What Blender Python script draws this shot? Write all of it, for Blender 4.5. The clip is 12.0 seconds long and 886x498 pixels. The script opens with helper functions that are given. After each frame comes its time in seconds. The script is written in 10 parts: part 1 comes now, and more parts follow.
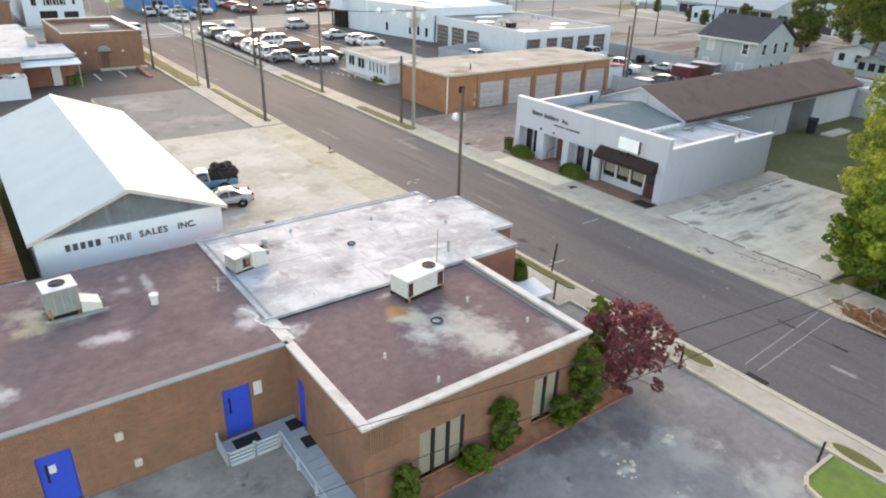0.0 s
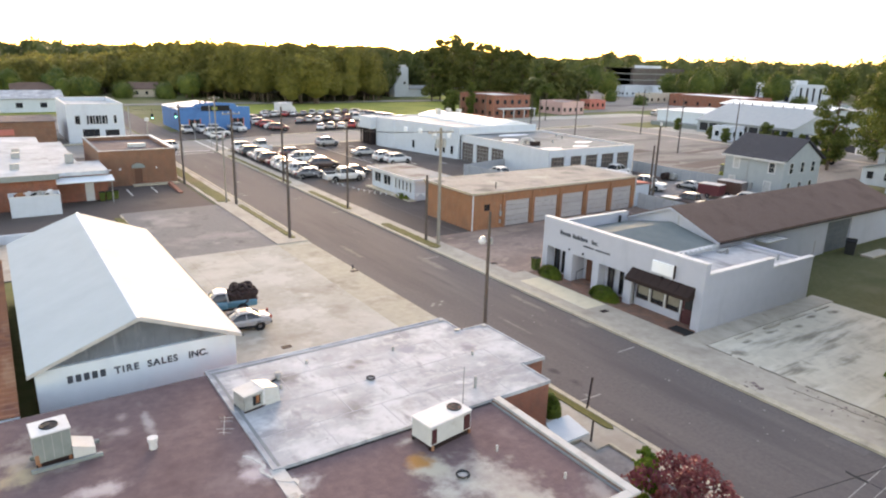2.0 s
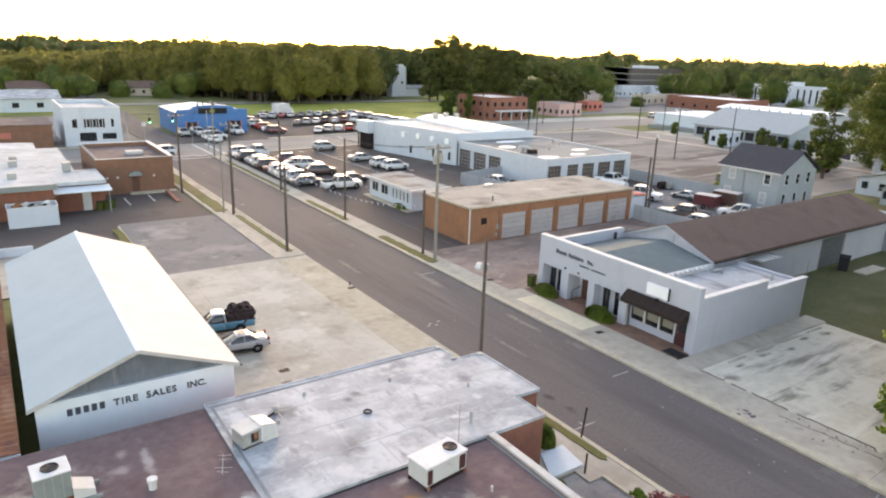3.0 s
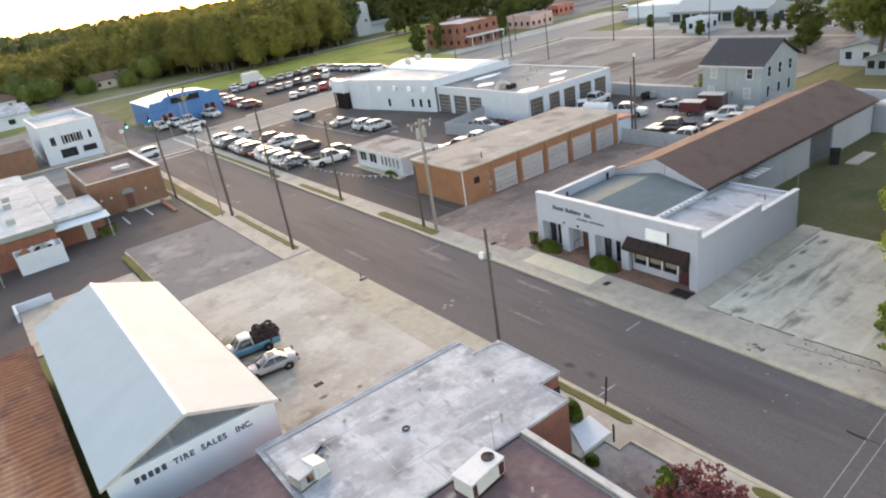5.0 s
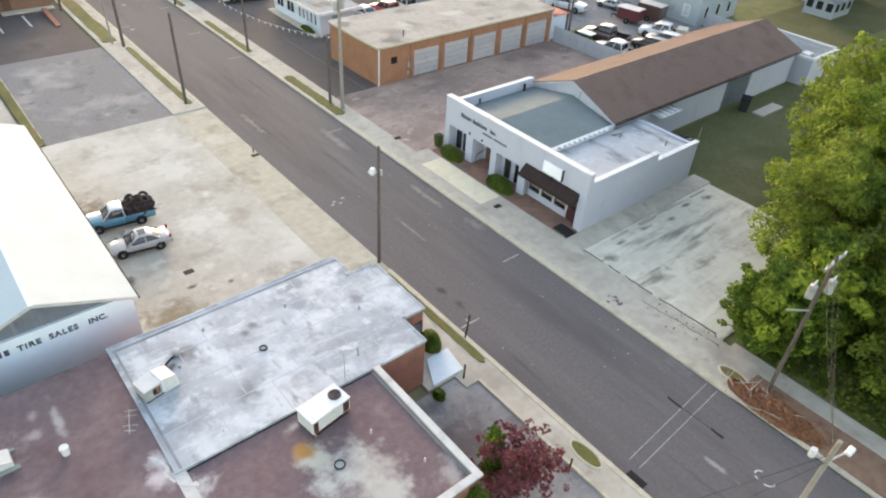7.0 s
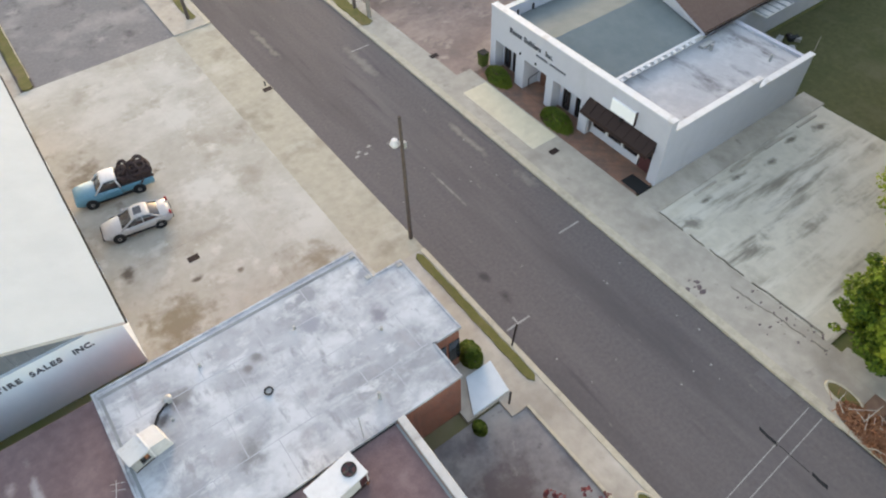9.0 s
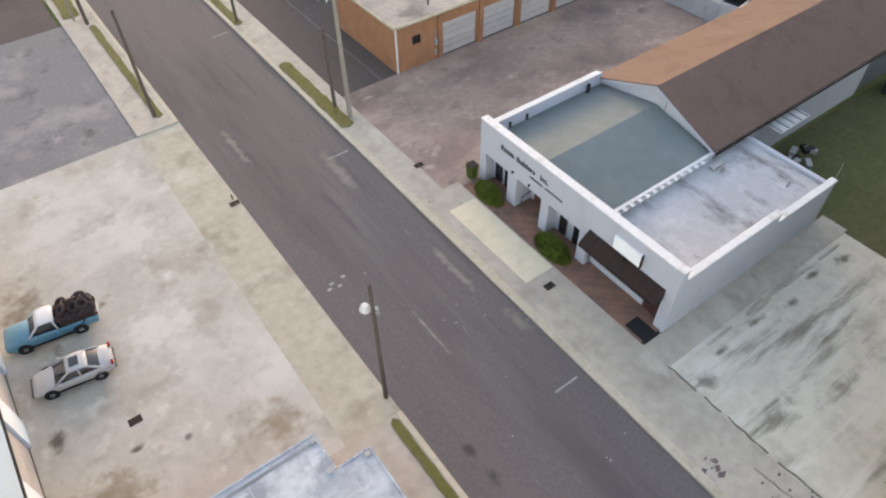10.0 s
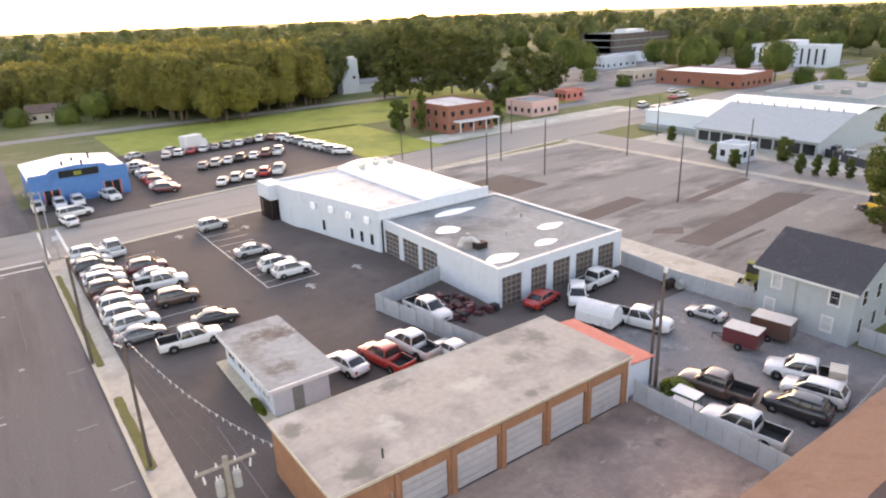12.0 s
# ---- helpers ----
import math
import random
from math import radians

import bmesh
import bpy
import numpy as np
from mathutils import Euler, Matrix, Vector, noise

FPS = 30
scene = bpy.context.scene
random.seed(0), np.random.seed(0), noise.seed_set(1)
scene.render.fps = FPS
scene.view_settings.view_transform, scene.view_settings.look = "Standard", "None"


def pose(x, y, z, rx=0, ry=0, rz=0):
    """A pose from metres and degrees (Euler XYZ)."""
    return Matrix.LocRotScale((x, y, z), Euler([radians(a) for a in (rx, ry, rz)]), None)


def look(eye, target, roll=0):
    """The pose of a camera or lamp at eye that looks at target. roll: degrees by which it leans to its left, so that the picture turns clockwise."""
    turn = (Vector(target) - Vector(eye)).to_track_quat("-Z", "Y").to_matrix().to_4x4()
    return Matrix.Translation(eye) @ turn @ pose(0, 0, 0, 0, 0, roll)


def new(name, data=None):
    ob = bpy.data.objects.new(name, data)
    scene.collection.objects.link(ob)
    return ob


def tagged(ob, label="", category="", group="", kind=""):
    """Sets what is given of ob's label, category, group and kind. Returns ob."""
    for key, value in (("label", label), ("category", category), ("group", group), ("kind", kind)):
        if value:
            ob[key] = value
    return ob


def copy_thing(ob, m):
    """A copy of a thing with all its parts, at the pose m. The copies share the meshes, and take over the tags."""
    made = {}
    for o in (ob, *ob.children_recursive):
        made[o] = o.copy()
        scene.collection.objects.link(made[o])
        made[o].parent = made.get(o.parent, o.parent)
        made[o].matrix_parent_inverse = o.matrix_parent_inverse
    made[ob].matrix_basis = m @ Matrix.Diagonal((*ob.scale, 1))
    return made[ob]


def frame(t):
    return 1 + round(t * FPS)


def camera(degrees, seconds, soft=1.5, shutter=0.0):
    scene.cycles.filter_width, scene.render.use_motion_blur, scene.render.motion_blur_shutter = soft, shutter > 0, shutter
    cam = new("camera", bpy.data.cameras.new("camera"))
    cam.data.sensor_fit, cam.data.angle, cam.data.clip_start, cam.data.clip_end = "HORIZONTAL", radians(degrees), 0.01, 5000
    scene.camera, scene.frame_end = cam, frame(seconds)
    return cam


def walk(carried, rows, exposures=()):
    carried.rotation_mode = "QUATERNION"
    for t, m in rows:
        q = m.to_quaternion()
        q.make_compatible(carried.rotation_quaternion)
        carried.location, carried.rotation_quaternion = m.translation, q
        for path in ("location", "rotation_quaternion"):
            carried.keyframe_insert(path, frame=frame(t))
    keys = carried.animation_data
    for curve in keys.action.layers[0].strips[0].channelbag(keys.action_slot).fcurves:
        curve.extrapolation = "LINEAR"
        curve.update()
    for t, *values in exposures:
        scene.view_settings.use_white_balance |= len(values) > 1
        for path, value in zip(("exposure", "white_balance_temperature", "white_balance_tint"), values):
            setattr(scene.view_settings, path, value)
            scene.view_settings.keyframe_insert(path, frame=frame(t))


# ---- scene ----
# camera: a light drone climbing from behind the flat roofs and gliding up the street
cam = camera(67.5, 12.0, soft=2.1)
PATH = [  # seconds, x, y, z, yaw, pitch, roll
    (0, -38.60, -26.19, 17.09, -36.80, -25.45, 1.90),
    (0.5, -38.49, -25.79, 17.08, -36.74, -24.78, 1.44),
    (1, -38.21, -25.43, 17.09, -36.82, -29.02, 1.27),
    (1.5, -37.67, -24.81, 17.25, -34.68, -17.67, 1.25),
    (2, -37.46, -24.27, 17.37, -34.40, -16.20, 1.65),
    (2.5, -37.41, -24.05, 18.00, -34.61, -16.39, 1.94),
    (4.3, -37.32, -24.13, 22.91, -35.46, -17.78, 1.90),
    (4.5, -37.27, -24.08, 23.31, -35.70, -20.17, -1.51),
    (5, -36.93, -24.05, 23.94, -33.94, -23.25, -9.13),
    (5.5, -36.35, -24.55, 24.44, -35.90, -23.06, -5.59),
    (6, -35.56, -24.96, 25.27, -41.68, -32.47, 6.81),
    (6.5, -34.65, -24.45, 26.55, -42.12, -35.73, 6.64),
    (7, -33.58, -23.08, 27.63, -41.62, -37.09, 3.91),
    (7.2, -33.13, -22.41, 27.94, -41.63, -37.29, 3.78),
    (8.8, -27.25, -16.33, 28.63, -36.88, -45.40, 1.14),
    (9, -26.14, -15.54, 28.43, -34.61, -50.40, -2.27),
    (9.5, -23.45, -12.90, 28.48, -33.44, -50.59, -3.76),
    (10, -21.06, -9.86, 29.06, -35.36, -47.50, -1.21),
    (10.5, -19.64, -6.81, 29.71, -36.67, -41.04, -0.59),
    (11, -17.09, -4.15, 29.87, -36.54, -34.26, -0.50),
    (11.5, -13.30, -1.41, 29.24, -36.02, -26.96, -1.38),
    (12, -9.24, 0.91, 29.14, -35.16, -19.93, -2.11),
]


def drone(x, y, z, yaw, pitch, roll):
    a, b = radians(yaw), radians(pitch)
    ahead = Vector((-math.sin(a) * math.cos(b), math.cos(a) * math.cos(b), math.sin(b)))
    eye = Vector((x, y, z))
    return look(eye, eye + ahead * 10, roll)


walk(cam, [(t, drone(*row)) for t, *row in PATH], [(0.0, 2.66, 8000, 20), (0.5, 2.6, 8000, 20), (1.0, 2.76, 8100, 22), (1.5, 2.62, 8200, 26), (2.5, 2.48, 8200, 25), (4.5, 2.5, 8100, 23), (5.0, 2.44, 8100, 23), (5.5, 2.34, 8100, 23), (6.0, 2.62, 7900, 18), (6.5, 2.74, 7900, 18), (7.0, 2.7, 7900, 18), (9.0, 2.45, 8100, 20), (9.5, 2.47, 8200, 19), (10.0, 2.47, 8200, 24), (10.5, 2.5, 8200, 25), (11.0, 2.55, 8200, 29), (12.0, 2.7, 8400, 32)])

# ---------------------------------------------------------------- light
SUN_AZ, SUN_EL = radians(26.5), radians(9)  # clockwise from +y, above the horizon
world = bpy.data.worlds.new("evening_sky")
scene.world = world
world.use_nodes = True
sky = world.node_tree.nodes.new("ShaderNodeTexSky")
sky.sky_type, sky.sun_disc = "NISHITA", False
sky.sun_elevation, sky.sun_rotation = SUN_EL, SUN_AZ
sky.dust_density, sky.air_density, sky.ozone_density = 1.0, 1.0, 1.0
back = world.node_tree.nodes["Background"]
back.inputs["Strength"].default_value = 0.15
world.node_tree.links.new(sky.outputs["Color"], back.inputs["Color"])

sun = new("sun", bpy.data.lights.new("sun", "SUN"))
sun.data.energy, sun.data.angle, sun.data.color = 0.26, radians(12), (1.0, 0.90, 0.76)
toward = Vector((math.sin(SUN_AZ) * math.cos(SUN_EL), math.cos(SUN_AZ) * math.cos(SUN_EL), math.sin(SUN_EL)))
sun.matrix_world = look(toward * 300, (0, 0, 0))

# ---------------------------------------------------------------- materials


def nodes_of(name):
    m = bpy.data.materials.new(name)
    m.use_nodes = True
    return m, m.node_tree.nodes, m.node_tree.links, m.node_tree.nodes["Principled BSDF"]


def mixer(nd, ln, fac, a, b, blend="MIX"):
    n = nd.new("ShaderNodeMix")
    n.data_type, n.blend_type = "RGBA", blend
    for sock, v in ((n.inputs[0], fac), (n.inputs[6], a), (n.inputs[7], b)):
        if isinstance(v, (int, float)):
            sock.default_value = v
        elif isinstance(v, tuple):
            sock.default_value = (*v, 1)
        else:
            ln.new(v, sock)
    return n.outputs[2]


def noise_fac(nd, ln, scale, lo, hi, stretch=(1, 1, 1), detail=5.0, offset=0.0):
    co, mp = nd.new("ShaderNodeTexCoord"), nd.new("ShaderNodeMapping")
    mp.inputs["Scale"].default_value = stretch
    mp.inputs["Location"].default_value = (offset, offset * 1.7, 0)
    tex, ramp = nd.new("ShaderNodeTexNoise"), nd.new("ShaderNodeMapRange")
    tex.inputs["Scale"].default_value, tex.inputs["Detail"].default_value = scale, detail
    tex.inputs["Roughness"].default_value = 0.62
    ramp.inputs["From Min"].default_value, ramp.inputs["From Max"].default_value = lo, hi
    ln.new(co.outputs["Object"], mp.inputs["Vector"])
    ln.new(mp.outputs["Vector"], tex.inputs["Vector"])
    ln.new(tex.outputs["Fac"], ramp.inputs["Value"])
    return ramp.outputs["Result"]


def surf(name, c1, c2, scale=3.0, rough=0.85, bump=0.15, stains=(), metal=0.0, spec=0.3, vary=0.0, bump_scale=None, spots=()):
    """A weathered surface: two tones of grain, and stains (colour, scale, low, high, stretch, offset) over them."""
    m, nd, ln, bsdf = nodes_of(name)
    col = mixer(nd, ln, noise_fac(nd, ln, scale, 0.32, 0.68, detail=8.0), c1, c2)
    for i, (c, sc, lo, hi, *rest) in enumerate(stains):
        col = mixer(nd, ln, noise_fac(nd, ln, sc, lo, hi, rest[0] if rest else (1, 1, 1), 6.0, rest[1] if len(rest) > 1 else 7.3 * (i + 1)), col, c)
    for x, y, r, c, *long in spots:  # soft-edged stains round a point, with a ragged rim; long: drawn out along y
        co, dist = nd.new("ShaderNodeTexCoord"), nd.new("ShaderNodeVectorMath")
        flat = nd.new("ShaderNodeVectorMath")
        flat.operation = "MULTIPLY"
        ky = 1 / long[0] if long else 1.0
        flat.inputs[1].default_value = (1, ky, 0)
        ln.new(co.outputs["Object"], flat.inputs[0])
        dist.operation = "DISTANCE"
        dist.inputs[1].default_value = (x, y * ky, 0)
        ln.new(flat.outputs[0], dist.inputs[0])
        wob, rng = nd.new("ShaderNodeMath"), nd.new("ShaderNodeMapRange")
        wob.operation = "MULTIPLY_ADD"
        ln.new(noise_fac(nd, ln, 1.1, 0.3, 0.7, offset=x), wob.inputs[0])
        wob.inputs[1].default_value = r * 1.0
        ln.new(dist.outputs["Value"], wob.inputs[2])
        rng.inputs["From Min"].default_value, rng.inputs["From Max"].default_value = r * 1.5, r * 0.55
        rng.interpolation_type = "SMOOTHSTEP"
        ln.new(wob.outputs[0], rng.inputs["Value"])
        col = mixer(nd, ln, rng.outputs["Result"], col, c)
    if vary:
        info, hsv = nd.new("ShaderNodeObjectInfo"), nd.new("ShaderNodeHueSaturation")
        rng = nd.new("ShaderNodeMapRange")
        rng.inputs["To Min"].default_value, rng.inputs["To Max"].default_value = 1 - vary, 1 + vary
        ln.new(info.outputs["Random"], rng.inputs["Value"])
        ln.new(rng.outputs["Result"], hsv.inputs["Value"])
        ln.new(col, hsv.inputs["Color"])
        col = hsv.outputs["Color"]
    ln.new(col, bsdf.inputs["Base Color"])
    bsdf.inputs["Roughness"].default_value, bsdf.inputs["Metallic"].default_value = rough, metal
    bsdf.inputs["Specular IOR Level"].default_value = spec
    if bump:
        bp = nd.new("ShaderNodeBump")
        bp.inputs["Strength"].default_value, bp.inputs["Distance"].default_value = bump, 0.03
        ln.new(noise_fac(nd, ln, bump_scale or scale * 4, 0.2, 0.8), bp.inputs["Height"])
        ln.new(bp.outputs["Normal"], bsdf.inputs["Normal"])
    return m


def masonry(name, c1, c2, mortar, width=0.215, height=0.075, grime=(0.1, 0.08, 0.07)):
    m, nd, ln, bsdf = nodes_of(name)
    co, sep = nd.new("ShaderNodeTexCoord"), nd.new("ShaderNodeSeparateXYZ")
    add, com, br = nd.new("ShaderNodeMath"), nd.new("ShaderNodeCombineXYZ"), nd.new("ShaderNodeTexBrick")
    ln.new(co.outputs["Object"], sep.inputs[0])
    ln.new(sep.outputs["X"], add.inputs[0])
    ln.new(sep.outputs["Y"], add.inputs[1])
    ln.new(add.outputs[0], com.inputs["X"])
    ln.new(sep.outputs["Z"], com.inputs["Y"])
    ln.new(com.outputs[0], br.inputs["Vector"])
    br.inputs["Color1"].default_value, br.inputs["Color2"].default_value, br.inputs["Mortar"].default_value = (*c1, 1), (*c2, 1), (*mortar, 1)
    br.inputs["Scale"].default_value, br.inputs["Mortar Size"].default_value = 1.0, 0.006
    br.inputs["Brick Width"].default_value, br.inputs["Row Height"].default_value = width, height
    col = mixer(nd, ln, noise_fac(nd, ln, 0.8, 0.42, 0.75), br.outputs["Color"], grime)
    col = mixer(nd, ln, noise_fac(nd, ln, 2.5, 0.5, 0.8, (1, 1, 0.25)), col, tuple(min(1, v * 1.5) for v in c2))
    ln.new(col, bsdf.inputs["Base Color"])
    bsdf.inputs["Roughness"].default_value = 0.9
    bp = nd.new("ShaderNodeBump")
    bp.inputs["Strength"].default_value, bp.inputs["Distance"].default_value = 0.4, 0.01
    ln.new(br.outputs["Fac"], bp.inputs["Height"])
    bp.invert = True
    ln.new(bp.outputs["Normal"], bsdf.inputs["Normal"])
    return m


def leaves(name, dark, light, tip, through_=0.35, lo=0.46, hi=0.66):
    m, nd, ln, bsdf = nodes_of(name)
    geo, ramp = nd.new("ShaderNodeNewGeometry"), nd.new("ShaderNodeValToRGB")
    ln.new(geo.outputs["Random Per Island"], ramp.inputs["Fac"])
    ramp.color_ramp.elements[0].color, ramp.color_ramp.elements[1].color = (*dark, 1), (*light, 1)
    col = mixer(nd, ln, noise_fac(nd, ln, 0.35, lo, hi), ramp.outputs["Color"], tip)
    col = mixer(nd, ln, noise_fac(nd, ln, 0.06, 0.42, 0.7), col, tuple(c * 0.8 for c in dark))
    ln.new(col, bsdf.inputs["Base Color"])
    bsdf.inputs["Roughness"].default_value = 0.6
    bsdf.inputs["Specular IOR Level"].default_value = 0.2
    relief = nd.new("ShaderNodeBump")
    relief.inputs["Strength"].default_value, relief.inputs["Distance"].default_value = 0.7, 0.8
    ln.new(noise_fac(nd, ln, 0.9, 0.3, 0.7), relief.inputs["Height"])
    ln.new(relief.outputs[0], bsdf.inputs["Normal"])
    tr, mix, out = nd.new("ShaderNodeBsdfTranslucent"), nd.new("ShaderNodeMixShader"), nd["Material Output"]
    ln.new(col, tr.inputs["Color"])
    mix.inputs[0].default_value = through_
    ln.new(bsdf.outputs[0], mix.inputs[1])
    ln.new(tr.outputs[0], mix.inputs[2])
    ln.new(mix.outputs[0], out.inputs["Surface"])
    return m


def plain(name, c, rough=0.5, metal=0.0, spec=0.4, coat=0.0):
    """Small parts, with a faint unevenness."""
    m, nd, ln, bsdf = nodes_of(name)
    col = mixer(nd, ln, noise_fac(nd, ln, 6.0, 0.3, 0.75), c, tuple(v * 0.82 for v in c))
    ln.new(col, bsdf.inputs["Base Color"])
    bsdf.inputs["Roughness"].default_value, bsdf.inputs["Metallic"].default_value = rough, metal
    bsdf.inputs["Specular IOR Level"].default_value, bsdf.inputs["Coat Weight"].default_value = spec, coat
    bsdf.inputs["Coat Roughness"].default_value = 0.08
    return m


def lamp_mat(name, c, strength):
    m, nd, ln, bsdf = nodes_of(name)
    bsdf.inputs["Base Color"].default_value = (*c, 1)
    bsdf.inputs["Emission Color"].default_value, bsdf.inputs["Emission Strength"].default_value = (*c, 1), strength
    return m


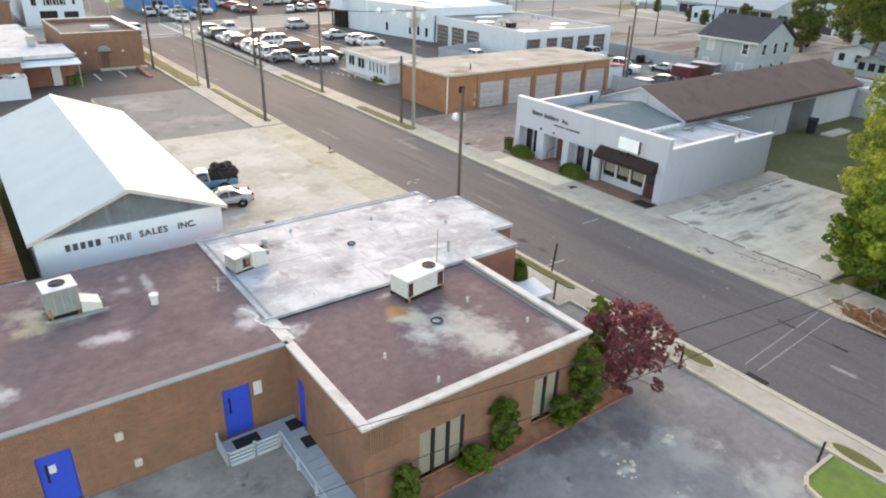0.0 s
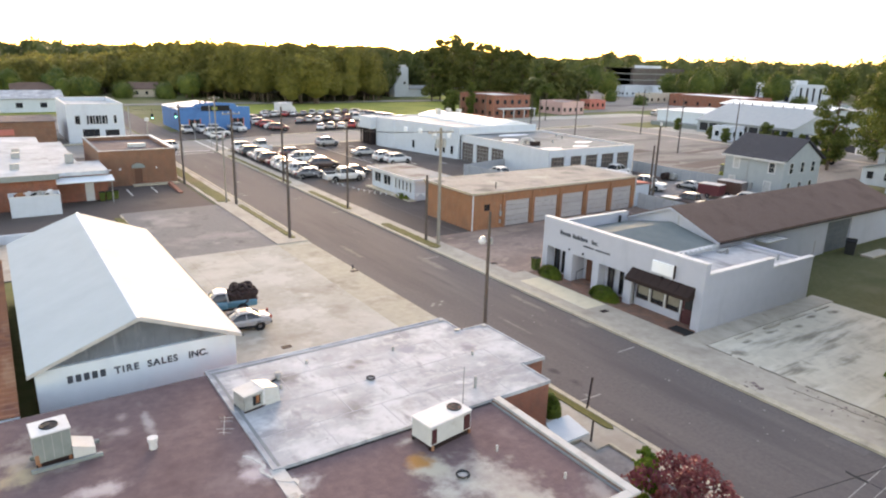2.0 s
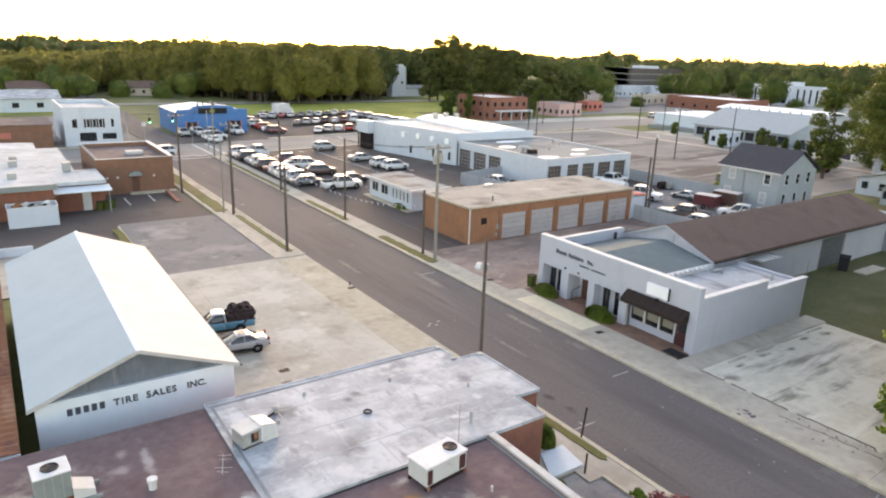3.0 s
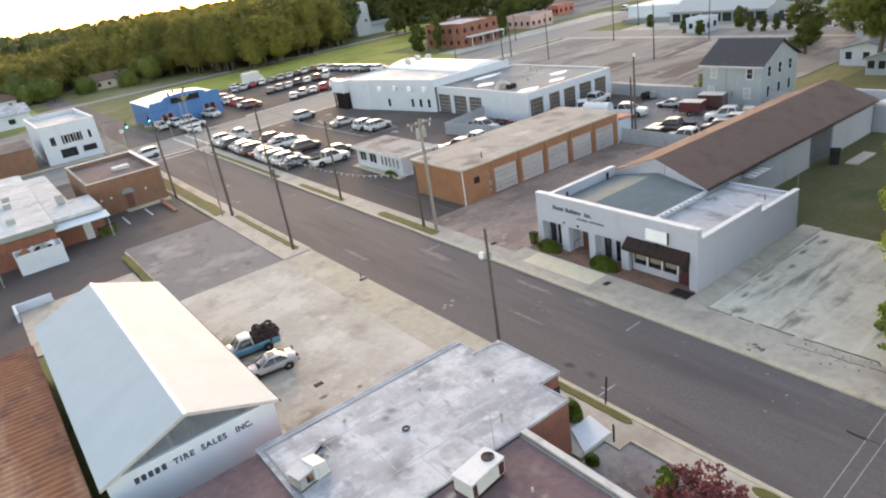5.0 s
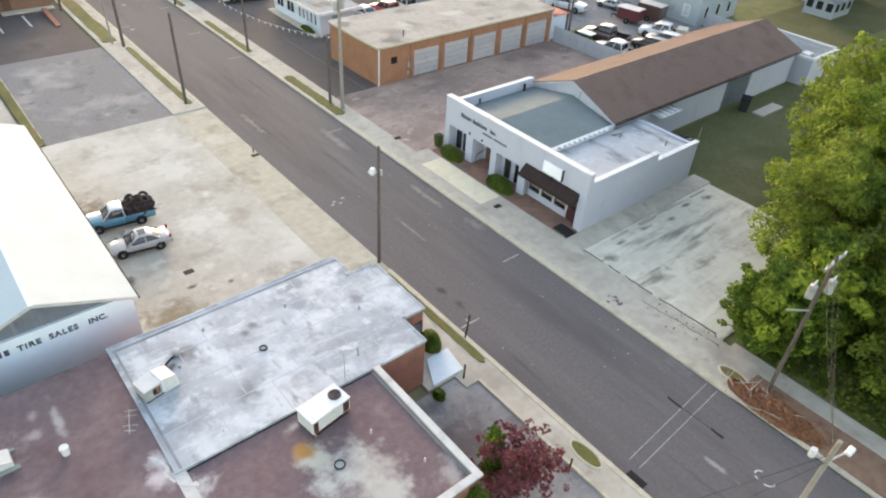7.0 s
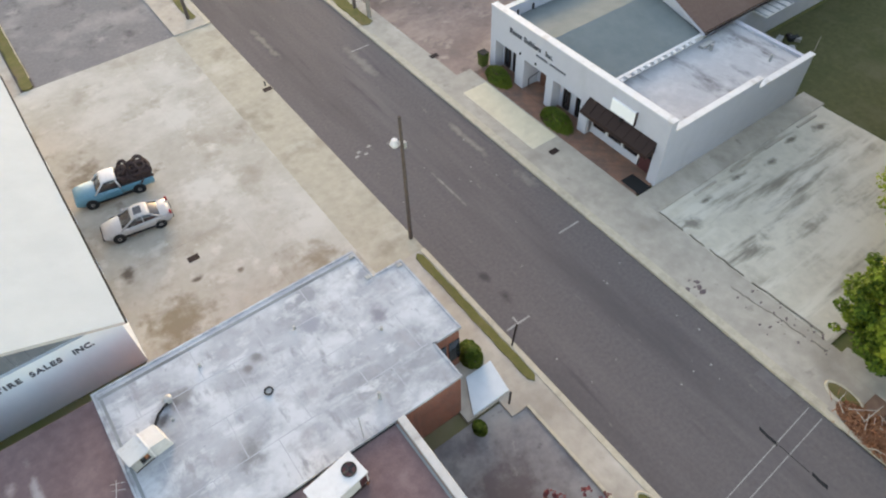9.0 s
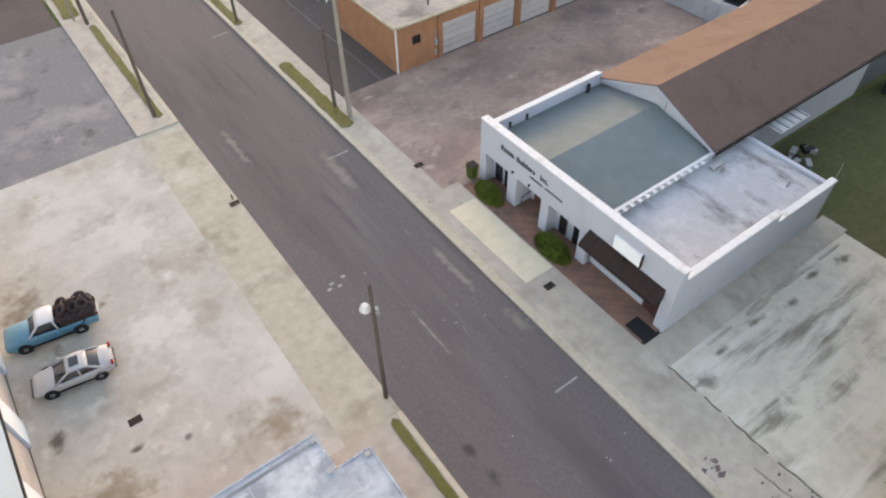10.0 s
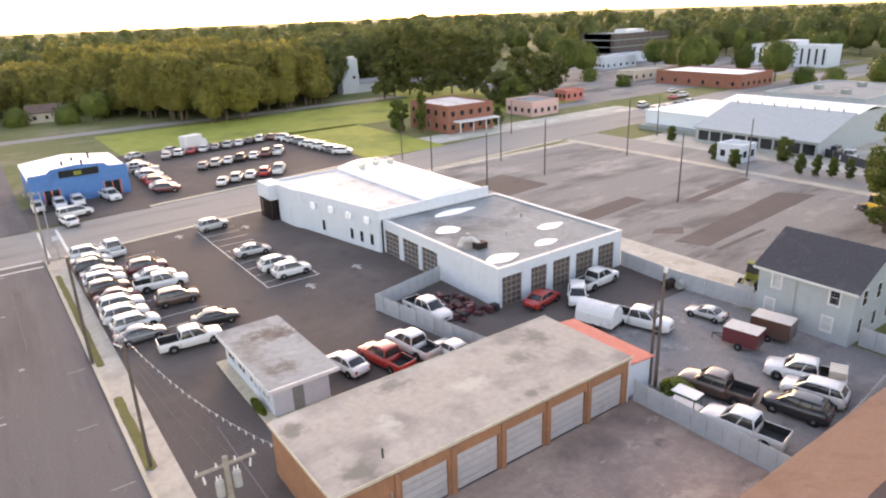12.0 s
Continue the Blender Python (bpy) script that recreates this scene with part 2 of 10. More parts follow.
M = {
    "ground": surf("ground_grass_dirt", (0.10, 0.12, 0.035), (0.16, 0.15, 0.06), 0.8, 0.95, 0.3, [((0.24, 0.20, 0.13), 0.05, 0.52, 0.66), ((0.07, 0.10, 0.02), 0.02, 0.5, 0.6)]),
    "grass": surf("mown_grass", (0.105, 0.101, 0.028), (0.161, 0.140, 0.046), 2.5, 0.95, 0.5, [((0.182, 0.129, 0.069), 0.3, 0.52, 0.72), ((0.077, 0.078, 0.023), 0.12, 0.5, 0.7)]),
    # lawn: the grass recipe in darker tones, shade put into the colour
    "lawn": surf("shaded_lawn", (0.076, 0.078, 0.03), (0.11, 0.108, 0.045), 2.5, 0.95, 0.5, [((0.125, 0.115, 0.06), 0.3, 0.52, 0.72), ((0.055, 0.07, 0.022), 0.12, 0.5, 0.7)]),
    "grass_fresh": surf("fresh_grass", (0.10, 0.155, 0.03), (0.15, 0.215, 0.045), 2.5, 0.95, 0.5, [((0.12, 0.13, 0.05), 0.6, 0.55, 0.72)]),
    "field": surf("far_meadow", (0.21, 0.24, 0.035), (0.29, 0.29, 0.06), 0.3, 0.95, 0.2, [((0.15, 0.18, 0.035), 0.05, 0.5, 0.65)]),
    "road": surf("street_asphalt", (0.107, 0.093, 0.092), (0.139, 0.122, 0.118), 5.0, 0.92, 0.12, [((0.162, 0.142, 0.135), 0.25, 0.5, 0.78, (1.6, 0.12, 1)), ((0.083, 0.073, 0.074), 0.12, 0.48, 0.66, (1.5, 0.2, 1)), ((0.192, 0.170, 0.154), 1.2, 0.65, 0.74, (2, 0.5, 1)), ((0.075, 0.064, 0.067), 0.5, 0.6, 0.72, (1.8, 0.15, 1))], spots=[(-9.72, 7.5, 0.13, (0.242, 0.220, 0.200), 14), (-6.1, 10.2, 0.32, (0.222, 0.195, 0.171), 9), (-5.5, 5.2, 0.5, (0.202, 0.180, 0.162), 2), (-9.45, -17.4, 0.2, (0.273, 0.250, 0.228), 7), (-12.1, 0.9, 0.4, (0.066, 0.056, 0.057), 1.2), (-12.1, -0.8, 0.45, (0.061, 0.052, 0.053), 1.2), (-7.0, 22.0, 0.5, (0.202, 0.180, 0.162), 6), (-11.5, 28.0, 0.35, (0.192, 0.170, 0.152), 10)]),
    "road_patch": surf("worn_asphalt_patch", (0.16, 0.143, 0.14), (0.125, 0.111, 0.112), 2.5, 0.92, 0.1),
    "road2": surf("cross_street_paving", (0.22, 0.205, 0.19), (0.28, 0.26, 0.24), 3.0, 0.9, 0.1, [((0.17, 0.16, 0.15), 0.1, 0.52, 0.7, (0.2, 1.4, 1))]),
    "lot_dark": surf("dealer_asphalt", (0.076, 0.062, 0.058), (0.098, 0.081, 0.075), 4.0, 0.92, 0.1, [((0.125, 0.102, 0.093), 0.08, 0.5, 0.7), ((0.058, 0.049, 0.047), 0.3, 0.58, 0.75)]),
    "lot_grey": surf("worn_grey_asphalt", (0.158, 0.15, 0.15), (0.205, 0.195, 0.192), 4.0, 0.92, 0.15, [((0.28, 0.265, 0.25), 0.22, 0.5, 0.68), ((0.105, 0.097, 0.097), 0.5, 0.56, 0.72), ((0.36, 0.34, 0.315), 0.33, 0.62, 0.72), ((0.40, 0.38, 0.35), 1.3, 0.68, 0.76)]),
    "lot_brown": surf("dusty_old_asphalt", (0.280, 0.196, 0.162), (0.347, 0.250, 0.207), 2.0, 0.95, 0.2, [((0.185, 0.135, 0.116), 0.14, 0.46, 0.66), ((0.46, 0.345, 0.27), 0.16, 0.52, 0.7, (0.7, 1.2, 1)), ((0.52, 0.40, 0.315), 0.5, 0.6, 0.74, (0.8, 1.2, 1)), ((0.155, 0.115, 0.10), 0.45, 0.58, 0.74)]),
    "lot_vacant": surf("vacant_lot_asphalt", (0.17, 0.163, 0.158), (0.22, 0.211, 0.203), 2.0, 0.95, 0.1, [((0.10, 0.095, 0.095), 0.06, 0.5, 0.62, (0.5, 1.8, 1)), ((0.29, 0.275, 0.26), 0.1, 0.53, 0.68, (0.6, 1.2, 1)), ((0.085, 0.08, 0.082), 0.16, 0.6, 0.68, (0.4, 1.5, 1))]),
    "concrete": surf("lot_concrete", (0.37, 0.345, 0.295), (0.425, 0.398, 0.342), 1.6, 0.9, 0.12, [((0.50, 0.478, 0.428), 0.16, 0.46, 0.64), ((0.30, 0.262, 0.205), 0.3, 0.53, 0.72), ((0.20, 0.165, 0.125), 0.55, 0.63, 0.76), ((0.52, 0.495, 0.44), 0.7, 0.56, 0.72)], vary=0.02, spots=[(-26.5, 8.0, 2.6, (0.24, 0.2, 0.14)), (-27.6, 12.8, 0.6, (0.13, 0.105, 0.08)), (-24.6, 10.2, 0.4, (0.13, 0.105, 0.08), 0.6), (-22.5, 9.4, 0.3, (0.16, 0.13, 0.1)), (-18.6, 7.4, 1.6, (0.27, 0.225, 0.165)), (-21.5, 16.5, 2.4, (0.52, 0.5, 0.45)), (-27.0, 22.0, 1.4, (0.22, 0.185, 0.14), 2), (-20.0, 24.0, 2.2, (0.5, 0.48, 0.43)), (-26.8, 6.2, 0.8, (0.15, 0.115, 0.085))]),
    "pave": surf("pavement_concrete", (0.375, 0.33, 0.272), (0.45, 0.40, 0.335), 1.6, 0.9, 0.12, [((0.29, 0.25, 0.205), 0.3, 0.5, 0.72), ((0.52, 0.472, 0.405), 0.4, 0.55, 0.74, (1, 0.5, 1)), ((0.22, 0.19, 0.155), 0.8, 0.64, 0.76)]),
    "slab": surf("new_pale_concrete", (0.616, 0.546, 0.398), (0.682, 0.608, 0.456), 2.0, 0.9, 0.08, [((0.550, 0.484, 0.359), 0.6, 0.55, 0.75)]),
    "streaky": surf("streaked_concrete", (0.491, 0.446, 0.363), (0.587, 0.532, 0.436), 1.5, 0.9, 0.12, [((0.348, 0.303, 0.242), 0.35, 0.52, 0.7), ((0.235, 0.207, 0.165), 0.62, 0.53, 0.64, (0.16, 1.0, 1)), ((0.62, 0.572, 0.485), 0.8, 0.5, 0.62, (0.18, 1.0, 1))], spots=[(1.6, -2.6, 0.7, (0.192, 0.166, 0.132), 0.4), (4.6, -2.5, 0.8, (0.180, 0.155, 0.121), 0.35), (7.2, -2.9, 0.9, (0.203, 0.172, 0.137), 0.4), (9.9, -2.4, 0.8, (0.180, 0.148, 0.115), 0.35), (12.4, -2.8, 0.8, (0.192, 0.160, 0.126), 0.5), (-0.4, -3.4, 0.7, (0.240, 0.212, 0.173)), (6.5, -9.0, 2.6, (0.623, 0.572, 0.483)), (2.5, -7.0, 1.8, (0.599, 0.549, 0.452))]),
    "kerb": surf("kerb_concrete", (0.411, 0.358, 0.273), (0.508, 0.450, 0.349), 3.0, 0.9, 0.1, [((0.291, 0.255, 0.193), 0.6, 0.55, 0.75)]),
    "pave_dark": surf("dirty_joint", (0.17, 0.145, 0.115), (0.24, 0.21, 0.17), 3.0, 0.95, 0.1),
    "stripe": surf("white_road_stripe", (0.68, 0.66, 0.62), (0.5, 0.48, 0.45), 5.0, 0.8, 0.05, [((0.3, 0.285, 0.27), 1.4, 0.58, 0.7)]),
    "paint_line": surf("worn_white_paint", (0.38, 0.37, 0.35), (0.22, 0.205, 0.20), 6.0, 0.85, 0.05),
    "brickpave": masonry("brick_paving", (0.26, 0.13, 0.085), (0.20, 0.10, 0.07), (0.22, 0.18, 0.15), 0.2, 0.1),
    "brick_orange": masonry("orange_brick", (0.335, 0.14, 0.064), (0.275, 0.11, 0.052), (0.30, 0.21, 0.145), grime=(0.25, 0.118, 0.062)),
    "brick_brown": masonry("brown_brick", (0.235, 0.108, 0.062), (0.185, 0.08, 0.048), (0.23, 0.17, 0.13), grime=(0.165, 0.09, 0.058)),
    "brick_red": masonry("red_brick", (0.30, 0.10, 0.06), (0.24, 0.08, 0.05), (0.26, 0.17, 0.13), grime=(0.17, 0.08, 0.06)),
    "grey_wall": surf("pale_blue_grey_paint", (0.40, 0.415, 0.47), (0.43, 0.445, 0.50), 1.2, 0.75, 0.08, [((0.34, 0.355, 0.40), 0.35, 0.56, 0.8, (1, 1, 0.3))]),
    "white_wall": surf("white_wall_paint", (0.49, 0.535, 0.585), (0.54, 0.585, 0.635), 1.2, 0.7, 0.06, [((0.42, 0.45, 0.49), 0.4, 0.58, 0.8, (1, 1, 0.3))]),
    "blue_wall": surf("blue_wall_paint", (0.045, 0.155, 0.36), (0.055, 0.185, 0.41), 1.0, 0.6, 0.04, [((0.04, 0.12, 0.28), 0.3, 0.55, 0.8)]),
    "siding": surf("grey_siding", (0.30, 0.335, 0.35), (0.34, 0.375, 0.39), 1.0, 0.75, 0.1),
    "white_cap": surf("white_coping", (0.56, 0.56, 0.56), (0.63, 0.63, 0.63), 3.0, 0.6, 0.05, [((0.44, 0.42, 0.40), 1.0, 0.55, 0.72)]),
    "roof_white": surf("white_coated_roof", (0.31, 0.33, 0.355), (0.36, 0.38, 0.408), 1.2, 0.75, 0.1, [((0.235, 0.25, 0.272), 0.32, 0.45, 0.60), ((0.46, 0.485, 0.51), 0.42, 0.48, 0.62), ((0.48, 0.50, 0.52), 0.9, 0.55, 0.66, (0.7, 1.2, 1)), ((0.30, 0.30, 0.315), 0.6, 0.55, 0.7), ((0.45, 0.475, 0.50), 0.8, 0.54, 0.72, (0.5, 1.3, 1)), ((0.25, 0.258, 0.275), 1.2, 0.56, 0.70, (1.6, 0.6, 1)), ((0.15, 0.15, 0.157), 2.4, 0.68, 0.73)], spots=[(2.7, 6.2, 0.8, (0.136, 0.135, 0.144)), (1.95, 5.75, 0.5, (0.081, 0.082, 0.089)), (1.45, 5.4, 0.45, (0.081, 0.082, 0.089)), (3.1, 6.4, 0.5, (0.199, 0.203, 0.208)), (6.4, 6.2, 0.35, (0.180, 0.183, 0.188)), (5.8, 5.8, 0.3, (0.180, 0.174, 0.178)), (4.3, 2.3, 0.85, (0.189, 0.193, 0.198)), (9.1, 6.2, 0.8, (0.243, 0.261, 0.297)), (11.8, 4.8, 0.7, (0.208, 0.212, 0.238))]),
    "roof_sheet": surf("roof_sheet_lap", (0.31, 0.33, 0.36), (0.39, 0.41, 0.44), 0.7, 0.8, 0.1),
    "yard_old": surf("old_stained_concrete", (0.21, 0.195, 0.175), (0.27, 0.25, 0.225), 2.0, 0.95, 0.2, [((0.34, 0.32, 0.285), 0.45, 0.5, 0.68), ((0.13, 0.12, 0.115), 0.5, 0.54, 0.68), ((0.085, 0.075, 0.072), 1.3, 0.62, 0.72)]),
    "roof_tar": surf("brown_tar_gravel_roof", (0.125, 0.092, 0.092), (0.17, 0.13, 0.125), 2.5, 0.95, 0.3, [((0.22, 0.18, 0.17), 0.35, 0.54, 0.72), ((0.10, 0.07, 0.075), 0.3, 0.52, 0.7), ((0.30, 0.26, 0.24), 0.8, 0.67, 0.77)]),
    "roof_tar_east": surf("stained_tar_roof_east", (0.129, 0.085, 0.088), (0.174, 0.118, 0.120), 2.5, 0.95, 0.3, [((0.235, 0.170, 0.172), 0.35, 0.56, 0.74), ((0.106, 0.066, 0.073), 0.3, 0.52, 0.7)], spots=[(6.1, 2.6, 2.1, (0.34, 0.30, 0.27)), (6.7, 1.5, 1.2, (0.40, 0.37, 0.33)), (5.6, 3.5, 1.6, (0.46, 0.43, 0.38)), (4.9, 5.0, 0.9, (0.42, 0.38, 0.31)), (4.75, 5.6, 0.6, (0.36, 0.18, 0.06)), (0.5, 6.5, 0.9, (0.42, 0.39, 0.38)), (9.2, 0.8, 1.0, (0.31, 0.27, 0.25)), (5.0, 6.9, 0.6, (0.34, 0.31, 0.28), 0.5)]),
    "roof_tar_west": surf("stained_tar_roof_west", (0.129, 0.087, 0.089), (0.174, 0.120, 0.121), 2.5, 0.95, 0.3, [((0.224, 0.165, 0.164), 0.35, 0.55, 0.74), ((0.106, 0.068, 0.073), 0.3, 0.52, 0.7)], spots=[(15.8, 4.0, 0.9, (0.44, 0.38, 0.37), 0.6), (14.6, 7.2, 1.9, (0.34, 0.29, 0.26)), (13.9, 6.2, 0.9, (0.40, 0.32, 0.21)), (18.15, 7.9, 0.3, (0.33, 0.29, 0.28), 6), (20.9, 2.9, 0.7, (0.47, 0.44, 0.43)), (12.2, 2.4, 0.8, (0.42, 0.38, 0.37)), (20.6, 2.2, 0.9, (0.448, 0.380, 0.385)), (17.1, 7.4, 0.5, (0.314, 0.250, 0.239)), (17.3, 8.6, 0.4, (0.314, 0.250, 0.239)), (8.0, 3.6, 1.2, (0.370, 0.300, 0.281))]),
    "roof_gravel": surf("tan_gravel_roof", (0.301, 0.274, 0.244), (0.373, 0.341, 0.307), 2.0, 0.95, 0.25, [((0.213, 0.197, 0.182), 0.22, 0.5, 0.68), ((0.417, 0.384, 0.354), 0.14, 0.52, 0.68)], spots=[(2.2, 1.0, 1.6, (0.17, 0.16, 0.14)), (1.0, 7.4, 1.2, (0.18, 0.17, 0.15)), (9.0, 7.9, 2.2, (0.18, 0.172, 0.155), 0.5), (16.0, 1.0, 2.0, (0.19, 0.18, 0.16), 0.4), (21.5, 6.8, 1.8, (0.18, 0.17, 0.15)), (13.0, 4.4, 2.4, (0.41, 0.39, 0.35), 0.6), (5.8, 4.0, 1.6, (0.4, 0.38, 0.34)), (18.5, 5.0, 1.4, (0.2, 0.19, 0.17))]),
    "roof_grey": surf("grey_flat_roof", (0.189, 0.205, 0.212), (0.234, 0.256, 0.263), 1.5, 0.9, 0.15, [((0.109, 0.117, 0.122), 0.12, 0.5, 0.66), ((0.285, 0.308, 0.313), 0.3, 0.58, 0.72)]),
    "roof_hut": surf("stained_hut_roof", (0.235, 0.252, 0.255), (0.29, 0.306, 0.308), 1.5, 0.9, 0.15, [((0.17, 0.175, 0.175), 0.4, 0.5, 0.68), ((0.36, 0.37, 0.365), 0.5, 0.58, 0.72)], spots=[(2.6, 8.4, 3.0, (0.12, 0.095, 0.085), 0.6), (4.0, 8.0, 1.6, (0.11, 0.085, 0.08)), (1.6, 2.2, 2.0, (0.15, 0.13, 0.12)), (0.6, 6.0, 1.4, (0.19, 0.18, 0.17), 3)]),
    "roof_green": surf("grey_green_membrane", (0.148, 0.178, 0.178), (0.178, 0.205, 0.203), 1.0, 0.9, 0.08, [((0.215, 0.235, 0.228), 0.25, 0.55, 0.75)], spec=0.08),
    "roof_pale": surf("pale_streaked_roof", (0.361, 0.370, 0.383), (0.412, 0.421, 0.434), 1.5, 0.75, 0.12, [((0.193, 0.194, 0.198), 0.5, 0.54, 0.68, (1.3, 0.45, 1)), ((0.470, 0.482, 0.490), 0.6, 0.5, 0.68), ((0.118, 0.112, 0.112), 0.9, 0.63, 0.73, (1.4, 0.4, 1))]),
    "trim_grey": surf("dull_white_trim", (0.42, 0.41, 0.395), (0.49, 0.48, 0.465), 2.5, 0.65, 0.05, [((0.30, 0.28, 0.26), 0.9, 0.54, 0.72)]),
    "shingle": surf("brown_shingles", (0.132, 0.082, 0.066), (0.158, 0.101, 0.082), 5.0, 0.9, 0.4, [((0.112, 0.068, 0.054), 0.4, 0.5, 0.7), ((0.18, 0.122, 0.10), 0.3, 0.6, 0.8), ((0.105, 0.066, 0.054), 1.2, 0.6, 0.75, (4, 0.3, 1))]),
    "shingle_dark": surf("charcoal_shingles", (0.04, 0.04, 0.048), (0.06, 0.06, 0.068), 5.0, 0.9, 0.4, [((0.08, 0.08, 0.09), 0.5, 0.55, 0.8)]),
    "metal_white": surf("white_metal_roof", (0.35, 0.41, 0.435), (0.38, 0.442, 0.467), 0.6, 0.65, 0.02, [((0.325, 0.382, 0.41), 0.2, 0.55, 0.8)], spec=0.18),
    "metal_bright": surf("bright_white_roof", (0.80, 0.81, 0.82), (0.86, 0.87, 0.88), 0.6, 0.5, 0.02, spec=0.5),
    "rust": surf("rusty_sheet_metal", (0.30, 0.125, 0.06), (0.23, 0.09, 0.05), 1.2, 0.75, 0.2, [((0.42, 0.24, 0.15), 0.5, 0.52, 0.7, (1, 0.2, 1)), ((0.15, 0.06, 0.045), 0.4, 0.55, 0.7)]),
    "cladding": surf("weathered_grey_boards", (0.125, 0.145, 0.172), (0.165, 0.19, 0.22), 1.0, 0.85, 0.2, [((0.23, 0.255, 0.285), 0.9, 0.56, 0.7, (3, 3, 0.3)), ((0.085, 0.09, 0.10), 0.7, 0.56, 0.7, (2, 2, 0.4))]),
    "steel": surf("galvanised_steel", (0.30, 0.305, 0.30), (0.37, 0.375, 0.36), 3.0, 0.5, 0.03, [((0.22, 0.21, 0.20), 0.9, 0.55, 0.75)], metal=0.2),
    "ac_beige": surf("beige_enamel", (0.42, 0.405, 0.365), (0.47, 0.455, 0.41), 3.0, 0.55, 0.03, [((0.30, 0.26, 0.21), 1.5, 0.58, 0.75)]),
    "ac_grey": surf("grey_enamel", (0.19, 0.215, 0.21), (0.235, 0.26, 0.25), 3.0, 0.55, 0.03),
    "door_panel": surf("grey_white_door", (0.368, 0.344, 0.333), (0.416, 0.390, 0.377), 2.0, 0.7, 0.05, [((0.304, 0.275, 0.259), 0.8, 0.56, 0.75)], vary=0.06),
    "fence": surf("grey_fence_board", (0.30, 0.315, 0.335), (0.36, 0.375, 0.39), 1.5, 0.8, 0.05, [((0.24, 0.25, 0.27), 0.6, 0.55, 0.75, (1, 1, 0.2))], vary=0.05),
    "pole": surf("creosoted_pole", (0.075, 0.058, 0.05), (0.115, 0.09, 0.075), 3.0, 0.9, 0.3, [((0.17, 0.145, 0.12), 1.0, 0.56, 0.74, (4, 4, 0.2))]),
    "pole_pale": surf("weathered_pole", (0.22, 0.195, 0.165), (0.28, 0.25, 0.21), 3.0, 0.9, 0.3, [((0.15, 0.13, 0.11), 1.0, 0.56, 0.74, (4, 4, 0.2))]),
    "bark": surf("bark", (0.09, 0.065, 0.05), (0.14, 0.105, 0.08), 4.0, 0.95, 0.6),
    "side_lot": surf("broken_side_lot", (0.175, 0.162, 0.162), (0.225, 0.21, 0.207), 3.0, 0.95, 0.25, [((0.28, 0.265, 0.25), 0.25, 0.5, 0.68), ((0.125, 0.11, 0.112), 0.3, 0.52, 0.68), ((0.37, 0.355, 0.33), 0.7, 0.62, 0.72), ((0.10, 0.085, 0.088), 1.4, 0.62, 0.74)], spots=[(-23.0, -13.4, 2.4, (0.115, 0.095, 0.1), 0.5), (-28.0, -13.6, 2.2, (0.115, 0.095, 0.1), 0.5), (-18.6, -9.0, 2.2, (0.12, 0.1, 0.1), 1.6), (-19.6, -16.2, 1.6, (0.30, 0.285, 0.265)), (-18.6, -19.5, 1.8, (0.34, 0.325, 0.30)), (-22.5, -18.0, 1.2, (0.29, 0.275, 0.255)), (-19.8, -15.7, 0.35, (0.5, 0.48, 0.44)), (-22.3, -15.8, 0.5, (0.42, 0.40, 0.37), 0.5), (-22.1, -17.9, 0.6, (0.47, 0.45, 0.41)), (-21.5, -19.2, 0.5, (0.5, 0.48, 0.44)), (-26.3, -15.9, 0.5, (0.46, 0.44, 0.41)), (-20.7, -14.3, 1.5, (0.12, 0.10, 0.105))]),
    "apron": surf("tan_apron_concrete", (0.36, 0.325, 0.25), (0.43, 0.39, 0.31), 1.8, 0.9, 0.12, [((0.27, 0.235, 0.175), 0.4, 0.52, 0.7), ((0.47, 0.44, 0.37), 0.3, 0.55, 0.7)]),
    "ac_white": surf("dull_white_enamel", (0.47, 0.47, 0.46), (0.52, 0.52, 0.505), 3.0, 0.5, 0.03, [((0.36, 0.33, 0.29), 1.5, 0.6, 0.75)]),
    "white_bright": surf("bright_wall_paint", (0.60, 0.675, 0.74), (0.65, 0.725, 0.79), 1.2, 0.65, 0.05, [((0.53, 0.59, 0.65), 0.4, 0.58, 0.8, (1, 1, 0.3))]),
    "shop_roof": surf("pale_shop_roof", (0.36, 0.39, 0.41), (0.43, 0.46, 0.48), 1.5, 0.75, 0.1, [((0.27, 0.275, 0.28), 0.3, 0.54, 0.68), ((0.5, 0.53, 0.55), 0.25, 0.52, 0.66), ((0.2, 0.17, 0.16), 0.8, 0.64, 0.74)]),
    "grey_door": surf("dark_grey_door", (0.095, 0.11, 0.125), (0.12, 0.135, 0.15), 2.0, 0.7, 0.05),
    "maroon_metal": plain("maroon_enamel", (0.075, 0.022, 0.025), 0.6),
    "tire": plain("old_tire_rubber", (0.04, 0.022, 0.02), 0.8),
    "mulch": surf("red_brown_debris", (0.27, 0.105, 0.055), (0.40, 0.20, 0.11), 3.0, 0.95, 0.4),
    "dirt": surf("bare_dirt", (0.22, 0.125, 0.085), (0.29, 0.175, 0.12), 2.0, 0.95, 0.3, [((0.15, 0.08, 0.05), 0.8, 0.52, 0.7)]),
    "pale_blue": surf("pale_blue_ramp_paint", (0.56, 0.62, 0.66), (0.62, 0.68, 0.72), 2.0, 0.7, 0.05),
    "blue_door": plain("blue_door_paint", (0.02, 0.07, 0.50), 0.45),
    "deck": surf("grey_deck_paint", (0.30, 0.36, 0.40), (0.36, 0.42, 0.46), 2.0, 0.8, 0.1),
    "brown_metal": plain("dark_brown_metal", (0.032, 0.019, 0.017), 0.7, 0.0, 0.2),
    "brown_door": plain("brown_wooden_door", (0.13, 0.055, 0.035), 0.5),
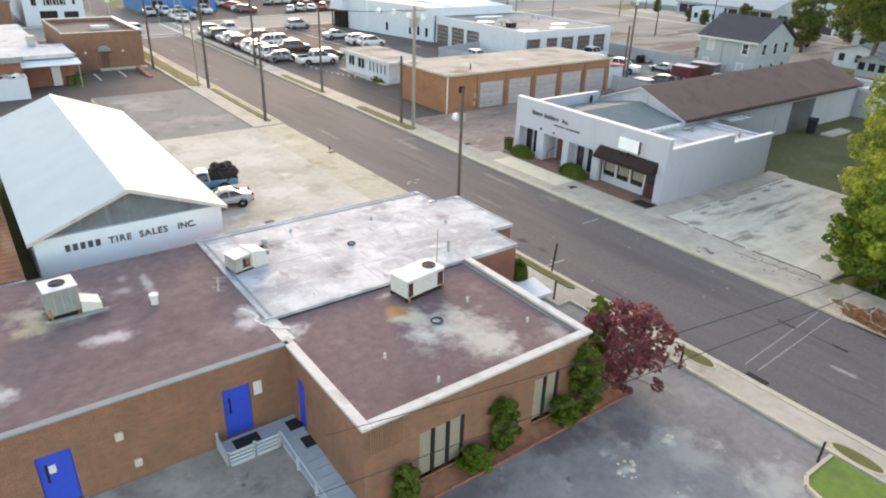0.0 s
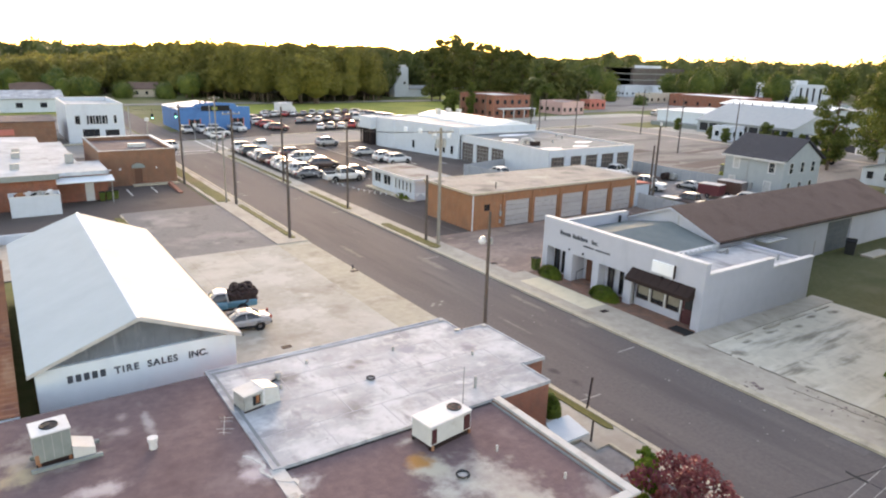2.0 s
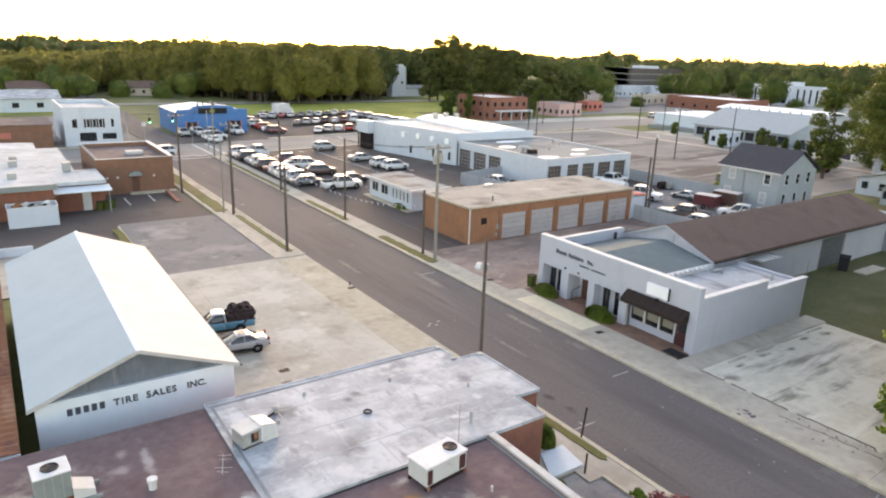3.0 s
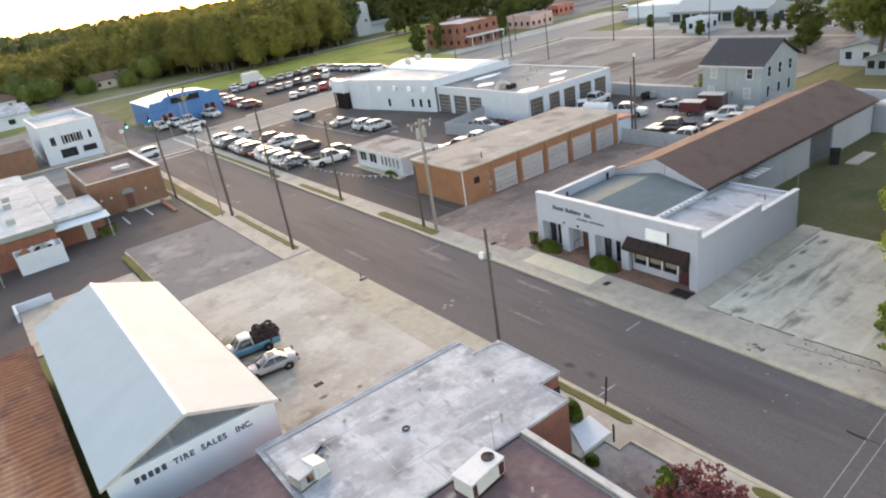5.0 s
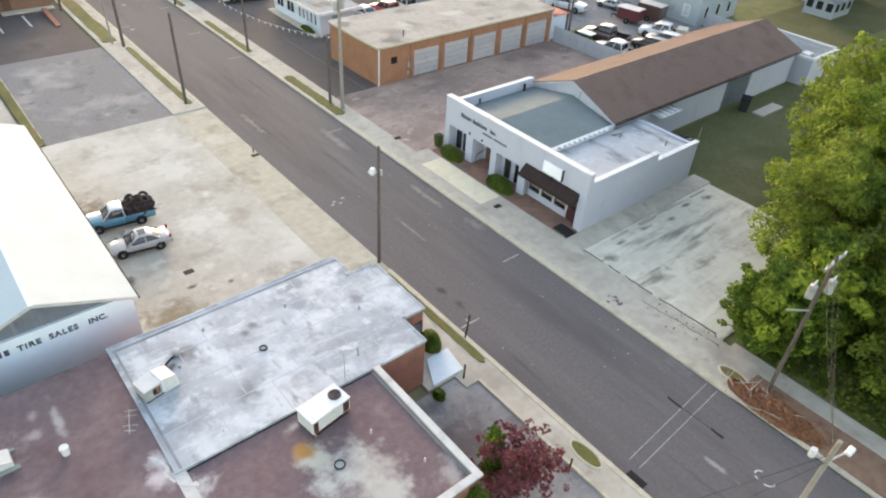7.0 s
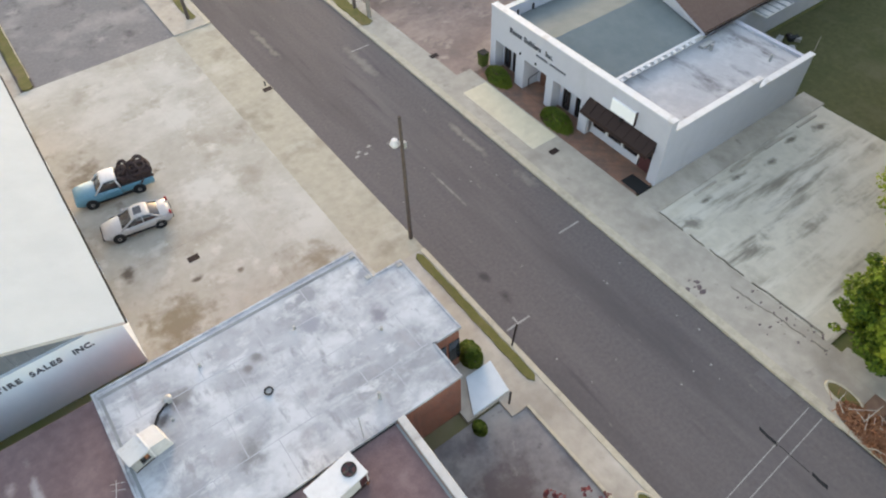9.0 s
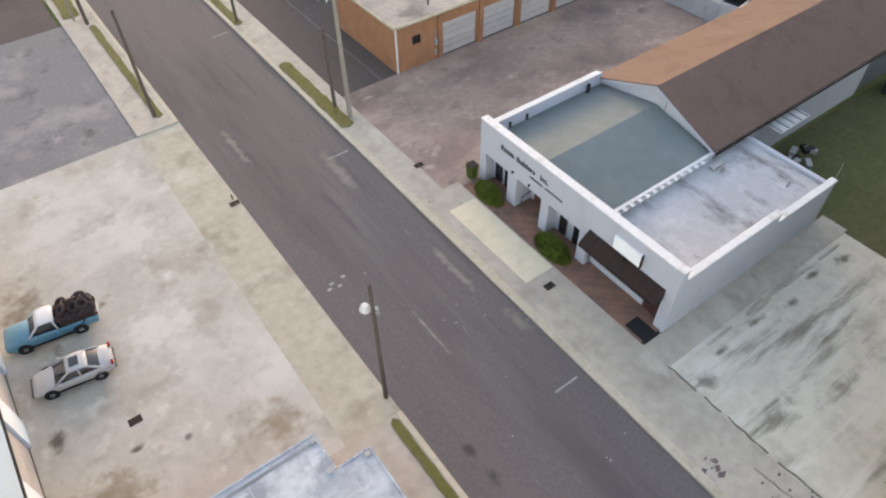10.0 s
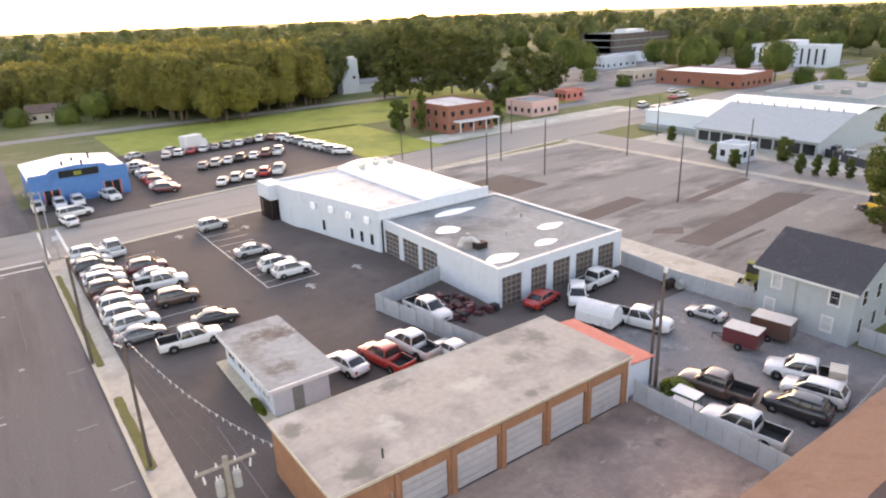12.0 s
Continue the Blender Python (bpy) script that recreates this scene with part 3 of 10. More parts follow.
    "black": plain("black_rubber", (0.012, 0.012, 0.013), 0.85),
    "dark": plain("dark_interior", (0.02, 0.02, 0.022), 0.7),
    "glass": plain("dark_window_glass", (0.018, 0.021, 0.025), 0.06, 0.0, 0.6),
    "dusty_glass": plain("dusty_door_glass", (0.085, 0.066, 0.064), 0.35, 0.0, 0.4),
    "pale_blind": surf("pale_window_blind", (0.40, 0.41, 0.41), (0.46, 0.47, 0.47), 4.0, 0.6, 0.0),
    "carglass": plain("tinted_car_glass", (0.02, 0.022, 0.026), 0.05, 0.0, 0.6),
    "blind": plain("tan_blinds", (0.28, 0.255, 0.20), 0.6),
    "chrome": plain("dull_chrome", (0.55, 0.55, 0.56), 0.3, 0.9),
    "white": plain("white_enamel", (0.60, 0.60, 0.60), 0.45),
    "letters": plain("dark_letters", (0.06, 0.07, 0.09), 0.6),
    "red_light": plain("red_lens", (0.35, 0.01, 0.01), 0.2),
    "head_light": plain("clear_lens", (0.7, 0.7, 0.7), 0.15),
    "wire": plain("wire_black", (0.02, 0.02, 0.02), 0.7),
    "red_roof": surf("faded_red_roof", (0.46, 0.14, 0.11), (0.52, 0.18, 0.14), 1.2, 0.8, 0.05),
    "yellow": plain("machine_yellow", (0.55, 0.34, 0.02), 0.5),
    "yellow_green": plain("machine_green", (0.18, 0.20, 0.03), 0.6),
    "sign_green": lamp_mat("green_signal", (0.05, 0.9, 0.45), 3.0),
    "pink": surf("pink_wall", (0.52, 0.33, 0.30), (0.57, 0.37, 0.33), 1.0, 0.8, 0.05),
    "tan_wall": surf("tan_wall", (0.44, 0.38, 0.31), (0.50, 0.44, 0.36), 1.0, 0.8, 0.05),
    "leaf_spring": leaves("spring_leaves", (0.036, 0.078, 0.010), (0.18, 0.275, 0.03), (0.36, 0.44, 0.05), 0.3, 0.46, 0.6),
    "leaf_fresh": leaves("thicket_leaves", (0.075, 0.125, 0.022), (0.25, 0.345, 0.055), (0.37, 0.45, 0.07), 0.5, 0.45, 0.62),
    "leaf_mid": leaves("summer_leaves", (0.06, 0.095, 0.02), (0.14, 0.175, 0.04), (0.19, 0.21, 0.05), 0.3),
    # leaf_far: pale and warm, the low sun's glow put into the leaf colour
    "leaf_far": leaves("sunlit_wood_leaves", (0.175, 0.168, 0.045), (0.262, 0.245, 0.065), (0.315, 0.28, 0.072), 0.4),
    # leaf_belt: leaf_mid greyed and lifted, distance haze put into the colour
    "leaf_belt": leaves("belt_leaves", (0.085, 0.105, 0.035), (0.15, 0.17, 0.055), (0.19, 0.2, 0.065), 0.35),
    "leaf_red": leaves("maroon_leaves", (0.15, 0.045, 0.052), (0.25, 0.075, 0.085), (0.31, 0.105, 0.11)),
    "leaf_bush": leaves("bush_leaves", (0.062, 0.104, 0.016), (0.171, 0.234, 0.033), (0.232, 0.273, 0.039)),
}
CAR_PAINT = {
    "white": (0.62, 0.61, 0.60), "silver": (0.40, 0.39, 0.38), "grey": (0.14, 0.14, 0.15), "black": (0.014, 0.014, 0.016),
    "red": (0.42, 0.018, 0.015), "maroon": (0.12, 0.018, 0.022), "blue": (0.05, 0.21, 0.30), "tan": (0.42, 0.36, 0.26), "brown": (0.085, 0.045, 0.035),
}
for key, c in CAR_PAINT.items():
    M["car_" + key] = plain("car_paint_" + key, c, 0.35, 0.0, 0.5, 0.8)

# ---------------------------------------------------------------- mesh helpers


class Shape:
    """Collects vertices and faces of one mesh."""

    def __init__(self):
        self.v, self.f = [], []

    def add(self, verts, faces, convex=False):
        n = len(self.v)
        if convex:
            c = sum((Vector(p) for p in verts), Vector()) / len(verts)
            fixed = []
            for f in faces:
                p = [Vector(verts[i]) for i in f]
                nrm = (p[1] - p[0]).cross(p[2] - p[0])
                mid = sum(p, Vector()) / len(p)
                fixed.append(f if nrm.dot(mid - c) >= 0 else tuple(reversed(f)))
            faces = fixed
        self.v += [tuple(p) for p in verts]
        self.f += [tuple(i + n for i in f) for f in faces]
        return self

    def box(self, x0, x1, y0, y1, z0, z1, r=0.0):
        if x1 < x0:
            x0, x1 = x1, x0
        if y1 < y0:
            y0, y1 = y1, y0
        if r <= 0:
            v = [(x, y, z) for z in (z0, z1) for y in (y0, y1) for x in (x0, x1)]
            return self.add(v, [(0, 2, 3, 1), (4, 5, 7, 6), (0, 1, 5, 4), (2, 6, 7, 3), (0, 4, 6, 2), (1, 3, 7, 5)])
        r = min(r, (x1 - x0) / 2.1, (y1 - y0) / 2.1, (z1 - z0) / 2.1)
        v, at = [], {}
        for sx in (0, 1):
            for sy in (0, 1):
                for sz in (0, 1):
                    p = [(x0, x1)[sx], (y0, y1)[sy], (z0, z1)[sz]]
                    for a in range(3):
                        q = [c + (r if s == 0 else -r) * (b != a) for b, (c, s) in enumerate(zip(p, (sx, sy, sz)))]
                        at[(sx, sy, sz, a)] = len(v)
                        v.append(tuple(q))
        f = []
        for a in range(3):
            b, c = [k for k in range(3) if k != a]
            for s in (0, 1):
                ring = []
                for sb, sc in ((0, 0), (1, 0), (1, 1), (0, 1)):
                    k = [0, 0, 0]
                    k[a], k[b], k[c] = s, sb, sc
                    ring.append(at[(*k, a)])
                f.append(tuple(ring))
            for sb in (0, 1):
                for sc in (0, 1):
                    k0, k1 = [0, 0, 0], [0, 0, 0]
                    k0[b], k0[c], k1[b], k1[c], k1[a] = sb, sc, sb, sc, 1
                    f.append((at[(*k0, b)], at[(*k1, b)], at[(*k1, c)], at[(*k0, c)]))
        for sx in (0, 1):
            for sy in (0, 1):
                for sz in (0, 1):
                    f.append(tuple(at[(sx, sy, sz, a)] for a in range(3)))
        return self.add(v, f, True)

    def prism(self, poly, z0, z1):
        """A polygon in plan, counterclockwise, between two heights."""
        n = len(poly)
        v = [(x, y, z0) for x, y in poly] + [(x, y, z1) for x, y in poly]
        return self.add(v, [tuple(reversed(range(n))), tuple(range(n, 2 * n))] + [(i, (i + 1) % n, n + (i + 1) % n, n + i) for i in range(n)])

    def hull(self, a, b):
        """Two rings of the same count joined, capped at both ends."""
        n = len(a)
        return self.add(list(a) + list(b), [tuple(range(n)), tuple(range(n, 2 * n))] + [(i, (i + 1) % n, n + (i + 1) % n, n + i) for i in range(n)], True)

    def loft(self, rings):
        n, m = len(rings[0]), len(rings)
        v = [p for r in rings for p in r]
        f = [(k * n + i, k * n + (i + 1) % n, (k + 1) * n + (i + 1) % n, (k + 1) * n + i) for k in range(m - 1) for i in range(n)]
        return self.add(v, f + [tuple(reversed(range(n))), tuple(range((m - 1) * n, m * n))])

    def tube(self, p, q, r0, r1=None, n=10):
        p, q = Vector(p), Vector(q)
        r1 = r0 if r1 is None else r1
        d = (q - p).normalized()
        u = d.orthogonal().normalized()
        w = d.cross(u)
        ring = lambda c, r: [tuple(c + (u * math.cos(a) + w * math.sin(a)) * r) for a in (math.tau * i / n for i in range(n))]
        return self.loft([ring(p, r0), ring(q, r1)])

    def path(self, pts, r, n=6, closed=False):
        """One continuous round bar along points; closed: a ring."""
        pts = [Vector(p) for p in pts]
        m = len(pts)
        rings = []
        for i, p in enumerate(pts):
            a = pts[i - 1] if closed or i else p
            b = pts[(i + 1) % m] if closed or i < m - 1 else p
            d = (b - a).normalized()
            u = Vector((0, 0, 1)) - d * d.z
            u = u.normalized() if u.length > 1e-3 else d.orthogonal().normalized()
            w = d.cross(u)
            rings.append([tuple(p + (u * math.cos(t) + w * math.sin(t)) * r) for t in (math.tau * k / n for k in range(n))])
        if not closed:
            return self.loft(rings)
        v = [p for ring in rings for p in ring]
        return self.add(v, [(k * n + i, k * n + (i + 1) % n, ((k + 1) % m) * n + (i + 1) % n, ((k + 1) % m) * n + i) for k in range(m) for i in range(n)])

    def ring(self, x, y, z, r, thick, n=6, m=20, ry=None):
        return self.path([(x + r * math.cos(a), y + (ry or r) * math.sin(a), z) for a in (math.tau * i / m for i in range(m))], thick, n, True)

    def quads(self, centres, sizes, seed, normals=None, jitter=0.7):
        """Small leaf-like quads, turned at random or roughly facing along normals."""
        rng = np.random.default_rng(seed)
        n = len(centres)
        w = rng.normal(size=(n, 3))
        if normals is not None:
            w = normals + w * jitter * 0.6
        a = np.cross(w, rng.normal(size=(n, 3)))
        a /= np.linalg.norm(a, axis=1, keepdims=True)
        b = np.cross(w, a)
        b /= np.linalg.norm(b, axis=1, keepdims=True)
        s = np.asarray(sizes).reshape(-1, 1) * np.ones((n, 1))
        a, b = a * s * 0.5, b * s * rng.uniform(0.3, 0.5, (n, 1))
        v = np.stack([centres - a - b * 0.4, centres - b, centres + a, centres + b], 1).reshape(-1, 3)
        base = len(self.v)
        self.v += [tuple(p) for p in v]
        self.f += [tuple(range(base + 4 * i, base + 4 * i + 4)) for i in range(n)]
        return self

    def mesh(self, name, mat, smooth=False):
        me = bpy.data.meshes.new(name)
        me.from_pydata(self.v, [], self.f)
        me.materials.append(mat if not isinstance(mat, str) else M[mat])
        if smooth:
            me.polygons.foreach_set("use_smooth", [True] * len(me.polygons))
        me.update()
        return me


def rounded(shape, offset, segments=2):
    """The same shape with its edges rounded off."""
    bm = bmesh.new()
    vs = [bm.verts.new(p) for p in shape.v]
    for f in shape.f:
        bm.faces.new([vs[i] for i in f])
    bmesh.ops.recalc_face_normals(bm, faces=bm.faces)
    bmesh.ops.bevel(bm, geom=list(bm.edges), offset=offset, segments=segments, affect="EDGES", profile=0.5)
    bm.verts.index_update()
    out = Shape()
    out.v = [tuple(v.co) for v in bm.verts]
    out.f = [tuple(v.index for v in f.verts) for f in bm.faces]
    bm.free()
    return out


def part(name, shape, mat, parent, label="", smooth=False):
    ob = new(name, shape.mesh(name, mat, smooth))
    ob.parent = parent
    return tagged(ob, label)


def piece(name, me, parent, m=None):
    ob = new(name, me)
    ob.parent = parent
    if m is not None:
        ob.matrix_basis = m
    return ob


def thing(name, x, y, z, label, category, group="", kind="", rz=0.0):
    ob = new(name)
    ob.empty_display_size = 0.3
    ob.matrix_basis = pose(x, y, z, 0, 0, rz)
    return tagged(ob, label, category, group, kind)


def single(name, shape, mat, label, category, kind="", at=(0, 0, 0), smooth=False, group=""):
    ob = new(name, shape.mesh(name, mat, smooth))
    ob.location = at
    return tagged(ob, label, category, group, kind)


def S():
    return Shape()

# ---------------------------------------------------------------- ground, streets and lots


def slab(name, rects, top, mat, label, category, bottom=-0.3):
    for x0, x1, y0, y1 in rects:
        single(name, S().box(x0, x1, y0, y1, bottom, top), mat, label, category, "structure")


g = S()
g.add([(-2500, -2500, -0.05), (2500, -2500, -0.05), (2500, 2500, -0.05), (-2500, 2500, -0.05)], [(0, 1, 2, 3)])
single("ground", g, "ground", "flat ground of grass and dirt reaching the horizon", "ground", "structure")

RL, RR = -13.6, -4.9  # the street's two edges
slab("road", [(RL, RR, -160, 97)], 0.0, "road", "worn grey-brown asphalt street with faint patches", "road")
CROSS_S = [(-220, 97), (-5, 97), (62, 105.0), (100, 108.0), (420, 124)]  # south edge of the cross street, bending slightly
CROSS_N = [(-220, 113.5), (-5, 113.0), (62, 120.6), (100, 124.5), (420, 141)]


def between(lower, upper):
    """A plan outline, counterclockwise, from a southern and a northern edge."""
    return list(lower) + list(reversed(upper))


def raised(line, d):
    return [(x, y + d) for x, y in line]


single("cross_road", S().prism(between(CROSS_S, CROSS_N), -0.3, 0.004), "road2", "pale grey cross street at the intersection", "road", "structure")
slab("far_road", [(RL + 2.0, RR, 113.5, 300)], 0.002, "road", "asphalt street going on past the intersection", "road")
slab("side_street", [(102, 112, -100, 108)], 0.003, "road2", "pale street beside the vacant lot", "road")
slab("far_meadow", [(-260, -16, 180, 290), (18, 120, 163, 200), (58, 78, 122, 165), (120, 150, 150, 240)], -0.01, "field", "sunlit meadow before the woods", "meadow", -0.4)
slab("meadow_lane", [(-260, 120, 205, 211)], 0.02, "road2", "pale lane across the meadow", "road", -0.4)
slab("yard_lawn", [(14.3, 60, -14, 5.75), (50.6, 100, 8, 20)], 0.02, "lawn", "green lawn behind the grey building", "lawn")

# left of the street
yard = single("concrete_lot", S().box(-28.7, -16.7, 4.45, 33.5, -0.3, 0.04), "concrete", "broad stained tan concrete yard of the tire shop", "lot", "structure")
YX, YY = [-28.7, -24.9, -20.7, -16.7], [4.45, 9.1, 13.0, 17.6, 22.4, 27.9, 33.5]
for i in range(3):
    for j in range(6):
        part("concrete_panel", S().box(YX[i] + 0.002, YX[i + 1] - 0.002, YY[j] + 0.002, YY[j + 1] - 0.002, 0.0, 0.05 + 0.002 * ((i * 3 + j * 5) % 4), 0.003), "concrete", yard)
slab("yard_apron", [(-16.7, -14.6, 4.45, 33.5)], 0.046, "apron", "tan concrete strip between yard and street", "lot")
slab("asphalt_patch", [(-27.0, -16.6, 33.5, 53)], 0.035, "lot_grey", "worn grey asphalt parking patch", "lot")
slab("shop_lot", [(-60, -16.9, 53, 97), (-60, -27.0, 33.5, 53), (-60, -39.6, 4, 33.5)], 0.025, "lot_dark", "old asphalt lot before the brick shop", "lot")
slab("pavement_west", [(-16.6, -13.9, 33.5, 97), (-16.2, -13.9, -6.2, 4.45), (-15.2, -13.9, -60, -6.2), (-18.4, -16.2, 1.8, 4.45), (-18.0, -16.2, -5.2, -1.9)], 0.11, "pave", "stained tan concrete pavement along the street", "pavement")
slab("apron_west", [(-14.6, RL, 4.45, 33.5)], 0.04, "apron", "sloping concrete apron of the tire shop yard", "pavement")
slab("kerb_west", [(-13.9, RL, 33.5, 96.6), (-13.9, RL, -6.2, 4.45), (-13.9, RL, -60, -6.2), (-15.35, -15.2, -60, -6.2)], 0.14, "kerb", "low concrete kerb", "kerb")
slab("side_lot", [(-20.35, -15.35, -11.6, -5.3), (-60, -15.35, -60, -11.75), (-60, -30.6, -11.75, -6.7)], 0.03, "side_lot", "patched dark asphalt car park beside the brick building", "lot")

slab("door_pad", [(-41.0, -30.95, -12.4, -6.62)], 0.036, "yard_old", "worn pale concrete pad before the blue doors", "lot")
slab("back_pad", [(-38.3, -28.0, 33.55, 45.0)], 0.04, "pave", "pale worn concrete pad behind the tire shop", "lot")
slab("grass_verge", [(-27.9, -27.2, 36.0, 51.0)], 0.07, "grass", "narrow strip of rough grass beside the asphalt patch", "verge")
slab("verge_kerb", [(-27.2, -27.02, 35.0, 52.0)], 0.12, "kerb", "pale kerb between grass strip and asphalt", "kerb")
single("low_wall", S().box(-38.6, -35.3, 45.0, 45.25, 0.0, 0.85, 0.02).box(-38.6, -38.35, 42.5, 45.0, 0.0, 0.85, 0.02), "white_wall", "low white wall at the edge of the pad", "wall", "structure")

# right of the street
slab("kerb_east", [(RR, -4.6, 24.0, 96.6), (RR, -4.6, -60, -14.5), (RR, -4.42, -14.5, 24.0)], 0.14, "kerb", "low concrete kerb", "kerb")
slab("pavement_east", [(-4.6, -2.6, 29.2, 96.4), (-4.6, -2.6, 16.0, 29.2), (-4.6, -1.4, -13.2, 16.0)], 0.11, "pave", "cracked concrete pavement along the shops", "pavement")
slab("verge_soil", [(RR, -2.1, -60, -15.4)], 0.06, "dirt", "bare red-brown soil strip beside the street", "ground")
slab("verge_concrete", [(RR + 0.3, -2.1, -15.4, -13.2)], 0.09, "pave", "old concrete round the grass bed", "pavement")
slab("far_walk", [(-2.1, -0.9, -60, -13.2)], 0.1, "pave", "narrow concrete walk beside the trees", "pavement")
slab("pale_slab", [(-3.5, -1.5, 6.85, 14.1)], 0.122, "slab", "newer pale concrete panel of the pavement", "pavement", 0.0)
slab("brick_walk", [(-1.4, 0.0, 0.2, 15.5)], 0.13, "brickpave", "red-brown brick walk before the shop front", "pavement")
slab("entry_floor", [(0.0, 1.6, 0.3, 15.2)], 0.126, "brickpave", "brick floor inside the shop front recesses", "pavement")
slab("streaked_lot", [(-1.4, 14.3, -12.6, -1.6)], 0.07, "streaky", "pale concrete parking lot with dark water streaks", "lot")
for x in (1.3, 4.6, 7.9, 11.2):
    stop = single("wheel_stop", S().hull([(x, -2.05, 0.05), (x, -1.85, 0.05), (x, -1.88, 0.14), (x, -2.02, 0.14)], [(x + 1.9, -2.05, 0.05), (x + 1.9, -1.85, 0.05), (x + 1.9, -1.88, 0.14), (x + 1.9, -2.02, 0.14)]), "pave", "weathered concrete wheel stop in the lot", "wheel stop", "", (0, 0, 0), False, "wheel stops")
slab("wall_footing", [(-1.4, 14.6, -1.6, 0.0)], 0.12, "pave", "raised concrete walk at the foot of the side wall", "pavement")
slab("garage_yard", [(-2.6, 28.0, 15.55, 29.0)], 0.045, "lot_brown", "dusty brown asphalt yard before the brick garage", "lot")
slab("dealer_lot", [(-2.6, 30.7, 29.0, 95.6), (30.7, 49.6, 39.0, 95.6)], 0.03, "lot_dark", "dark asphalt car dealer's lot", "lot")
single("dealer_lot", S().prism([(-2.6, 95.6), (49.6, 95.6), (49.6, 102.9), (-2.6, 96.6)], -0.3, 0.03), "lot_dark", "dark asphalt car dealer's lot by the cross street", "lot", "structure")
slab("fenced_yard", [(28.0, 49.6, 16.0, 39.0)], 0.035, "lot_grey", "pale worn asphalt of the fenced storage yard", "lot")
slab("vacant_lot", [(57.5, 100, 26, 103)], 0.02, "lot_vacant", "vacant asphalt lot with dark patches", "lot")
for quad in ([(61.1, 49.2), (62.5, 45.3), (95.0, 48.1), (92.4, 52.8)], [(62.5, 43.6), (73.8, 44.0), (73.8, 44.7), (62.5, 44.3)], [(61.5, 53.0), (64.5, 50.2), (67.0, 52.0), (63.5, 54.0)], [(59.0, 62.0), (74.0, 63.5), (73.5, 67.0), (59.0, 65.5)], [(78.0, 58.0), (97.0, 60.0), (97.0, 61.6), (78.0, 59.8)], [(60.0, 80.0), (70.0, 81.0), (69.0, 92.0), (60.0, 91.0)]):
    single("asphalt_repair", S().prism(quad, 0.0, 0.026), "lot_dark", "darker rectangular repair in the vacant asphalt", "lot", "structure")
slab("concrete_strip", [(49.6, 57.5, 33, 103)], 0.03, "concrete", "pale concrete strip beside the dealer", "lot")
slab("far_walk_east", [(100, 102, 0, 107), (57, 100, 103, 105)], 0.06, "pave", "pale kerb walk round the vacant lot", "pavement")
slab("store_lot", [(-70, -12, 114.5, 172)], 0.012, "lot_vacant", "worn grey lot round the white store", "lot")
slab("blue_forecourt", [(-5.0, 12.5, 114.5, 128.5)], 0.028, "lot_dark", "asphalt forecourt of the blue building", "lot")
single("used_car_apron", S().prism([(12.5, 115.4), (57.5, 120.5), (57.5, 124), (12.5, 124)], -0.3, 0.03), "lot_dark", "asphalt edge of the used-car lot", "lot", "structure")
slab("used_car_lot", [(12.5, 57.5, 124, 166)], 0.03, "lot_dark", "asphalt lot full of used cars", "lot")
slab("cross_kerb", [(-60, -16.9, 113.5, 114.5)], 0.12, "kerb", "pale kerb of the cross street", "kerb")
for lower, upper in ((raised([(-2.6, 97.3), (62, 105)], -0.8), [(-2.6, 97.3), (62, 105)]), ([(12.5, 115.0), (62, 120.6)], [(12.5, 116.0), (62, 121.6)]), (raised([(62, 105), (100, 108)], -0.7), [(62, 105), (100, 108)])):
    single("cross_kerb", S().prism(between(lower, upper), -0.3, 0.12), "kerb", "pale kerb of the cross street", "kerb", "structure")
slab("far_forecourt", [(112, 150, 20, 97), (78, 150, 125, 134)], 0.025, "concrete", "pale concrete forecourts across the street", "lot")
slab("town_lot", [(130, 330, 143, 260), (150, 330, 0, 97)], -0.02, "lot_vacant", "grey parking lots of the town behind", "lot", -0.4)

# verges
for k, (x0, x1, y0, y1) in enumerate([(-14.45, -13.92, -5.2, 4.1), (-14.85, -14.2, 35.0, 51.2), (-16.3, -14.6, 54.0, 96.0), (-4.58, -3.5, 25.6, 35.6), (-4.58, -3.8, 43.8, 55.0), (-4.58, -3.9, 61.8, 89.4), (-27.9, -27.05, 33.7, 50)]):
    s = S()
    rv = random.Random(k)
    half = [(x1 - (x1 - x0) * rv.uniform(0.0, 0.12), y0 + (y1 - y0) * i / 22) for i in range(23)]
    rim = [((x0 + x1) / 2, y0 - 0.25)] + half + [((x0 + x1) / 2, y1 + 0.25)] + [(x0 + (x1 - x0) * rv.uniform(0.0, 0.12), y1 - (y1 - y0) * i / 22) for i in range(23)]
    s.prism(rim, 0.0, 0.155 + 0.003 * k)
    single("grass_verge", s, "grass", "narrow grass verge set into the pavement", "verge", "structure")


def oval(cx, cy, rx, ry, z0, z1):
    return S().prism([(cx + rx * math.cos(a), cy + ry * math.sin(a)) for a in (math.tau * i / 20 for i in range(20))], z0, z1)


for cx, cy, rx, ry in ((-14.25, -13.0, 0.34, 0.9), (-14.85, -20.3, 0.3, 0.9), (-3.4, -14.6, 0.35, 0.8)):
    single("grass_verge", oval(cx, cy, rx, ry, 0.0, 0.15), "grass" if ry < 2 else "grass_fresh", "small oval grass bed set in concrete", "verge", "structure")
    rim = S().ring(cx, cy, 0.1, rx + 0.08, 0.08, 6, 24, ry + 0.08)
    single("kerb_ring", rim, "kerb", "rounded concrete kerb round a grass bed", "kerb", "structure")

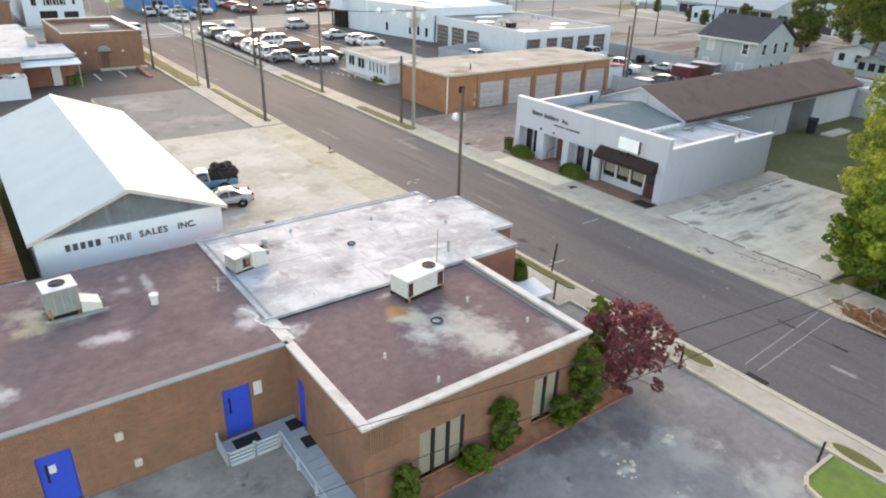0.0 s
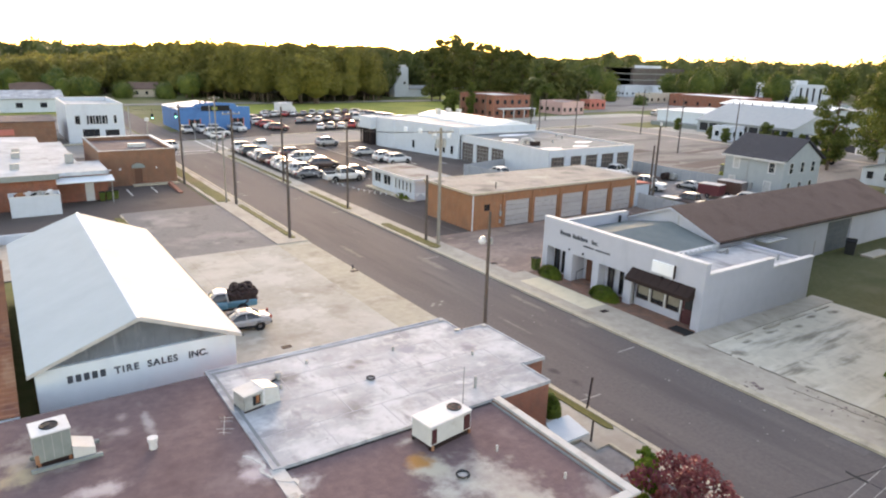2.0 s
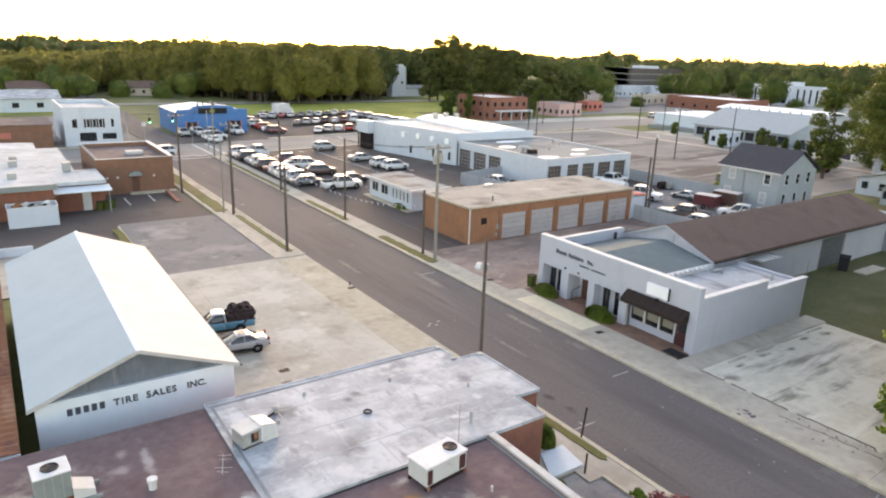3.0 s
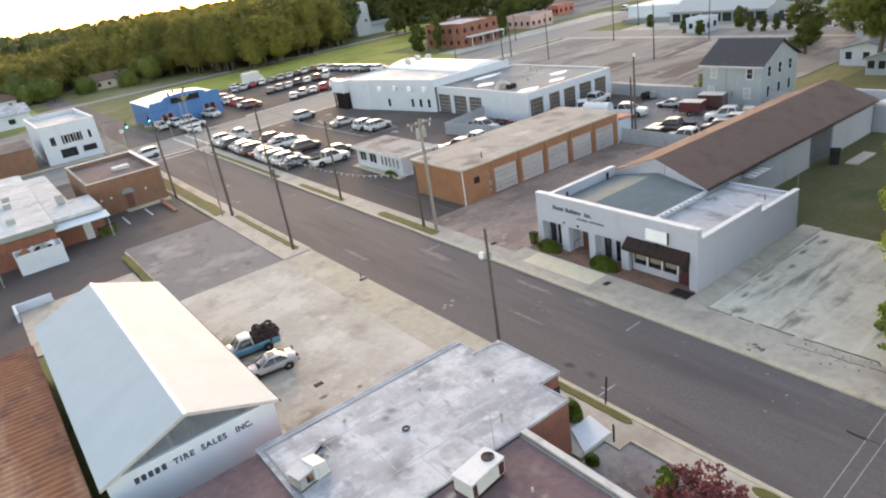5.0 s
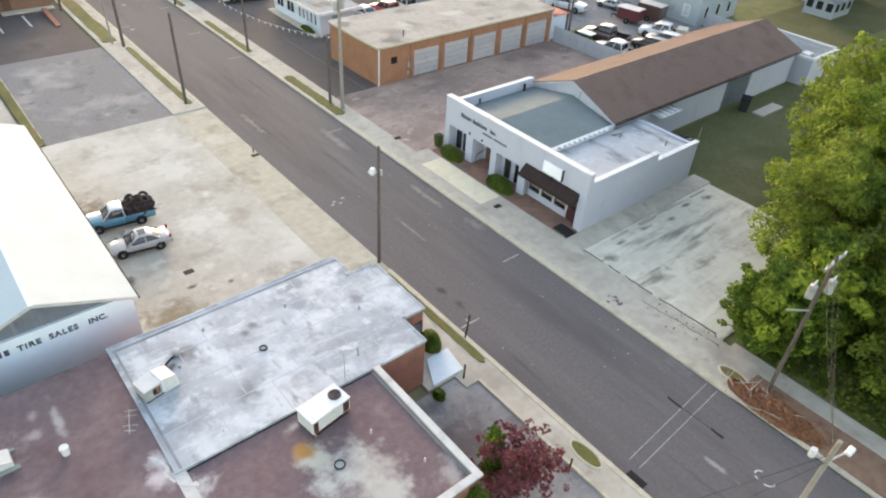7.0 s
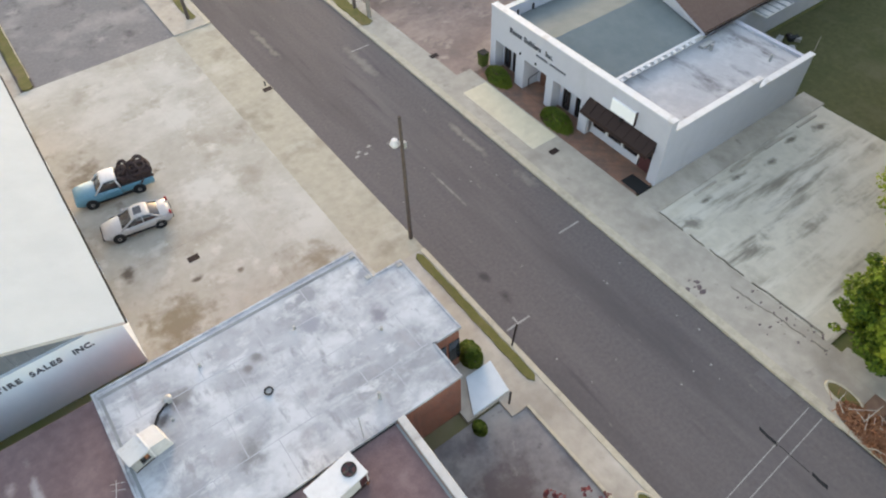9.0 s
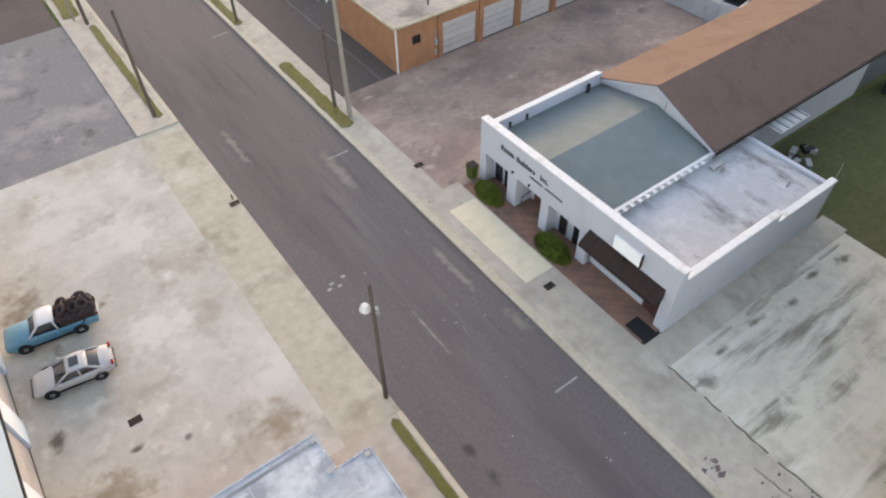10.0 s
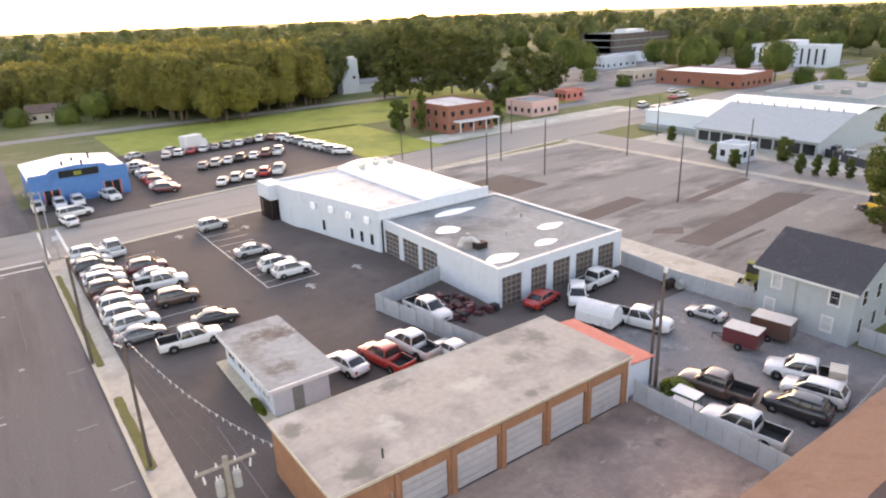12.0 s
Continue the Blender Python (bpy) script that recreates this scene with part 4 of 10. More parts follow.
lawn_edge = [(-15.5, -19.75), (-17.3, -19.75), (-17.75, -20.0), (-17.95, -20.6), (-18.6, -30.0), (-15.5, -30.0)]
single("lawn_bed", S().prism(lawn_edge, 0.0, 0.13), "grass_fresh", "fresh green lawn bed at the corner of the car park", "lawn", "structure")
bed_kerb = S()
for (ax, ay), (bx, by) in zip(lawn_edge[:4], lawn_edge[1:5]):
    n = Vector((by - ay, ax - bx)).normalized() * -0.13
    bed_kerb.prism([(ax - n.x, ay - n.y), (bx - n.x, by - n.y), (bx, by), (ax, ay)], 0.0, 0.17)
single("bed_kerb", bed_kerb, "kerb", "pale kerb round the lawn bed", "kerb", "structure")
rubble = S()
rngr = random.Random(41)
for cx, cy, r, n in ((-19.8, -15.7, 0.3, 7), (-22.3, -15.8, 0.5, 9), (-22.0, -18.0, 0.6, 14), (-21.5, -19.2, 0.5, 10), (-26.3, -15.9, 0.5, 9)):
    for i in range(n):
        a, d, w = rngr.uniform(0, 6.3), r * rngr.random() ** 0.6, rngr.uniform(0.04, 0.13)
        x, y = cx + d * math.cos(a), cy + d * math.sin(a)
        ring_ = [(x + w * math.cos(k) * rngr.uniform(0.6, 1.4), y + w * math.sin(k) * rngr.uniform(0.6, 1.2)) for k in (math.tau * j / 6 for j in range(6))]
        rubble.hull([(p, q, 0.02) for p, q in ring_], [(x + (p - x) * 0.6, y + (q - y) * 0.6, 0.03 + w * 0.5) for p, q in ring_])
tagged(single("rubble", rubble, "kerb", "pale crumbled concrete rubble on the car park", "rubble"), kind="stuff")
# planting bed along the brick wall
single("planting_bed", S().box(-30.7, -18.9, -12.95, -12.16, 0.0, 0.07), "mulch", "reddish mulch bed along the brick wall", "bed", "structure")
kerb_row = single("bed_edging", S().box(-30.7, -18.85, -13.06, -12.96, 0.0, 0.06), "brick_red", "low brick edging of the planting bed", "kerb", "structure")
for i in range(50):
    part("brick", S().box(-30.68 + i * 0.236, -30.48 + i * 0.236, -13.07, -12.955, 0.055, 0.13 + 0.006 * (i % 3), 0.008), "brick_red", kerb_row)

# painted marks
def mark(name, mat, label, z0, x0, x1, y0, y1, t=0.005):
    single(name, S().box(x0, x1, y0, y1, z0, z0 + t), mat, label, "road marking", "structure")


for m_ in [(-13.4, -11.9, -2.5, -2.4), (-12.7, -12.6, -2.4, -2.0), (-6.9, -5.4, 0.7, 0.8), (-6.9, -5.4, 23.2, 23.3), (-6.9, -5.4, 43.2, 43.28), (-13.3, -12.0, 58.0, 58.08), (-6.9, -5.4, 62.4, 62.48), (-13.3, -9.6, 93.8, 94.1), (-10.8, -10.4, 80.2, 80.5), (-10.3, -9.9, 65.7, 66.1), (-12.4, -11.9, 56.7, 57.0), (-7.6, -6.2, 52.2, 52.28)]:
    mark("road_marking", "paint_line", "short worn white bay mark on the asphalt", 0.001, *m_)
for y0, y1 in ((-14.0, -14.5), (-14.68, -15.12)):
    single("crossing_line", S().prism([(-12.65, y1), (-5.1, y0), (-5.1, y0 + 0.045), (-12.65, y1 + 0.045)], 0.001, 0.006), "paint_line", "thin worn white line across the street", "road marking", "structure")
for x, y0, y1, w in ((-7.72, -14.25, -13.2, 1.0), (-7.66, -16.7, -15.85, 1.1), (-7.68, -15.85, -14.25, 0.25)):
    single("tar_seam", S().prism([(x - 0.07 * w, y0), (x + 0.1 * w, y0 + 0.1), (x + 0.06 * w, (y0 + y1) / 2), (x + 0.1 * w, y1), (x - 0.05 * w, y1 - 0.08), (x - 0.08 * w, (y0 + y1) / 2)], 0.0, 0.006), "black", "black tar seam in the asphalt", "road patch", "structure")
for k, (a0, a1) in enumerate(((0.6, 1.9), (2.3, 2.8), (3.4, 4.9))):
    single("chalk_mark", S().path([(-8.15 + 0.34 * math.cos(a0 + (a1 - a0) * i / 8), -19.25 + 0.5 * math.sin(a0 + (a1 - a0) * i / 8), -0.012) for i in range(9)], 0.04, 6), "white", "white sprayed ring mark on the asphalt", "road marking", "structure")
flecks = S()
rngf = random.Random(8)
for i in range(30):
    x, y, w = rngf.gauss(-8.6, 2.2), rngf.uniform(-13, 14), rngf.uniform(0.02, 0.065)
    if RL + 0.3 < x < RR - 0.3:
        flecks.prism([(x + w * math.cos(b) * rngf.uniform(0.6, 1.5), y + w * math.sin(b)) for b in (math.tau * k / 6 for k in range(6))], 0.0, 0.004)
for x, y in ((-12.3, 13.5), (-12.0, 13.1), (-11.5, 13.6), (-12.6, 13.2)):
    flecks.prism([(x + 0.16 * math.cos(b), y + 0.1 * math.sin(b)) for b in (math.tau * k / 7 for k in range(7))], 0.0, 0.005)
tagged(single("paint_flecks", flecks, "paint_line", "small white flecks of paint and litter", "litter"), kind="stuff")
for m_ in [(-9.32, -9.25, 70, 95), (-12.2, -11.7, 80, 80.3), (-5.6, -4.96, -13.1, -11.4)]:
    mark("road_patch", "road_patch", "paler worn patch in the asphalt", 0.001, *m_)
for i in range(10):
    mark("parking_line", "stripe", "white parking bay line", 0.031, 14.55, 19.6, 71.0 + i * 2.7, 71.1 + i * 2.7)
for m_ in [(14.4, 14.52, 69.35, 96.3), (14.4, 20.8, 69.2, 69.33), (20.68, 20.8, 69.35, 73.6)]:
    mark("parking_line", "stripe", "white parking bay line", 0.031, *m_)
for i in range(12):
    mark("parking_line", "stripe", "white parking bay line", 0.031, 2.6, 7.4, 60.5 + i * 2.8, 60.6 + i * 2.8)
for x, y in ((-24.2, 62.4), (-21.2, 63.2)):
    mark("parking_line", "stripe", "white parking bay line", 0.026, x, x + 0.2, y, y + 4.2)
for m_ in [(-13.3, -5.2, 94.8, 95.2), (-13.3, -5.2, 97.4, 97.8), (-4.4, -4.0, 98.3, 112.0), (-2.0, -1.6, 98.3, 112.0)]:
    mark("crosswalk_line", "stripe", "worn white crosswalk line", 0.012, *m_)
mark("parking_line", "road_patch", "faint seam in the dealer's asphalt", 0.031, 1.0, 1.1, 29.2, 46)
for x, y in ((25.2, 67.5), (18.2, 65.6), (11.5, 94.5), (20.5, 92.5)):
    single("lane_arrow", S().prism([(x, y), (x + 0.5, y), (x + 0.5, y + 1.0), (x + 1.0, y + 1.0), (x + 0.25, y + 1.9), (x - 0.5, y + 1.0), (x, y + 1.0)], 0.031, 0.037), "paint_line", "white painted lane arrow", "road marking", "structure")
grit = S()
for cx, cy, r in ((-4.0, -6.4, 0.5), (-2.4, -9.3, 1.3), (-2.0, -11.6, 0.9)):
    rng = random.Random(int(cx * 10))
    for i in range(16):
        a, d, w = rng.uniform(0, 6.3), r * rng.random() ** 0.5, rng.uniform(0.03, 0.09) * (2.2 if r < 0.6 and i < 7 else 1.0)
        x, y = cx + d * math.cos(a), cy + d * math.sin(a) * 1.4
        grit.prism([(x + w * math.cos(b) * rng.uniform(0.5, 1.6), y + w * math.sin(b) * rng.uniform(0.5, 1)) for b in (math.tau * k / 7 for k in range(7))], 0.1, 0.113 + 0.0004 * i)
tagged(single("broken_kerb_grit", grit, "roof_tar", "dark crumbled bits of broken concrete", "debris"), kind="stuff")
cracks = S()
for k, (x0, y0, x1, y1) in enumerate([(-1.35, -1.6, -1.2, -12.5), (-2.4, -7.5, -1.9, -12.8)]):
    rng = random.Random(k)
    px, py, n = x0, y0, 24
    for i in range(1, n + 1):
        qx, qy = x0 + (x1 - x0) * i / n + rng.uniform(-0.06, 0.06), y0 + (y1 - y0) * i / n + rng.uniform(-0.06, 0.06)
        d = Vector((qx - px, qy - py)).normalized() * rng.uniform(0.015, 0.035)
        if rng.random() < 0.85:
            top = 0.124 if k < 2 else 0.055
            cracks.prism([(px + d.y, py - d.x), (qx + d.y, qy - d.x), (qx - d.y, qy + d.x), (px - d.y, py + d.x)], 0.04, top + 0.0004 * i)
        px, py = qx, qy
single("concrete_crack", cracks, "pave_dark", "dark cracks and open joints in the concrete", "crack", "stuff")
for x, y, w, d in ((-13.35, -15.4, 0.28, 0.5), (-0.75, 0.75, 0.5, 0.75)):
    grate = thing("drain_grate" if y < 0 else "door_mat", x, y, 0.002 if y < 0 else 0.131, "dark iron drain grate in the pavement" if y < 0 else "dark door mat on the brick walk", "drain" if y < 0 else "mat")
    part("frame", S().box(-w, w, -d, d, 0, 0.02, 0.008), "black", grate)
    for i in range(6 if y < 0 else 0):
        part("bar", S().box(-w * 0.9, w * 0.9, -d * 0.85 + i * d * 0.32, -d * 0.8 + i * d * 0.32, 0.02, 0.032), "brown_metal", grate)
for x, y in ((-2.5, 18.9), (-2.6, 5.9), (-24.2, 11.7), (-13.95, 23.0)):
    lid = thing("manhole_cover", x, y, 0.112 if x > -10 else 0.055, "small dark service cover set in concrete", "cover")
    part("plate", S().box(-0.32, 0.32, -0.22, 0.22, 0, 0.012, 0.006), "brown_metal", lid)

# ---------------------------------------------------------------- building helpers


def gap_wall(s, axis, at, depth, a0, a1, z0, z1, gaps):
    """A wall along an axis ('x' or 'y') at a place, as thick as depth, with openings (from, to, low, high), in one connected mesh."""
    cuts_a = sorted({a0, a1, *(v for g_ in gaps for v in g_[:2])})
    cuts_z = sorted({z0, z1, *(min(max(v, z0), z1) for g_ in gaps for v in g_[2:])})
    na, nz = len(cuts_a) - 1, len(cuts_z) - 1

    def solid(i, k):
        if not (0 <= i < na and 0 <= k < nz):
            return False
        ca, cz = (cuts_a[i] + cuts_a[i + 1]) / 2, (cuts_z[k] + cuts_z[k + 1]) / 2
        return not any(p < ca < q and lo < cz < hi for p, q, lo, hi in gaps)

    index, verts, faces = {}, [], []

    def vert(i, k, d):
        if (i, k, d) not in index:
            index[(i, k, d)] = len(verts)
            w = at + depth * d
            verts.append((cuts_a[i], w, cuts_z[k]) if axis == "x" else (w, cuts_a[i], cuts_z[k]))
        return index[(i, k, d)]

    def face(*q):
        faces.append(q if axis == "x" else q[::-1])

    for i in range(na):
        for k in range(nz):
            if not solid(i, k):
                continue
            face(vert(i, k, 0), vert(i + 1, k, 0), vert(i + 1, k + 1, 0), vert(i, k + 1, 0))
            face(vert(i, k, 1), vert(i, k + 1, 1), vert(i + 1, k + 1, 1), vert(i + 1, k, 1))
            if not solid(i - 1, k):
                face(vert(i, k, 0), vert(i, k + 1, 0), vert(i, k + 1, 1), vert(i, k, 1))
            if not solid(i + 1, k):
                face(vert(i + 1, k, 0), vert(i + 1, k, 1), vert(i + 1, k + 1, 1), vert(i + 1, k + 1, 0))
            if not solid(i, k - 1):
                face(vert(i, k, 0), vert(i, k, 1), vert(i + 1, k, 1), vert(i + 1, k, 0))
            if not solid(i, k + 1):
                face(vert(i, k + 1, 0), vert(i + 1, k + 1, 0), vert(i + 1, k + 1, 1), vert(i, k + 1, 1))
    return s.add(verts, faces)


def window(parent, axis, at, p, q, lo, hi, out, frame="white", bars=1, glass="glass", name="window"):
    """A framed window let into a wall; out: +1 or -1, the way it faces along the other axis."""
    def bx(s, a0, a1, d0, d1, z0, z1):
        d0, d1 = at + out * d0, at + out * d1
        return s.box(a0, a1, d0, d1, z0, z1) if axis == "x" else s.box(d0, d1, a0, a1, z0, z1)

    w = part(name, bx(S(), p, q, -0.10, -0.06, lo, hi), glass, parent)
    f = S()
    t = 0.06
    bx(f, p, q, -0.06, 0.02, lo, lo + t)
    bx(f, p, q, -0.06, 0.02, hi - t, hi)
    bx(f, p, p + t, -0.06, 0.02, lo + t, hi - t)
    bx(f, q - t, q, -0.06, 0.02, lo + t, hi - t)
    for i in range(1, bars + 1):
        c = p + (q - p) * i / (bars + 1)
        bx(f, c - 0.025, c + 0.025, -0.06, 0.01, lo + t, hi - t)
    part("window_frame", f, frame, w)
    return w


def panel_door(parent, axis, at, p, q, lo, hi, out, mat="door_panel", rows=5, name="garage_door"):
    """A sectional door of separate leaves with recessed joints."""
    def bx(s, a0, a1, d0, d1, z0, z1, r=0.0):
        d0, d1 = at + out * d0, at + out * d1
        return s.box(a0, a1, d0, d1, z0, z1, r) if axis == "x" else s.box(d0, d1, a0, a1, z0, z1, r)

    door = part(name, bx(S(), p, q, -0.22, -0.18, lo, hi), "dark", parent)
    h = (hi - lo) / rows
    for i in range(rows):
        part("panel", bx(S(), p + 0.02, q - 0.02, -0.18, -0.14, lo + i * h + 0.012, lo + (i + 1) * h - 0.012, 0.012), mat, door)
    return door


def glazed_door(parent, axis, at, p, q, lo, hi, out, cols=4, rows=5, bar="white"):
    """A glazed sectional door: a dark pane and a lattice of bars."""
    def bx(s, a0, a1, d0, d1, z0, z1):
        d0, d1 = at + out * d0, at + out * d1
        return s.box(a0, a1, d0, d1, z0, z1) if axis == "x" else s.box(d0, d1, a0, a1, z0, z1)

    door = part("garage_door", bx(S(), p, q, -0.2, -0.16, lo, hi), "dusty_glass", parent)
    for i in range(cols + 1):
        c = p + (q - p) * i / cols
        part("glazing_bar", bx(S(), max(p, c - 0.04), min(q, c + 0.04), -0.16, -0.12, lo, hi), bar, door)
    for i in range(rows + 1):
        c = lo + (hi - lo) * i / rows
        part("glazing_bar", bx(S(), p, q, -0.16, -0.125, max(lo, c - 0.05), min(hi, c + 0.05)), bar, door)
    return door


def parapet(s, poly, z0, z1, t=0.25):
    """A low wall along the inside of an axis-aligned closed outline."""
    n = len(poly)
    for i in range(n):
        (x0, y0), (x1, y1) = poly[i], poly[(i + 1) % n]
        if abs(x0 - x1) < 1e-6:
            side = t if y1 < y0 else -t  # outline runs counterclockwise
            s.box(min(x0, x0 + side), max(x0, x0 + side), min(y0, y1), max(y0, y1), z0, z1)
        else:
            side = t if x1 > x0 else -t
            lo, hi = min(x0, x1) + t, max(x0, x1) - t
            s.box(lo, hi, min(y0, y0 + side), max(y0, y0 + side), z0, z1)
    return s


def gable(s, x0, x1, y0, y1, ze, zr, t=0.14, along="x"):
    """Two roof slopes over a rectangle; along: the ridge's axis."""
    if along == "x":
        m = (y0 + y1) / 2
        for a, b in ((y0, m), (y1, m)):
            s.hull([(x0, a, ze), (x0, b, zr), (x0, b, zr - t), (x0, a, ze - t)], [(x1, a, ze), (x1, b, zr), (x1, b, zr - t), (x1, a, ze - t)])
    else:
        m = (x0 + x1) / 2
        for a, b in ((x0, m), (x1, m)):
            s.hull([(a, y0, ze), (b, y0, zr), (b, y0, zr - t), (a, y0, ze - t)], [(a, y1, ze), (b, y1, zr), (b, y1, zr - t), (a, y1, ze - t)])
    return s


def text_part(words, size, mat, parent, m, name="lettering", depth=0.03, space=1.0, bold=0.0):
    cu = bpy.data.curves.new(name, "FONT")
    cu.body, cu.size, cu.extrude, cu.space_character, cu.align_x, cu.offset = words, size, depth, space, "LEFT", bold
    tmp = bpy.data.objects.new(name, cu)
    scene.collection.objects.link(tmp)
    bpy.context.view_layer.update()
    me = bpy.data.meshes.new_from_object(tmp.evaluated_get(bpy.context.evaluated_depsgraph_get()))
    bpy.data.objects.remove(tmp)
    me.materials.clear()
    me.materials.append(M[mat])
    ob = new(name, me)
    ob.parent, ob.matrix_basis = parent, m
    return ob


# ---------------------------------------------------------------- grey shop building across the street
gb = thing("shop_building", 0, 0, 0.0, "pale blue-grey shop building with brown awning and parapet", "building")
OPEN = [(0.65, 5.9, 0.0, 2.75), (6.6, 9.15, 0.0, 2.42), (9.8, 11.97, 0.0, 2.42), (12.8, 14.95, 0.0, 2.42)]
part("front_wall", gap_wall(S(), "y", 0.0, 0.45, 0.0, 15.5, 0.0, 4.8, OPEN), "grey_wall", gb)
part("side_wall", S().box(0.45, 8.1, 0.0, 0.3, 0, 4.05).box(8.1, 13.6, 0.0, 0.3, 0, 3.4), "grey_wall", gb)
part("rear_wall", S().box(13.3, 13.6, 0.3, 5.8, 0, 3.15), "grey_wall", gb)
part("north_wall", S().box(0.45, 10.1, 15.2, 15.5, 0, 4.2), "grey_wall", gb)
part("coping", S().box(-0.04, 0.5, -0.04, 15.54, 4.8, 4.88, 0.02), "white_cap", gb, "white front coping")
part("coping", S().box(0.5, 8.15, -0.06, 0.36, 4.05, 4.15, 0.02), "white_cap", gb, "white side coping")
part("coping", S().box(8.15, 13.66, -0.06, 0.36, 3.4, 3.5, 0.02), "white_cap", gb, "white side coping")
part("coping", S().box(0.5, 9.9, 15.14, 15.56, 4.2, 4.28, 0.02), "white_cap", gb, "white side coping")
part("flat_roof", S().box(0.45, 13.3, 0.3, 5.8, 2.8, 3.0), "roof_pale", gb, "white stained flat roof")
part("low_gable_roof", gable(S(), 0.45, 10.15, 6.0, 15.2, 3.35, 4.25), "roof_green", gb, "grey-green low gabled roof")
part("gutter_wall", S().box(0.45, 10.15, 5.8, 6.0, 2.8, 3.42), "white_cap", gb, "white gutter upstand")
for i in range(14):
    part("gutter_bracket", S().box(1.0 + i * 0.6, 1.28 + i * 0.6, 5.55, 5.8, 3.3, 3.4), "white_cap", gb)
for y0, y1, back in ((6.6, 9.15, 0.75), (9.8, 11.97, 1.35), (12.8, 14.95, 0.75)):
    part("alcove_wall", S().box(back, back + 0.15, y0 - 0.3, y1 + 0.3, 0, 2.6).box(0.45, back, y0 - 0.3, y0, 0, 2.6).box(0.45, back, y1, y1 + 0.3, 0, 2.6).box(0.45, back, y0, y1, 2.42, 2.6), "grey_wall", gb)
for y0 in (7.0, 8.15, 13.2, 14.1):
    window(gb, "y", 0.75, y0, y0 + 0.55, 0.3, 2.3, -1, "brown_metal", 0).location.x = -0.12
dr = part("entry_door", S().box(1.27, 1.33, 10.15, 11.6, 0.14, 2.25, 0.01), "brown_door", gb, "brown wooden double door")
part("door_joint", S().box(1.255, 1.27, 10.86, 10.9, 0.14, 2.25), "dark", dr)
part("handrail", S().tube((0.3, 11.7, 0.95), (1.2, 11.7, 1.15), 0.025).tube((0.3, 11.7, 0.1), (0.3, 11.7, 0.95), 0.025), "brown_metal", gb)
part("entry_step", S().box(-0.2, 1.35, 9.85, 11.93, 0.131, 0.17), "brickpave", gb)
part("shopfront_wall", S().box(0.5, 0.65, 1.9, 6.0, 0, 0.7).box(0.5, 0.65, 0.5, 6.0, 2.5, 2.9).box(0.5, 0.65, 5.75, 6.0, 0.7, 2.5).box(0.3, 0.5, 5.9, 6.0, 0, 2.9).box(0.3, 0.5, 0.5, 0.65, 0, 2.9).box(0.3, 0.5, 0.65, 5.9, 2.75, 2.9), "grey_wall", gb)
for y0 in (1.92, 3.25, 4.56):
    w_ = window(gb, "y", 0.5, y0 + 0.06, y0 + 1.16, 0.7, 2.5, -1, "brown_metal", 0, "glass", "shop_window")
    part("blind", S().box(0.555, 0.57, y0 + 0.12, y0 + 1.1, 1.05, 2.45), "blind", w_)
    part("window_post", S().box(0.44, 0.6, y0 - 0.09, y0 + 0.05, 0.7, 2.5), "white", gb)
door = part("shop_door", S().box(0.46, 0.52, 0.72, 1.78, 0.13, 2.4, 0.01), "maroon_metal", gb, "dark red shop door")
part("pane", S().box(0.445, 0.46, 0.9, 1.57, 1.2, 2.2), "glass", door)
part("knob", S().box(0.40, 0.46, 1.62, 1.7, 1.05, 1.13, 0.02), "steel", door)
aw = S()
aw.hull([(0.0, 0.6, 3.05), (0.0, 0.6, 2.98), (-0.72, 0.6, 2.38), (-0.72, 0.6, 2.46)], [(0.0, 5.95, 3.05), (0.0, 5.95, 2.98), (-0.72, 5.95, 2.38), (-0.72, 5.95, 2.46)])
aw.box(-0.74, -0.71, 0.6, 5.95, 2.2, 2.46)
aw.add([(0, 0.6, 3.0), (-0.72, 0.6, 2.4), (-0.72, 0.6, 2.2), (0, 0.6, 2.3)], [(0, 1, 2, 3)]).add([(0, 5.95, 3.0), (-0.72, 5.95, 2.4), (-0.72, 5.95, 2.2), (0, 5.95, 2.3)], [(3, 2, 1, 0)])
awning = part("awning", aw, "brown_metal", gb, "dark brown sheet awning over the shop window")
for i in range(7):
    y = 1.05 + i * 0.7
    part("seam", S().hull([(0.0, y, 3.08), (0.0, y, 3.05), (-0.72, y, 2.46), (-0.72, y, 2.49)], [(0.0, y + 0.03, 3.08), (0.0, y + 0.03, 3.05), (-0.72, y + 0.03, 2.46), (-0.72, y + 0.03, 2.49)]), "brown_metal", awning)
sg = part("sign_board", S().box(-0.16, -0.004, 2.35, 4.2, 3.25, 4.1, 0.02), "metal_bright", gb, "blank white sign box")
part("sign_edge", S().box(-0.17, -0.0, 2.3, 2.35, 3.22, 4.13), "brown_metal", sg)
part("sign_lamp", S().box(-0.3, -0.0, 3.2, 3.35, 3.0, 3.12, 0.02), "black", gb)
y = 13.55
for w in (0.3, 0.22, 0.24, 0.24, 0.22):
    part("sign_letter", S().box(-0.035, -0.002, y - w * 0.75, y, 3.72, 3.72 + (0.36 if w > 0.28 else 0.26)), "letters", gb)
    y -= w
text_part("Builders", 0.5, "letters", gb, Matrix(((0, 0, -1, -0.02), (-1, 0, 0, 12.15), (0, 1, 0, 3.72), (0, 0, 0, 1))), "sign_lettering", 0.015, 1.0, 0.012)
text_part("Inc.", 0.5, "letters", gb, Matrix(((0, 0, -1, -0.02), (-1, 0, 0, 10.1), (0, 1, 0, 3.72), (0, 0, 0, 1))), "sign_lettering", 0.015, 1.0, 0.012)
y = 10.9
